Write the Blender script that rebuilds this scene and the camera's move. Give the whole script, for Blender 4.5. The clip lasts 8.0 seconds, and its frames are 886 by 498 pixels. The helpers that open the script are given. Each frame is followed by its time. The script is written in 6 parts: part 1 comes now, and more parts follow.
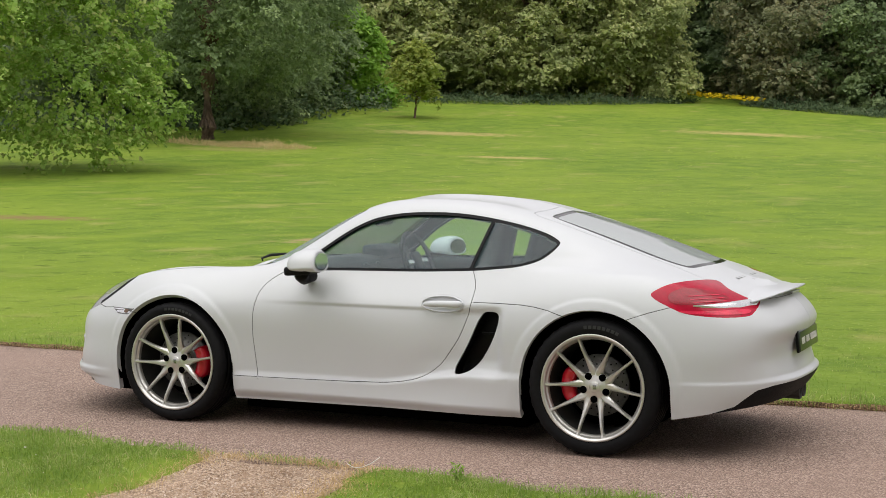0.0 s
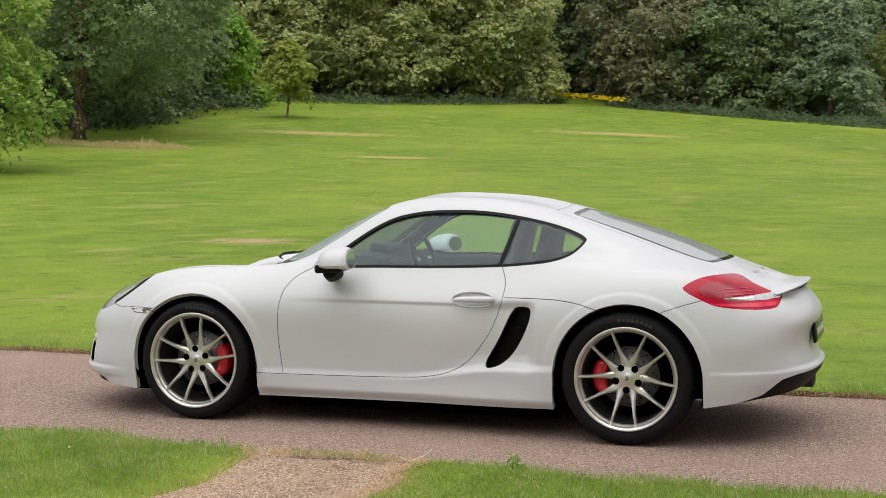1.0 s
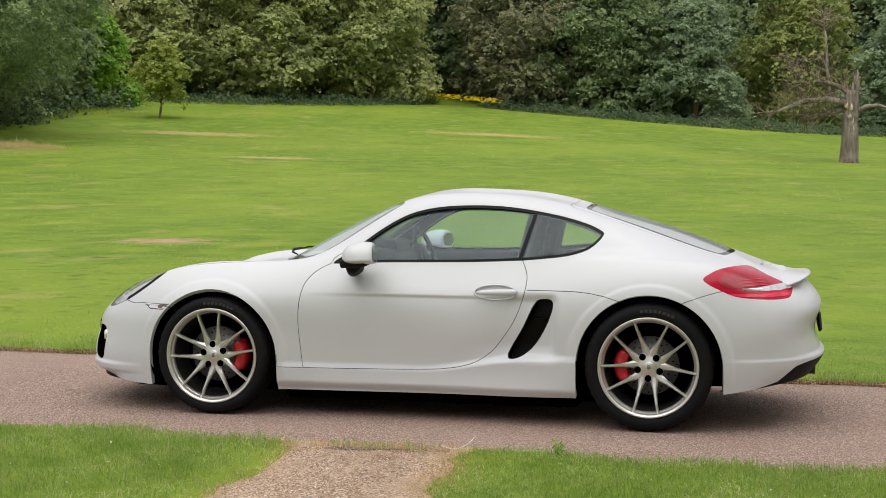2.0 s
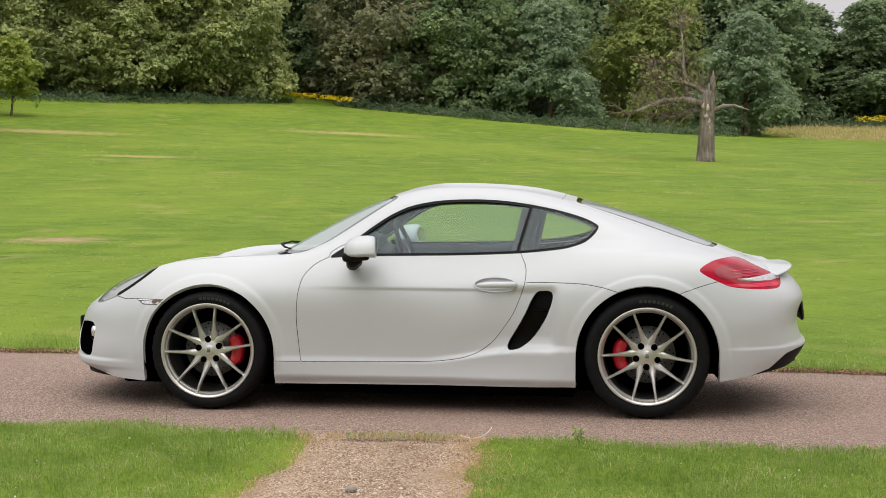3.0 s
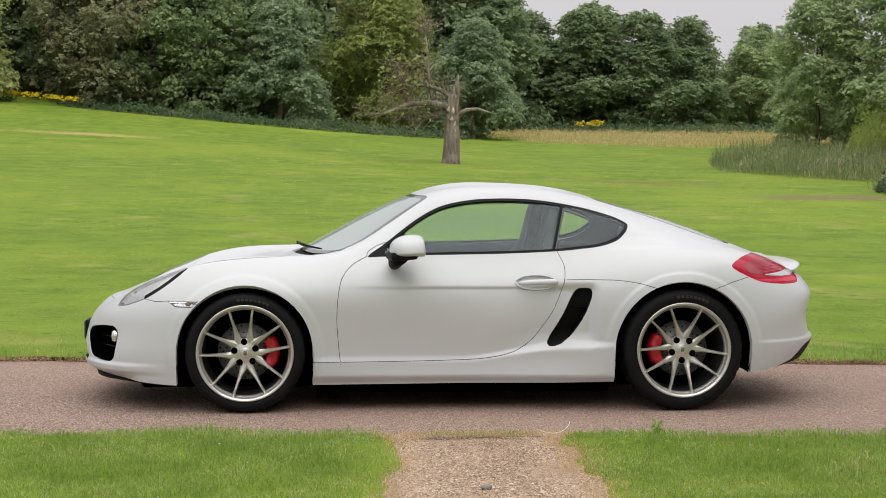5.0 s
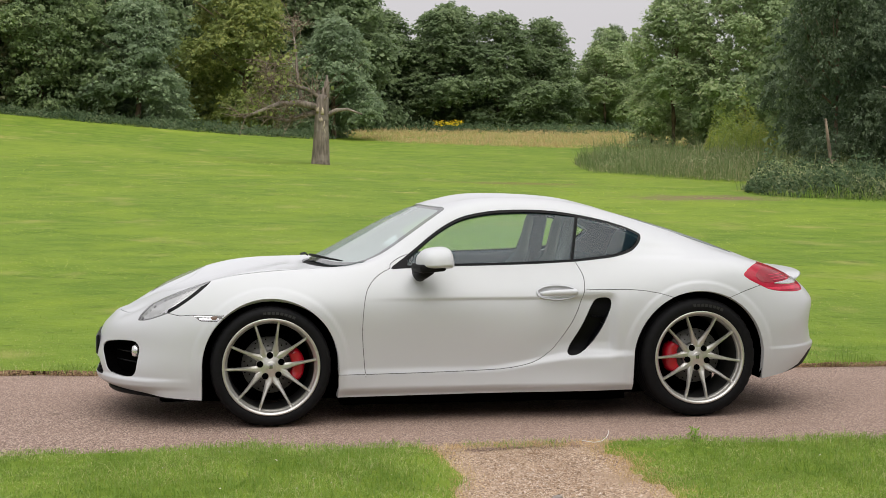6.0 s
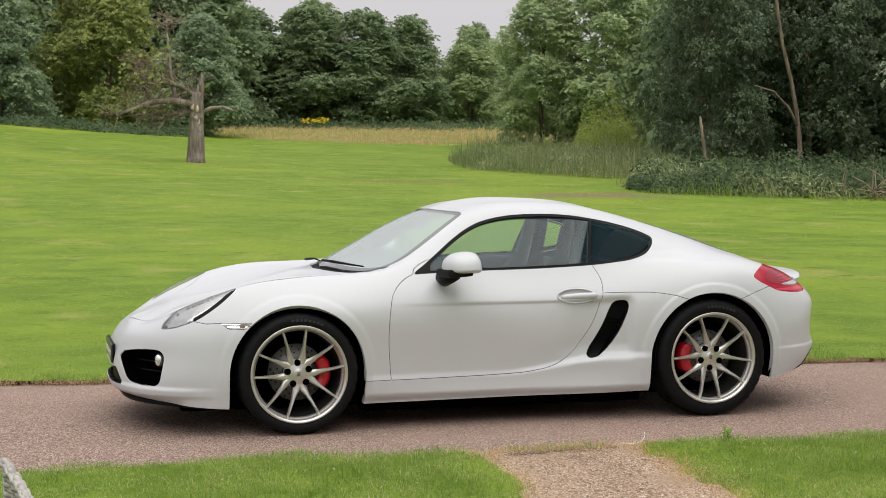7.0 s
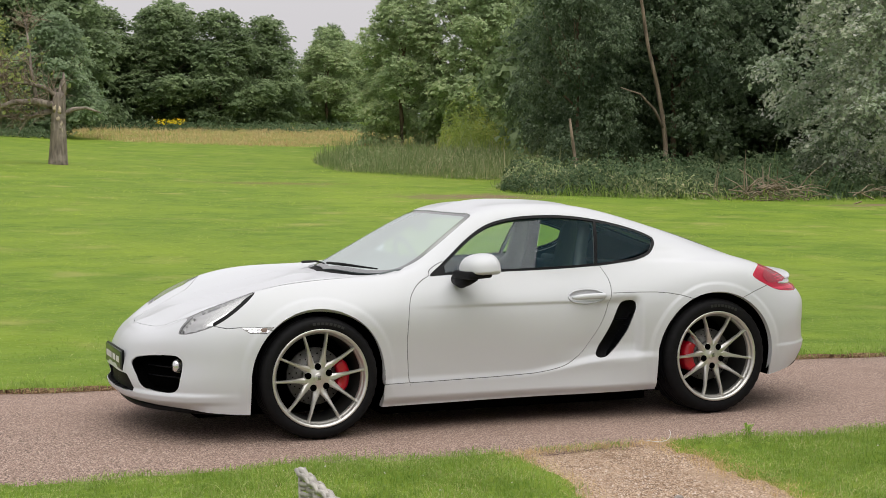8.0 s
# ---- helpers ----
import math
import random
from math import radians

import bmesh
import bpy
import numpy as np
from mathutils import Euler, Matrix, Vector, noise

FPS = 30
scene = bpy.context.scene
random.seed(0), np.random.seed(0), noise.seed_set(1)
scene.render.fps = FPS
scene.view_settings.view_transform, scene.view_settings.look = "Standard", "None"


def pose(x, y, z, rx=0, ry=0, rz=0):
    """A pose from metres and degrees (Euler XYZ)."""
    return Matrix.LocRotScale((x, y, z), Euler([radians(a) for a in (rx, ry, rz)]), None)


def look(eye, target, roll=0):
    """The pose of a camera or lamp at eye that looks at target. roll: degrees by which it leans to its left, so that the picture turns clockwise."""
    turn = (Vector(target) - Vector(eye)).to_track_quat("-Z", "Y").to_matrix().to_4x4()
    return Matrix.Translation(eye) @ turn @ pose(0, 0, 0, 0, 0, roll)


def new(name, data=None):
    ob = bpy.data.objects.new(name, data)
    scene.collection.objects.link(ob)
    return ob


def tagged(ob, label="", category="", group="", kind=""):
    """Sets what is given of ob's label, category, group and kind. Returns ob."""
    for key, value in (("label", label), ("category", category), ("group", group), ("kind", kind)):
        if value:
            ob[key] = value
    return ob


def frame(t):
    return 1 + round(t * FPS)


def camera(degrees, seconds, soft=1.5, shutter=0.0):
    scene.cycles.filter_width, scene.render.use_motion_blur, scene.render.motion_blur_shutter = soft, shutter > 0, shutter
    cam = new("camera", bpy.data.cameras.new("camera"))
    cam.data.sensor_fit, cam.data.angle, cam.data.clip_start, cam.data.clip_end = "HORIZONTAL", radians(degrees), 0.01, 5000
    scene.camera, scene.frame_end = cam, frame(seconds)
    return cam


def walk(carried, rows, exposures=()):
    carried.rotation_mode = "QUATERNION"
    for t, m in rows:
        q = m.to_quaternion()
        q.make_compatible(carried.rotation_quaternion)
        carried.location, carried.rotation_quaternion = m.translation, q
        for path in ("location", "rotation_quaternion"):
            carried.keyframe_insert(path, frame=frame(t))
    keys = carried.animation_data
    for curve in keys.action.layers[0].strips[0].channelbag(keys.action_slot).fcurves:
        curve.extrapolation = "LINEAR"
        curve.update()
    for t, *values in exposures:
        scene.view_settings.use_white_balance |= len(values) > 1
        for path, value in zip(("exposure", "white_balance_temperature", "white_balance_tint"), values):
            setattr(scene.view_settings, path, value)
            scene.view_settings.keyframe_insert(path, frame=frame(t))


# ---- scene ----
cam = camera(32.8, 8.0, 0.85)
PATH = [
    (0, (3.502, -8.022, 1.426), (2.711, -6.188, 1.321), 0.4),
    (0.5, (3.105, -8.264, 1.43), (2.404, -6.393, 1.324), 0.3),
    (1, (2.713, -8.505, 1.414), (2.098, -6.605, 1.31), 0.3),
    (1.5, (2.312, -8.722, 1.398), (1.782, -6.797, 1.295), 0.3),
    (3, (1.095, -9.17, 1.353), (0.859, -7.187, 1.251), 0.2),
    (3.5, (0.635, -9.21, 1.336), (0.5, -7.218, 1.232), 0.3),
    (4, (0.172, -9.248, 1.32), (0.131, -7.251, 1.217), 0.3),
    (4.5, (-0.295, -9.269, 1.313), (-0.242, -7.272, 1.214), 0.3),
    (6, (-1.761, -9.187, 1.398), (-1.41, -7.221, 1.3), 0.2),
    (6.5, (-2.245, -9.107, 1.423), (-1.8, -7.16, 1.324), 0.1),
    (7, (-2.684, -8.998, 1.444), (-2.148, -7.074, 1.342), 0.0),
    (7.5, (-3.142, -8.846, 1.463), (-2.51, -6.952, 1.36), 0.0),
    (8, (-3.577, -8.687, 1.445), (-2.85, -6.827, 1.345), -0.1),
]
walk(cam, [(t, look(eye, target, roll)) for t, eye, target, roll in PATH])

# ---- overcast sky and one broad, weak sun ----
SUN_HEIGHT, SUN_TURN = radians(72), radians(165)
world = bpy.data.worlds.new("overcast_sky")
world.use_nodes = True
scene.world = world
wn, wl = world.node_tree.nodes, world.node_tree.links
sky = wn.new("ShaderNodeTexSky")
sky.sky_type, sky.sun_disc = "NISHITA", False
sky.sun_elevation, sky.sun_rotation = SUN_HEIGHT, SUN_TURN
sky.air_density, sky.dust_density = 1.6, 4.0
grey = wn.new("ShaderNodeHueSaturation")
grey.inputs["Saturation"].default_value = 0.10
cloud = wn.new("ShaderNodeMix")
cloud.data_type = "RGBA"
cloud.inputs["Factor"].default_value = 0.75
cloud.inputs["B"].default_value = (6.6, 6.35, 6.6, 1)
wl.new(sky.outputs["Color"], grey.inputs["Color"])
wl.new(grey.outputs["Color"], cloud.inputs["A"])
wl.new(cloud.outputs["Result"], wn["Background"].inputs["Color"])
wn["Background"].inputs["Strength"].default_value = 0.078

sun = new("sun", bpy.data.lights.new("sun", "SUN"))
sun.data.energy, sun.data.angle, sun.data.color = 2.0, radians(95), (1.0, 0.97, 0.92)
sun.matrix_world = look((20 * math.sin(SUN_TURN) * math.cos(SUN_HEIGHT), 20 * math.cos(SUN_TURN) * math.cos(SUN_HEIGHT), 20 * math.sin(SUN_HEIGHT)), (0, 0, 0))
scene.view_settings.exposure = 0.56


# ---- materials ----
def nodes_of(name):
    m = bpy.data.materials.new(name)
    m.use_nodes = True
    t = m.node_tree
    return m, t.nodes, t.links, t.nodes["Principled BSDF"]


def mixed(n, l, a, b, fac, blend="MIX"):
    """A colour mix node; each of a, b, fac is a socket or a value."""
    m = n.new("ShaderNodeMix")
    m.data_type, m.blend_type = "RGBA", blend
    for key, v in (("Factor", fac), ("A", a), ("B", b)):
        if isinstance(v, bpy.types.NodeSocket):
            l.new(v, m.inputs[key])
        elif key == "Factor":
            m.inputs[key].default_value = v
        else:
            m.inputs[key].default_value = (*v, 1)
    return m.outputs["Result"]


def noisy(n, l, scale, detail=4, low=0.4, high=0.6, kind="noise", stretch=None):
    """A noise in metres, spread between low and high."""
    co = n.new("ShaderNodeNewGeometry").outputs["Position"]
    if stretch:
        mp = n.new("ShaderNodeMapping")
        mp.inputs["Scale"].default_value = stretch
        l.new(co, mp.inputs["Vector"])
        co = mp.outputs["Vector"]
    t = n.new("ShaderNodeTexNoise" if kind == "noise" else "ShaderNodeTexVoronoi")
    t.inputs["Scale"].default_value = scale
    if kind == "noise":
        t.inputs["Detail"].default_value = detail
    l.new(co, t.inputs["Vector"])
    r = n.new("ShaderNodeMapRange")
    r.inputs["From Min"].default_value, r.inputs["From Max"].default_value = low, high
    l.new(t.outputs["Fac" if kind == "noise" else "Distance"], r.inputs["Value"])
    return r.outputs["Result"]


def bumped(n, l, p, height, strength, distance):
    b = n.new("ShaderNodeBump")
    b.inputs["Strength"].default_value, b.inputs["Distance"].default_value = strength, distance
    l.new(height, b.inputs["Height"])
    l.new(b.outputs["Normal"], p.inputs["Normal"])


def plain(name, color, rough=0.5, metal=0.0, coat=0.0, vary=0.12, scale=30.0, bump=0.0, spec=0.5):
    """A surface with a fine grain and a broad unevenness of its colour and gloss."""
    m, n, l, p = nodes_of(name)
    dark = [c * (1 - vary) for c in color]
    c = mixed(n, l, dark, color, noisy(n, l, scale, 5))
    c = mixed(n, l, c, [min(1, k * (1 + vary * 0.6)) for k in color], noisy(n, l, scale * 0.07 + 0.6, 3, 0.45, 0.75))
    l.new(c, p.inputs["Base Color"])
    p.inputs["Roughness"].default_value, p.inputs["Metallic"].default_value = rough, metal
    p.inputs["Coat Weight"].default_value, p.inputs["Coat Roughness"].default_value = coat, 0.06
    p.inputs["Specular IOR Level"].default_value = spec
    if bump:
        bumped(n, l, p, noisy(n, l, scale * 4, 3, 0.3, 0.7), 0.4, bump)
    return m


def glass(name, tint, gloss=0.02, least=0.05, body=None, clear=1.0, most=0.9):
    """A thin pane: tinted see-through with a mirror gloss that grows at a slant, over an optional diffuse film, by
    which pale panes carry painted sky sheen and dust.
    """
    m, n, l, p = nodes_of(name)
    n.remove(p)
    see, shine, slant, mix = n.new("ShaderNodeBsdfTransparent"), n.new("ShaderNodeBsdfGlossy"), n.new("ShaderNodeLayerWeight"), n.new("ShaderNodeMixShader")
    see.inputs["Color"].default_value = (*tint, 1)
    shine.inputs["Roughness"].default_value = gloss
    slant.inputs["Blend"].default_value = 0.5
    steep, grow = n.new("ShaderNodeMath"), n.new("ShaderNodeMath")
    steep.operation, grow.operation = "POWER", "MULTIPLY_ADD"
    steep.inputs[1].default_value = 3.5
    grow.inputs[1].default_value, grow.inputs[2].default_value = most - least, least
    l.new(slant.outputs["Facing"], steep.inputs[0])
    l.new(steep.outputs[0], grow.inputs[0])
    l.new(grow.outputs[0], mix.inputs["Fac"])
    base = see.outputs[0]
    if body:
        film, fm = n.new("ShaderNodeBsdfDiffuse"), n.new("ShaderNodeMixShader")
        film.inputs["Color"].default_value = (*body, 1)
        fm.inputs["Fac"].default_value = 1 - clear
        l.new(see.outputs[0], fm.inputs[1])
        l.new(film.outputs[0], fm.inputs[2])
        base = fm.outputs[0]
    l.new(base, mix.inputs[1])
    l.new(shine.outputs[0], mix.inputs[2])
    l.new(mix.outputs[0], n["Material Output"].inputs["Surface"])
    return m


def foliage(name, colors, rough=0.55, glow=0.25, gloss=0.3, patch=0.45):
    """Leaves: each of a colour of its own between the given ones, and partly lit through."""
    m, n, l, p = nodes_of(name)
    rnd = n.new("ShaderNodeNewGeometry").outputs["Random Per Island"]
    ramp = n.new("ShaderNodeValToRGB")
    l.new(rnd, ramp.inputs["Fac"])
    e = ramp.color_ramp.elements
    e[0].color, e[1].color = (*colors[0], 1), (*colors[-1], 1)
    for i, c in enumerate(colors[1:-1]):
        e.new((i + 1) / (len(colors) - 1)).color = (*c, 1)
    c = mixed(n, l, ramp.outputs["Color"], colors[0], noisy(n, l, patch, 4, 0.42, 0.66))
    l.new(c, p.inputs["Base Color"])
    p.inputs["Roughness"].default_value, p.inputs["Specular IOR Level"].default_value = rough, gloss
    through_leaf, mix = n.new("ShaderNodeBsdfTranslucent"), n.new("ShaderNodeMixShader")
    l.new(c, through_leaf.inputs["Color"])
    mix.inputs["Fac"].default_value = glow
    l.new(p.outputs[0], mix.inputs[1])
    l.new(through_leaf.outputs[0], mix.inputs[2])
    l.new(mix.outputs[0], n["Material Output"].inputs["Surface"])
    return m


def lawn_material():
    m, n, l, p = nodes_of("mown_grass")
    c = mixed(n, l, (0.108, 0.178, 0.020), (0.162, 0.240, 0.030), noisy(n, l, 1.7, 8, 0.38, 0.66))
    c = mixed(n, l, c, (0.222, 0.290, 0.036), noisy(n, l, 0.13, 5, 0.45, 0.82, stretch=(1, 0.8, 1)))
    c = mixed(n, l, c, (0.090, 0.160, 0.013), noisy(n, l, 0.33, 6, 0.54, 0.86, stretch=(0.9, 0.8, 1)))
    c = mixed(n, l, c, (0.310, 0.290, 0.095), noisy(n, l, 0.9, 7, 0.58, 0.80, stretch=(0.8, 0.7, 1)))
    c = mixed(n, l, c, (0.070, 0.118, 0.012), noisy(n, l, 3.4, 7, 0.55, 0.76))
    c = mixed(n, l, c, (0.340, 0.400, 0.080), noisy(n, l, 21, 4, 0.60, 0.86))
    c = mixed(n, l, c, (0.196, 0.272, 0.028), noisy(n, l, 0.55, 6, 0.50, 0.80))
    geo = n.new("ShaderNodeNewGeometry").outputs["Position"]
    for cx, cy, rx, ry, tan in BARE:
        d = n.new("ShaderNodeVectorMath")
        d.operation = "SUBTRACT"
        d.inputs[1].default_value = (cx, cy, 0)
        l.new(geo, d.inputs[0])
        s = n.new("ShaderNodeVectorMath")
        s.operation = "MULTIPLY"
        s.inputs[1].default_value = (1 / rx, 1 / ry, 0)
        l.new(d.outputs[0], s.inputs[0])
        ln = n.new("ShaderNodeVectorMath")
        ln.operation = "LENGTH"
        l.new(s.outputs[0], ln.inputs[0])
        jag = n.new("ShaderNodeMath")
        jag.operation = "MULTIPLY_ADD"
        jag.inputs[1].default_value = 0.9
        l.new(noisy(n, l, 3.0 / ry ** 0.5, 5, 0.3, 0.7), jag.inputs[0])
        l.new(ln.outputs["Value"], jag.inputs[2])
        r = n.new("ShaderNodeMapRange")
        r.inputs["From Min"].default_value, r.inputs["From Max"].default_value = 1.55, 0.75
        r.inputs["To Max"].default_value = 0.9
        l.new(jag.outputs[0], r.inputs["Value"])
        c = mixed(n, l, c, tan, r.outputs["Result"])
    l.new(c, p.inputs["Base Color"])
    p.inputs["Roughness"].default_value, p.inputs["Specular IOR Level"].default_value = 0.75, 0.10
    bumped(n, l, p, noisy(n, l, 8, 7, 0.3, 0.7), 0.55, 0.018)
    return m


def stony(name, colors, grain, bump, rough=0.85, blotch=0.8):
    """Ground of many small stones: cells of different colours with dark gaps, and broad blotches."""
    m, n, l, p = nodes_of(name)
    geo = n.new("ShaderNodeNewGeometry").outputs["Position"]
    v = n.new("ShaderNodeTexVoronoi")
    v.inputs["Scale"].default_value = grain
    l.new(geo, v.inputs["Vector"])
    ramp = n.new("ShaderNodeValToRGB")
    sep = n.new("ShaderNodeSeparateColor")
    l.new(v.outputs["Color"], sep.inputs["Color"])
    l.new(sep.outputs[0], ramp.inputs["Fac"])
    e = ramp.color_ramp.elements
    e[0].color, e[1].color = (*colors[0], 1), (*colors[-1], 1)
    for i, c in enumerate(colors[1:-1]):
        e.new((i + 1) / (len(colors) - 1)).color = (*c, 1)
    c = mixed(n, l, ramp.outputs["Color"], [k * 0.45 for k in colors[0]], noisy(n, l, grain, 2, 0.45, 0.75, kind="voronoi"))
    c = mixed(n, l, c, colors[1], noisy(n, l, blotch, 5, 0.42, 1.05))
    c = mixed(n, l, c, [k * 0.7 for k in colors[1]], noisy(n, l, blotch * 3.1, 4, 0.55, 0.8))
    l.new(c, p.inputs["Base Color"])
    p.inputs["Roughness"].default_value, p.inputs["Specular IOR Level"].default_value = rough, 0.25
    bumped(n, l, p, noisy(n, l, grain, 2, 0.7, 0.0, kind="voronoi"), 0.7, bump)
    return m


def bark(name, color, pale):
    m, n, l, p = nodes_of(name)
    ridges = noisy(n, l, 9, 6, 0.35, 0.65, stretch=(1, 1, 0.16))
    c = mixed(n, l, [k * 0.45 for k in color], color, ridges)
    c = mixed(n, l, c, pale, noisy(n, l, 1.3, 4, 0.52, 0.75))
    l.new(c, p.inputs["Base Color"])
    p.inputs["Roughness"].default_value = 0.9
    bumped(n, l, p, ridges, 0.9, 0.03)
    return m


SOIL, STRAW = (0.40, 0.27, 0.17), (0.38, 0.31, 0.12)
BARE = [(-7.6, 13.4, 0.85, 0.75, SOIL), (-16.0, 16.4, 1.6, 0.7, (0.22, 0.15, 0.07)), (-27.4, 64.0, 4.2, 1.6, STRAW), (-13.8, 73.4, 4.5, 1.6, STRAW),
        (-17.8, 48.0, 2.6, 0.8, STRAW), (13.9, 33.7, 2.8, 2.0, (0.19, 0.13, 0.085)), (10.6, 44.0, 3.0, 1.4, (0.17, 0.15, 0.05)),
        (24.0, 26.5, 2.5, 0.9, (0.20, 0.14, 0.09)), (-30.5, 48.0, 3.5, 1.2, (0.24, 0.24, 0.07))]

PAINT = plain("white_car_paint", (0.560, 0.575, 0.605), 0.46, 0, 0.35, 0.012, 3.0)
LAWN = lawn_material()
ROAD = stony("worn_reddish_asphalt", [(0.227, 0.159, 0.129), (0.335, 0.234, 0.190), (0.411, 0.301, 0.249), (0.604, 0.476, 0.401)], 115, 0.006, 0.85, 0.5)
GRAVEL = stony("trodden_gravel", [(0.310, 0.210, 0.150), (0.505, 0.365, 0.258), (0.590, 0.440, 0.325), (0.740, 0.620, 0.510)], 110, 0.009, 0.95, 1.6)
HEAD = plain("faded_grey_lettering", (0.42, 0.42, 0.43), 0.4, 0.4, 0, 0.05, 20)
DIRT = stony("bare_soil", [(0.162, 0.099, 0.056), (0.270, 0.173, 0.101), (0.405, 0.272, 0.158)], 90, 0.01, 0.95, 2.0)
BLADE = foliage("grass_blades", [(0.195, 0.310, 0.054), (0.279, 0.408, 0.083), (0.364, 0.481, 0.126), (0.588, 0.544, 0.295)], 0.5, 0.45, 0.25, 2.6)
DRY = foliage("dry_grass", [(0.600, 0.425, 0.225), (0.700, 0.520, 0.300), (0.500, 0.400, 0.190), (0.780, 0.630, 0.410)], 0.8, 0.3, 0.1)
REED = foliage("rank_green_grass", [(0.150, 0.213, 0.081), (0.234, 0.293, 0.125), (0.324, 0.356, 0.181), (0.480, 0.425, 0.263)], 0.7, 0.3, 0.15)
NETTLE = foliage("dark_undergrowth", [(0.055, 0.092, 0.042), (0.085, 0.132, 0.062), (0.125, 0.175, 0.085), (0.18, 0.21, 0.11)], 0.7, 0.3, 0.15)
YELLOW = foliage("yellow_flowers", [(0.55, 0.40, 0.01), (0.70, 0.52, 0.02), (0.45, 0.36, 0.02)], 0.7, 0.3, 0.1)
LEAVES = dict(
    plane=foliage("plane_leaves", [(0.205, 0.328, 0.060), (0.313, 0.475, 0.090), (0.434, 0.60, 0.131), (0.60, 0.60, 0.26)], 0.5, 0.5, 0.4),
    dark=foliage("dark_leaves", [(0.169, 0.237, 0.116), (0.254, 0.336, 0.163), (0.355, 0.439, 0.227)], 0.6, 0.5, 0.4),
    cedar=foliage("cedar_leaves", [(0.184, 0.258, 0.120), (0.283, 0.372, 0.164), (0.415, 0.502, 0.239)], 0.6, 0.5, 0.4),
    blue=foliage("blue_green_leaves", [(0.177, 0.248, 0.115), (0.272, 0.358, 0.158), (0.399, 0.482, 0.230)], 0.6, 0.5, 0.4),
    lime=foliage("lime_leaves", [(0.279, 0.332, 0.132), (0.424, 0.500, 0.190), (0.591, 0.607, 0.249), (0.607, 0.607, 0.326)], 0.6, 0.5, 0.4),
    bright=foliage("bright_leaves", [(0.198, 0.361, 0.054), (0.315, 0.517, 0.075), (0.433, 0.627, 0.101)], 0.6, 0.5, 0.4),
    brown=foliage("bronzed_leaves", [(0.220, 0.244, 0.129), (0.330, 0.332, 0.181), (0.471, 0.412, 0.235), (0.267, 0.337, 0.194)], 0.6, 0.5, 0.4),
    olive=foliage("olive_leaves", [(0.217, 0.274, 0.086), (0.331, 0.384, 0.120), (0.484, 0.493, 0.151)], 0.6, 0.5, 0.4),
    airy=foliage("airy_tree_leaves", [(0.310, 0.401, 0.208), (0.459, 0.571, 0.295), (0.635, 0.660, 0.397)], 0.6, 0.5, 0.4),
    grey=foliage("grey_green_leaves", [(0.218, 0.295, 0.173), (0.323, 0.420, 0.246), (0.447, 0.535, 0.331)], 0.6, 0.5, 0.4),
    silver=foliage("silver_willow_leaves", [(0.257, 0.334, 0.212), (0.438, 0.518, 0.344), (0.660, 0.660, 0.542), (0.660, 0.660, 0.660)], 0.5, 0.5, 0.4),
    young=foliage("young_tree_leaves", [(0.246, 0.326, 0.065), (0.380, 0.447, 0.097), (0.493, 0.495, 0.128)], 0.6, 0.5, 0.4),
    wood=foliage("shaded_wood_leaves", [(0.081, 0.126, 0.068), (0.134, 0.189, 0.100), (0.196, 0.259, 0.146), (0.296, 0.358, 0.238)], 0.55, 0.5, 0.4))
BARK = bark("brown_bark", (0.20, 0.132, 0.090), (0.27, 0.195, 0.135))
GREYBARK = bark("weathered_dead_wood", (0.26, 0.215, 0.178), (0.42, 0.365, 0.315))
RUBBER = plain("tyre_rubber", (0.009, 0.009, 0.010), 0.6, 0, 0, 0.25, 40, 0.0008, spec=0.10)
TRIM = plain("black_plastic_trim", (0.004, 0.004, 0.005), 0.35, 0, 0, 0.2, 60, spec=0.12)
MATT = plain("unpainted_black_plastic", (0.011, 0.011, 0.012), 0.55, 0, 0, 0.2, 80, 0.0004, spec=0.08)
# near-black without gloss: shade of hollows and underside put into the colour
VOID = plain("shade_black", (0.0012, 0.0012, 0.0012), 1.0, 0, 0, 0.2, 20, spec=0.0)
SEAM = plain("panel_seam", (0.065, 0.065, 0.068), 0.8, 0, 0, 0.2, 20)
RIM = plain("silver_alloy", (0.60, 0.59, 0.56), 0.30, 0.72, 0.25, 0.05, 25)
DARKMETAL = plain("dark_wheel_barrel", (0.045, 0.044, 0.042), 0.5, 0.4, 0, 0.2, 30)
DISC = plain("brake_disc_steel", (0.15, 0.147, 0.14), 0.42, 0.5, 0, 0.25, 60)
CALIPER = plain("red_caliper_enamel", (0.46, 0.004, 0.018), 0.28, 0, 0.35, 0.1, 30)
CHROME = plain("bright_chrome", (0.75, 0.75, 0.76), 0.10, 1.0, 0, 0.05, 20)
BADGE = plain("grey_metal_lettering", (0.30, 0.30, 0.31), 0.25, 0.9, 0, 0.05, 20)
LEATHER = plain("black_leather", (0.040, 0.046, 0.052), 0.45, 0, 0, 0.15, 6)
LINING = plain("dark_grey_lining", (0.105, 0.125, 0.135), 0.85, 0, 0, 0.15, 6)
DASH = plain("grey_green_dashboard", (0.085, 0.105, 0.108), 0.6, 0, 0, 0.15, 8)
# bluish film: hazy sky reflection put into the side panes' colour
PANE = glass("tinted_side_glass", (0.82, 0.93, 0.90), 0.0, 0.055, (0.12, 0.30, 0.44), 0.94)
# pale films: bright sky sheen, with dust, painted on windscreen and rear window
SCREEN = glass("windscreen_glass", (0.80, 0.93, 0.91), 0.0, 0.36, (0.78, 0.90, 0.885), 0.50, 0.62)
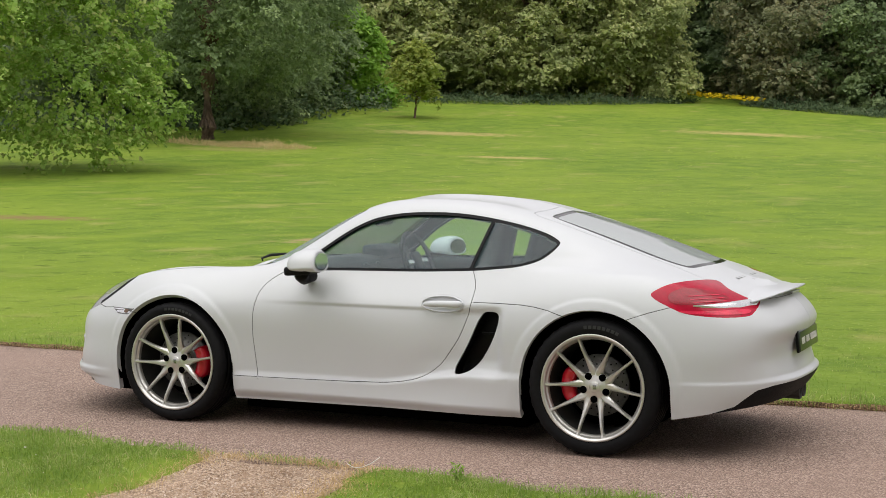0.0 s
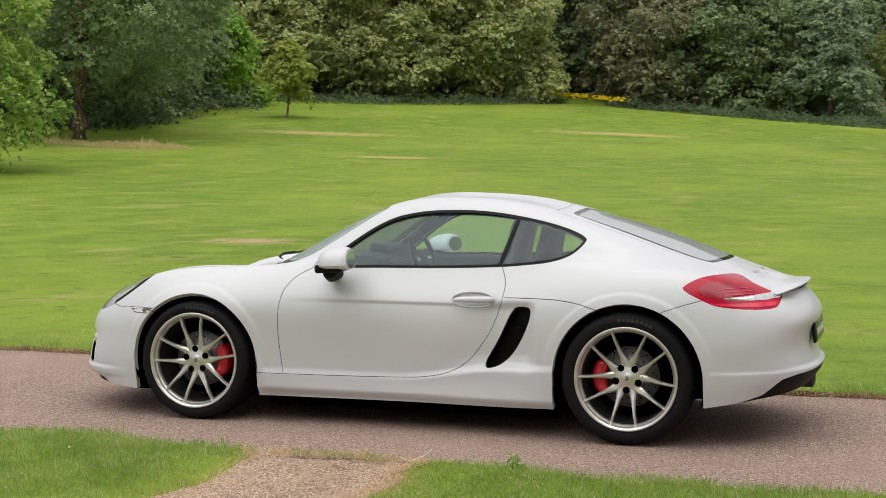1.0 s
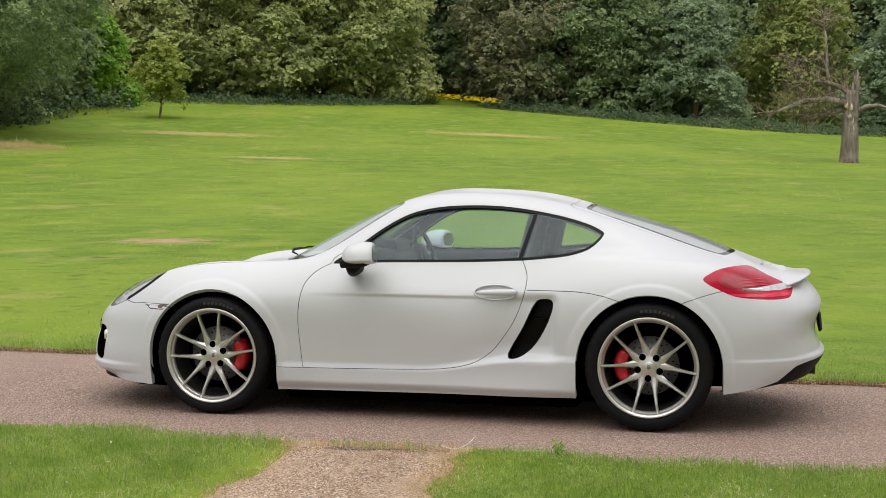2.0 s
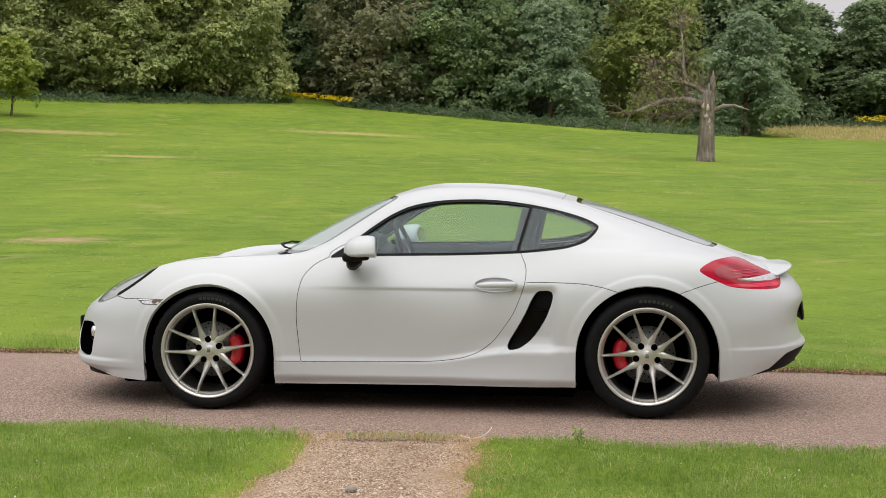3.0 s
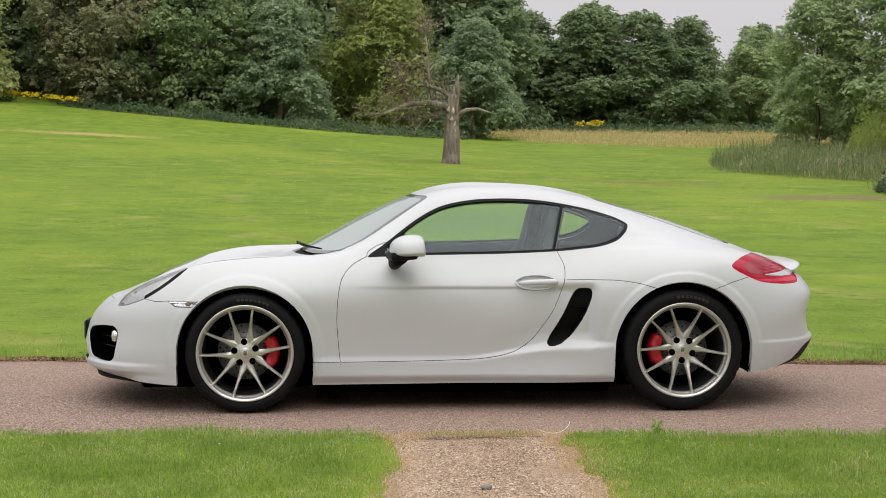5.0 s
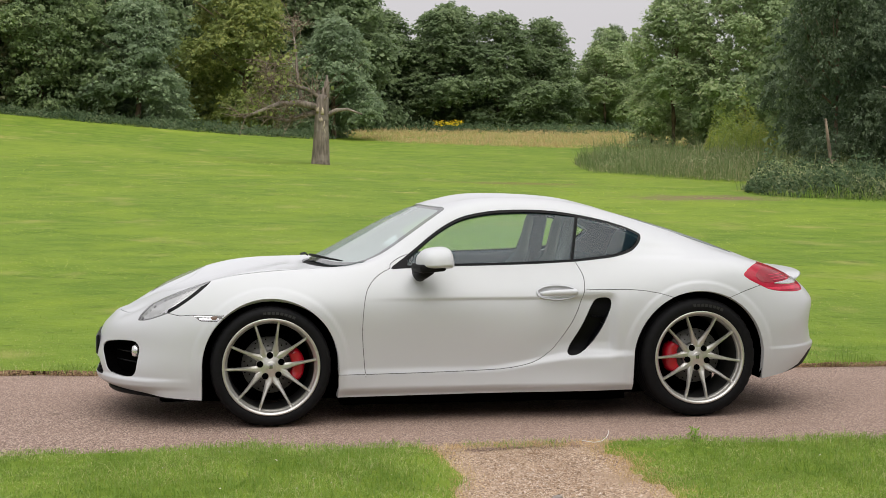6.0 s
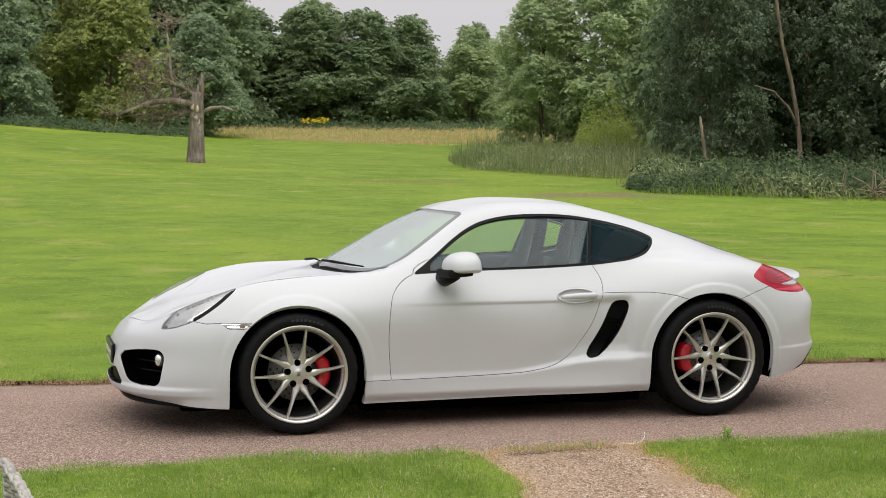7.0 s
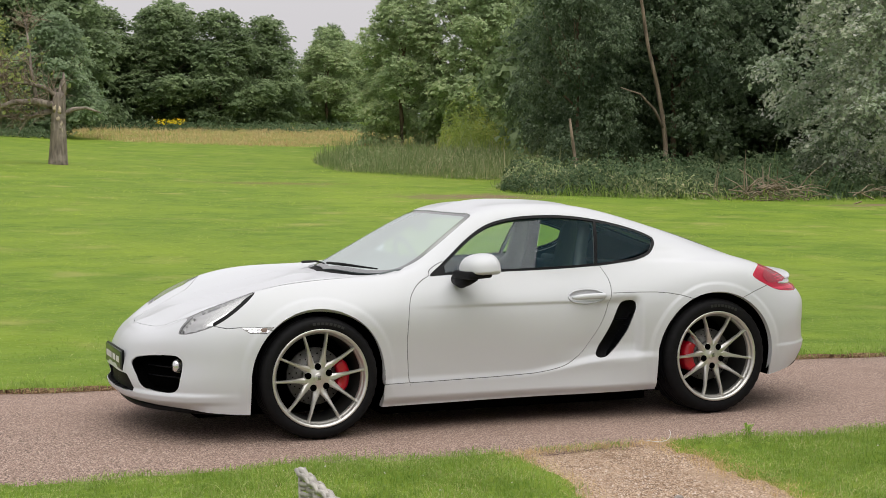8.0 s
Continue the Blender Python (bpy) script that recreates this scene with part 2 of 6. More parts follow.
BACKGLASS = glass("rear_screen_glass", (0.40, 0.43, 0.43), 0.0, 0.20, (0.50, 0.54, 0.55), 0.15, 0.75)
LENS = glass("clear_lamp_lens", (0.95, 0.95, 0.95), 0.0, 0.04)
REFLECTOR = plain("lamp_reflector", (0.86, 0.86, 0.88), 0.22, 0.85, 0, 0.15, 40)
SMOKE = plain("grey_lamp_bezel", (0.50, 0.505, 0.52), 0.3, 0.2, 0.3, 0.15, 30)
LAMPRIM = plain("dark_lamp_rim", (0.16, 0.163, 0.17), 0.3, 0, 0.3, 0.1, 30)
MARKERLENS = plain("clear_marker_lens", (0.16, 0.155, 0.15), 0.15, 0.4, 0.6, 0.2, 60)
RED = plain("red_lamp_lens", (0.42, 0.003, 0.028), 0.2, 0, 0.1, 0.15, 35, spec=0.25)
DEEPRED = plain("deep_red_lamp_core", (0.30, 0.003, 0.018), 0.22, 0, 0.05, 0.3, 120)
PINK = plain("pale_red_reflector", (0.66, 0.014, 0.060), 0.25, 0, 0.2, 0.25, 150)
AMBER = plain("amber_bulb", (0.12, 0.065, 0.035), 0.3, 0, 0.5, 0.2, 40)
PLATE = plain("dark_green_dealer_plate", (0.022, 0.032, 0.022), 0.35, 0, 0.3, 0.1, 30)
INK = plain("white_plate_ink", (0.70, 0.70, 0.68), 0.6, 0, 0, 0.05, 30)
WICKER = plain("weathered_grey_wicker", (0.44, 0.415, 0.385), 0.6, 0, 0, 0.35, 60, 0.001)
BRICK = plain("dull_brick_wall", (0.13, 0.10, 0.075), 0.9, 0, 0, 0.3, 8)
SLATE = plain("slate_roof", (0.09, 0.085, 0.085), 0.8, 0, 0, 0.3, 6)
WHITE = plain("white_window_paint", (0.75, 0.75, 0.72), 0.5, 0, 0, 0.05, 8)
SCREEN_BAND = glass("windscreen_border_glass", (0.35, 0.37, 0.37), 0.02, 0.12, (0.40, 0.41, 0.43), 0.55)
BACK_BAND = glass("rear_border_glass", (0.1, 0.1, 0.1), 0.0, 0.08, (0.012, 0.012, 0.013), 0.02, 0.85)


# ---- building tools ----
def part(name, bm, material, parent, label="", smooth=True, kind=""):
    """Links a bmesh as one mesh object under a thing or a part."""
    me = bpy.data.meshes.new(name)
    bm.to_mesh(me)
    bm.free()
    me.materials.append(material)
    if smooth:
        me.shade_smooth()
    ob = new(name, me)
    ob.parent = parent
    return tagged(ob, label, kind=kind)


def soup(name, verts, faces, material, parent=None, smooth=False):
    """An object from arrays: verts (n, 3) and faces of one size (m, k)."""
    me = bpy.data.meshes.new(name)
    m, k = faces.shape
    me.vertices.add(len(verts))
    me.vertices.foreach_set("co", np.ascontiguousarray(verts, dtype=np.float32).ravel())
    me.loops.add(m * k)
    me.loops.foreach_set("vertex_index", np.ascontiguousarray(faces, dtype=np.int32).ravel())
    me.polygons.add(m)
    me.polygons.foreach_set("loop_start", np.arange(0, m * k, k, dtype=np.int32))
    me.update(calc_edges=True)
    me.materials.append(material)
    if smooth:
        me.shade_smooth()
    ob = new(name, me)
    ob.parent = parent
    return ob


def thing(name, label, category, at=(0, 0, 0), group="", kind="", turn=0):
    ob = new(name)
    ob.matrix_basis = pose(*at, 0, 0, turn)
    return tagged(ob, label, category, group, kind)


def box(bm, size, at=(0, 0, 0), bevel=0.0, turn=(0, 0, 0), seg=2):
    """Adds a bevelled box; turn in degrees."""
    made = bmesh.ops.create_cube(bm, size=1, matrix=pose(*at, *turn) @ Matrix.Diagonal((*size, 1)))
    if bevel:
        edges = {e for v in made["verts"] for e in v.link_edges}
        bmesh.ops.bevel(bm, geom=list(edges), offset=bevel, segments=seg, affect="EDGES", profile=0.6)
    return bm


def tube(bm, path, radii, sides=8, cap=True):
    """Adds a tube along points with a radius at each."""
    rings = []
    pts = [Vector(p) for p in path]
    for i, p in enumerate(pts):
        d = (pts[min(i + 1, len(pts) - 1)] - pts[max(i - 1, 0)]).normalized()
        q = d.to_track_quat("Z", "X").to_matrix()
        rings.append([bm.verts.new(p + q @ Vector((math.cos(a), math.sin(a), 0)) * radii[i]) for a in [2 * math.pi * k / sides for k in range(sides)]])
    for a, b in zip(rings, rings[1:]):
        for k in range(sides):
            bm.faces.new((a[k], a[(k + 1) % sides], b[(k + 1) % sides], b[k]))
    if cap:
        bm.faces.new(rings[0][::-1])
        bm.faces.new(rings[-1])
    return bm


def lathe(bm, profile, steps=64, closed=False):
    """Turns a profile of (radius, y) about the Y axis."""
    rings = [[bm.verts.new((r * math.cos(a), y, r * math.sin(a))) for a in [2 * math.pi * k / steps for k in range(steps)]] for r, y in profile]
    pairs = list(zip(rings, rings[1:])) + ([(rings[-1], rings[0])] if closed else [])
    for a, b in pairs:
        for k in range(steps):
            bm.faces.new((a[k], b[k], b[(k + 1) % steps], a[(k + 1) % steps]))
    return bm


def rounded(points, per=8):
    """A closed smooth outline through the given corners."""
    p = np.array(points, float)
    n = len(p)
    out = []
    for i in range(n):
        a, b, c, d = p[i - 1], p[i], p[(i + 1) % n], p[(i + 2) % n]
        for t in np.arange(per) / per:
            out.append(0.5 * (2 * b + (c - a) * t + (2 * a - 5 * b + 4 * c - d) * t * t + (3 * b - a - 3 * c + d) * t ** 3))
    return np.array(out)


def inside(outline, pts):
    """Signed distance of 2D points from a closed outline, negative within."""
    a, b = outline, np.roll(outline, -1, 0)
    best, odd = np.full(len(pts), 1e9), np.zeros(len(pts), bool)
    for p, q in zip(a, b):
        d = q - p
        t = np.clip(((pts - p) @ d) / max(d @ d, 1e-12), 0, 1)
        best = np.minimum(best, np.linalg.norm(pts - p - t[:, None] * d, axis=1))
        if p[1] != q[1]:
            odd ^= ((p[1] > pts[:, 1]) != (q[1] > pts[:, 1])) & (pts[:, 0] < (q[0] - p[0]) * (pts[:, 1] - p[1]) / (q[1] - p[1]) + p[0])
    return np.where(odd, -best, best)


def slit(bm, field):
    """Cuts a mesh along the zero line of field(points (n, 3)), by splitting edges and faces there."""
    verts = list(bm.verts)
    vals = field(np.array([v.co for v in verts]))
    vals[np.abs(vals) < 2e-5] = 0
    val = dict(zip(verts, vals))
    touched = set()
    for e in list(bm.edges):
        a, b = e.verts
        if val[a] * val[b] < 0:
            _, nv = bmesh.utils.edge_split(e, a, float(val[a] / (val[a] - val[b])))
            val[nv] = 0.0
            touched.update(nv.link_faces)
    for f in touched:
        loop = list(f.verts)
        if not (any(val[v] > 0 for v in loop) and any(val[v] < 0 for v in loop)):
            continue
        zero = [v for v in loop if val[v] == 0]
        if len(zero) >= 2:
            for a in zero:
                done = False
                for b in zero:
                    if a is not b and abs(loop.index(a) - loop.index(b)) not in (1, len(loop) - 1):
                        try:
                            bmesh.utils.face_split(f, a, b)
                            done = True
                        except ValueError:
                            pass
                        break
                if done:
                    break


def centres(faces):
    return np.array([f.calc_center_median() for f in faces])


def take(bm, chosen, shift=0.0, rim=0.0, mirror=False):
    """A new bmesh of the chosen faces, moved inwards by shift, with a turned-in edge of the given depth."""
    out, made = bmesh.new(), {}
    for f in chosen:
        vs = []
        for v in f.verts:
            if v not in made:
                made[v] = out.verts.new(v.co - v.normal * shift)
            vs.append(made[v])
        out.faces.new(vs)
    if rim:
        inward = {made[v]: v.normal.copy() for v in made}
        for e in [e for e in out.edges if e.is_boundary and max(abs(v.co.y) for v in e.verts) > 1e-5]:
            a, b = e.link_loops[0].vert, e.link_loops[0].link_loop_next.vert
            a1, b1 = out.verts.new(a.co), out.verts.new(b.co)
            a2, b2 = out.verts.new(a.co - inward[a] * rim), out.verts.new(b.co - inward[b] * rim)
            out.faces.new((b1, a1, a2, b2))
    if mirror:
        flip(out)
    return out


def flip(bm):
    for v in bm.verts:
        v.co.y = -v.co.y
    bmesh.ops.reverse_faces(bm, faces=bm.faces[:])
    return bm


# ---- ground, road, gravel path ----
def rise(x, y):
    """The height of the lawn: level by the road, then climbing away from it, more to one side."""
    d = np.maximum(np.minimum(y, 150) - 4.0, 0)
    base = np.clip(0.83 - 0.0135 * x, 0.68, 1.5) * (0.026 * d + 0.00033 * d * d)
    return base - 0.05 * np.clip((-1.9 - y) / 1.0, 0, 1)


def near_edge(x):
    return -1.63 - 0.05 * x + 0.035 * np.sin(3.1 * x) + 0.03 * np.sin(7.7 * x + 1)


def far_edge(x):
    return 1.40 - 0.062 * x + 0.03 * np.sin(2.3 * x + 2) + 0.02 * np.sin(6.1 * x)


def path_sides(y):
    s = np.clip((-1.75 - y) / 1.4, -0.2, 4)
    return -0.50 - 0.09 * s + 0.03 * np.sin(5 * y) + 0.02 * np.sin(13 * y), 0.45 - 0.01 * s + 0.03 * np.sin(4.1 * y + 1) + 0.02 * np.sin(11 * y)


def lawn_height(x, y):
    z = rise(x, y) + 0.02
    inner = np.minimum(y - near_edge(x), far_edge(x) - y)
    z = np.where(inner > -0.05, -0.07 + 0.09 * np.clip(-inner / 0.05 + 0.0, 0, 1), z)
    lo, hi = path_sides(y)
    mid = np.clip(np.minimum(x - lo, hi - x) / 0.12, 0, 1) * (y < near_edge(x) + 0.05)
    return z - 0.055 * mid + 0.012 * np.sin(1.9 * x) * np.sin(1.3 * y + 1) * (inner < -0.3)


def spread(lo, hi, fine_lo, fine_hi, step, growth):
    """Grid lines: even between fine_lo and fine_hi, wider and wider outside."""
    mid = list(np.arange(fine_lo, fine_hi, step))
    down, up, s = [fine_lo], [fine_hi], step
    while down[-1] > lo or up[-1] < hi:
        s *= growth
        down.append(max(lo, down[-1] - s)) if down[-1] > lo else None
        up.append(min(hi, up[-1] + s)) if up[-1] < hi else None
    return np.array(down[:0:-1] + mid + up)


def sheet(name, xs, ys, height, material, label, category):
    gx, gy = np.meshgrid(xs, ys)
    v = np.stack([gx, gy, height(gx, gy)], -1).reshape(-1, 3)
    i = np.arange(len(ys) - 1)[:, None] * len(xs) + np.arange(len(xs) - 1)
    f = np.stack([i, i + 1, i + 1 + len(xs), i + len(xs)], -1).reshape(-1, 4)
    return tagged(soup(name, v, f, material, smooth=True), label, category, kind="structure")


sheet("ground", spread(-2500, 2500, -6, 6, 0.08, 1.10), spread(-2500, 2500, -3.8, 2.6, 0.07, 1.10), lawn_height, LAWN,
      "mown green lawn that climbs gently to the trees", "lawn")


def band(name, xs, low, high, count, height, material, label, category):
    """A strip of ground between two edge lines, with a skirt that goes down into the soil."""
    s = np.linspace(0, 1, count)
    rows = [low(xs) + (high(xs) - low(xs)) * k for k in s]
    z = [height(xs, r, k) for r, k in zip(rows, s)]
    rows, z = [rows[0]] + rows + [rows[-1]], [z[0] - 0.1] + z + [z[-1] - 0.1]
    v = np.stack([np.stack([xs, r, h], -1) for r, h in zip(rows, z)]).reshape(-1, 3)
    i = np.arange(len(rows) - 1)[:, None] * len(xs) + np.arange(len(xs) - 1)
    f = np.stack([i, i + 1, i + 1 + len(xs), i + len(xs)], -1).reshape(-1, 4)
    return tagged(soup(name, v, f, material, smooth=True), label, category, kind="structure")


band("road", spread(-900, 900, -7, 7, 0.08, 1.15), lambda x: near_edge(x) - 0.03, lambda x: far_edge(x) + 0.03, 24,
     lambda x, y, k: 0 * x + 0.010 * (4 * k * (1 - k)) - 0.010, ROAD, "narrow drive of worn reddish-brown asphalt", "road")


def path_strip():
    ys = np.arange(-15.0, -1.55, 0.06)
    lo, hi = path_sides(ys)
    k = np.linspace(0, 1, 22)
    gx = lo[:, None] + (hi - lo)[:, None] * k
    gy = np.repeat(ys[:, None], 22, 1)
    rng = np.random.default_rng(4)
    gz = rise(gx, gy) + 0.004 - 0.02 * (4 * k * (1 - k)) + rng.normal(0, 0.0025, gx.shape)
    v = np.stack([gx, gy, gz], -1).reshape(-1, 3)
    i = np.arange(len(ys) - 1)[:, None] * 22 + np.arange(21)
    f = np.stack([i, i + 1, i + 23, i + 22], -1).reshape(-1, 4)
    tagged(soup("gravel_path", v, f, GRAVEL, smooth=True), "trodden path of tan gravel and earth", "path", kind="structure")
    # loose chips on the path
    n = 13000
    y = rng.uniform(-4.3, -1.75, n)
    a, b = path_sides(y)
    x = a + (b - a) * np.clip(rng.normal(0.5, 0.27, n), -0.05, 1.05)
    c = np.stack([x, y, rise(x, y) - 0.008], -1)
    s = rng.lognormal(-5.55, 0.40, n)[:, None, None]
    base = np.array([(1, 0, 0), (-0.6, 0.8, 0), (-0.5, -0.9, 0), (0.1, 0, 0.7)]) * s * rng.uniform(0.6, 1.4, (n, 4, 3))
    t = rng.uniform(0, 6.3, n)
    rot = np.stack([np.stack([np.cos(t), -np.sin(t), 0 * t], -1), np.stack([np.sin(t), np.cos(t), 0 * t], -1), np.tile([0, 0, 1.0], (n, 1))], 1)
    v = (np.einsum("nij,nkj->nki", rot, base) + c[:, None]).reshape(-1, 3)
    q = np.array([(0, 1, 3), (1, 2, 3), (2, 0, 3)])
    f = (np.arange(n)[:, None, None] * 4 + q).reshape(-1, 3)
    tagged(soup("gravel_chips", v, f, CHIPS), "loose tan and grey gravel chips on the path", "gravel", kind="stuff")


CHIPS = foliage("gravel_chips", [(0.209, 0.135, 0.086), (0.352, 0.243, 0.161), (0.506, 0.378, 0.276), (0.682, 0.583, 0.517)], 0.9, 0.0, 0.2)
path_strip()


band("verge_soil", spread(-60, 60, -7, 7, 0.05, 1.2), lambda x: far_edge(x) - 0.004 + 0.010 * np.sin(11 * x), lambda x: far_edge(x) + 0.012 + 0.008 * np.sin(8 * x + 1), 4,
     lambda x, y, k: 0.002 + 0.022 * k + 0.004 * np.sin(17 * x), DIRT, "narrow edge of bare soil along the drive", "soil")


# ---- trees ----
def crown_points(rng, lobes, count, size, hang=0.5):
    """Places and facing of leaves in a crown of ellipsoid lobes (x, y, z, rx, ry, rz): drooping sprays that overlap like shingles, and a thin inner fill."""
    lobes = np.array(lobes)
    weight = lobes[:, 3] * lobes[:, 4] + lobes[:, 3] * lobes[:, 5] + lobes[:, 4] * lobes[:, 5]
    per, long = 26, 5.2 * size
    n = int(count * 0.9 / per)
    pick = rng.choice(len(lobes), n * 2, p=weight / weight.sum())
    d = rng.normal(size=(n * 2, 3)) + [0, 0, 0.15]
    d /= np.linalg.norm(d, axis=1)[:, None]
    c = lobes[pick, :3] + d * lobes[pick, 3:] * (1 - 0.22 * rng.random(n * 2) ** 2 + 0.10 * np.maximum(rng.normal(size=n * 2), 0))[:, None]
    deep = np.zeros(n * 2, bool)
    for k, lobe in enumerate(lobes):
        deep |= ((((c - lobe[:3]) / lobe[3:]) ** 2).sum(1) < 0.62) & (pick != k)
    c, d = c[~deep][:n], d[~deep][:n]
    n = len(c)
    # each spray reaches outwards from its stalk and bends down at its end
    way = d * [1, 1, 0.35] + rng.normal(0, 0.35, (n, 3)) + [0, 0, 0.10]
    way /= np.linalg.norm(way, axis=1)[:, None]
    side = np.cross(way, [0, 0, 1.0])
    side /= np.linalg.norm(side, axis=1)[:, None] + 1e-9
    reach = long * rng.lognormal(0, 0.3, n)
    u = rng.uniform(-0.55, 0.6, (n, per))
    w = rng.normal(0, 0.20, (n, per)) * (1.1 - 0.8 * np.abs(u))
    p = c[:, None] + (way[:, None] * u[..., None] + side[:, None] * w[..., None]) * reach[:, None, None]
    p[..., 2] += reach[:, None] * (-hang * (u + 0.2) * np.abs(u + 0.2) - 0.5 * np.abs(w) + rng.normal(0, 0.05, (n, per)))
    face = np.repeat((way * 0.55 + d * 0.35 + [0, 0, 0.55])[:, None], per, 1)
    p, face = p.reshape(-1, 3), face.reshape(-1, 3)
    m = int(count * 0.1)
    pick = rng.choice(len(lobes), m, p=weight / weight.sum())
    q = rng.normal(size=(m, 3))
    q /= np.linalg.norm(q, axis=1)[:, None]
    fill = lobes[pick, :3] + q * lobes[pick, 3:] * rng.uniform(0.45, 0.9, m)[:, None]
    return np.concatenate([p, fill]), np.concatenate([face, q])


def leaf_mesh(rng, p, out, size, shape, droop=0.0):
    """One small bent leaf or leaf spray at each point, facing roughly outwards and up."""
    n = len(p)
    nrm = out * 0.9 + rng.normal(0, 0.55, (n, 3)) + [0, 0, 0.35]
    nrm /= np.linalg.norm(nrm, axis=1)[:, None]
    side = np.cross(nrm, rng.normal(size=(n, 3)) + [0, 0, droop])
    side /= np.linalg.norm(side, axis=1)[:, None]
    up = np.cross(nrm, side)
    s = size * rng.lognormal(0, 0.3, n)
    k = len(shape)
    v = p[:, None] + s[:, None, None] * (shape[None, :, 0, None] * side[:, None] + shape[None, :, 1, None] * up[:, None] + shape[None, :, 2, None] * nrm[:, None])
    return v.reshape(-1, 3), (np.arange(n)[:, None] * k + np.arange(k))


SPRAY = np.array([(-0.5, -0.15, -0.1), (0.05, -0.5, 0.05), (0.5, 0.05, -0.12), (-0.05, 0.55, 0.02)])
BROAD = np.array([(0, -0.5, 0), (0.5, -0.10, -0.08), (0.14, 0.08, 0.04), (0.05, 0.6, -0.05), (-0.5, 0.05, -0.08)])
TIP = np.array([(-0.45, -0.35, -0.05), (0.5, -0.25, 0.02), (0.0, 0.6, -0.04)])
LANCE = np.array([(-0.16, -0.6, 0), (0.16, -0.6, 0), (0.0, 0.75, -0.12)])
SLIM = np.array([(-0.10, -0.6, 0), (0.10, -0.6, 0), (0.16, 0.1, -0.04), (0.0, 0.75, -0.15), (-0.16, 0.1, -0.04)])


def heap(rng, radius, height, base, count, taper=0.75):
    """Lobes for a crown: uneven boughs from the skirt to the top, each with its own smaller bulges."""
    lobes = []
    for i in range(count):
        t = (i + 0.5) / count
        z = base + (height - base) * (0.05 + 0.88 * t) + rng.normal(0, 0.03) * height
        w = radius * (math.sin(math.pi * (0.22 + 0.76 * t ** taper)) ** 0.7) * rng.uniform(0.72, 1.12)
        a = i * 2.399 + rng.normal(0, 0.4)
        r = radius * rng.uniform(0.29, 0.44)
        cx, cy = math.cos(a) * max(w - r * 0.8, 0), math.sin(a) * max(w - r * 0.8, 0)
        lobes.append((cx, cy, z, r, r, r * 0.8))
        for _ in range(4):
            d = rng.normal(size=3) + [0.9 * math.cos(a), 0.9 * math.sin(a), 0.25]
            d /= np.linalg.norm(d)
            q = r * rng.uniform(0.24, 0.48)
            lobes.append((cx + d[0] * r * 0.95, cy + d[1] * r * 0.95, z + d[2] * r * 0.75 - 0.15 * q, q, q, q * rng.uniform(0.5, 0.8)))
    return lobes


def trunk_mesh(rng, height, thick, limbs, spread_to, bent=0.3, sides=9):
    bm = bmesh.new()
    bend = [Vector((rng.normal(0, bent) * k, rng.normal(0, bent) * k, 0)) for k in (0, 0.1, 0.25, 0.5, 0.8, 1.0)]
    path = [Vector((0, 0, height * k - 0.15)) + b for k, b in zip((0, 0.06, 0.25, 0.5, 0.8, 1.0), bend)]
    tube(bm, path, [thick * 1.18, thick * 0.98, thick * 0.9, thick * 0.75, thick * 0.5, thick * 0.25], sides)
    for i in range(limbs):
        k = rng.uniform(0.35, 0.85)
        start = Vector((0, 0, height * k - 0.15)) + bend[3] * k
        a, ln = rng.uniform(0, 6.28), spread_to * rng.uniform(0.5, 0.9)
        way = Vector((math.cos(a), math.sin(a), rng.uniform(0.3, 0.9)))
        pts = [start + way * ln * q + Vector((rng.normal(0, 0.05), rng.normal(0, 0.05), 0.15 * q * q)) * ln for q in (0, 0.3, 0.65, 1)]
        tube(bm, pts, [thick * 0.42, thick * 0.3, thick * 0.18, thick * 0.05], 6)
    return bm


TREE_KINDS = {}


def tree_kind(key, seed, radius, height, base, lobes, leaves, size, colour, shape=SPRAY, taper=0.75, trunk=0.3, droop=0.0, bent=0.3):
    """Builds one tree's meshes once: a trunk with limbs and a crown of separate leaves."""
    rng = np.random.default_rng(seed)
    L = heap(rng, radius, height, base, lobes, taper)
    p, d = crown_points(rng, L, leaves, size, 0.5 + 0.8 * droop)
    v, f = leaf_mesh(rng, p, d, size, shape, droop)
    crown = soup("crown", v, f, LEAVES[colour])
    stem = part("trunk", trunk_mesh(rng, height * 0.7, trunk, 7, radius, bent, 12), BARK, None)
    TREE_KINDS[key] = [stem.data, crown.data]
    bpy.data.objects.remove(crown)
    bpy.data.objects.remove(stem)


def plant(key, x, y, label, scale=1.0, turn=0.0, tall=1.0, name="tree", group="", category="tree"):
    ob = thing(name, label, category, (x, y, float(rise(np.float64(x), np.float64(y)))), group, turn=turn)
    for part_name, me in zip(("trunk", "crown"), TREE_KINDS[key]):
        c = new(part_name, me)
        c.parent = ob
    ob.scale = (scale, scale, scale * tall)
    return ob


#         key       seed radius height base lobes leaves size colour
tree_kind("plane", 1, 6.6, 13.5, 1.9, 32, 105000, 0.135, "plane", BROAD, 0.6, 0.35, droop=0.5)
tree_kind("cedar", 2, 7.0, 17.5, 3.9, 32, 120000, 0.14, "cedar", TIP, 0.7, 0.45, bent=0.06)
tree_kind("lime", 3, 5.4, 14.0, 0.3, 22, 60000, 0.22, "lime", TIP, 0.8, 0.3)
tree_kind("oak", 4, 5.8, 13.0, 0.1, 22, 60000, 0.22, "lime", TIP, 0.7, 0.3)
tree_kind("fir", 5, 3.6, 15.0, 0.0, 22, 30000, 0.28, "dark", TIP, 0.55, 0.25)
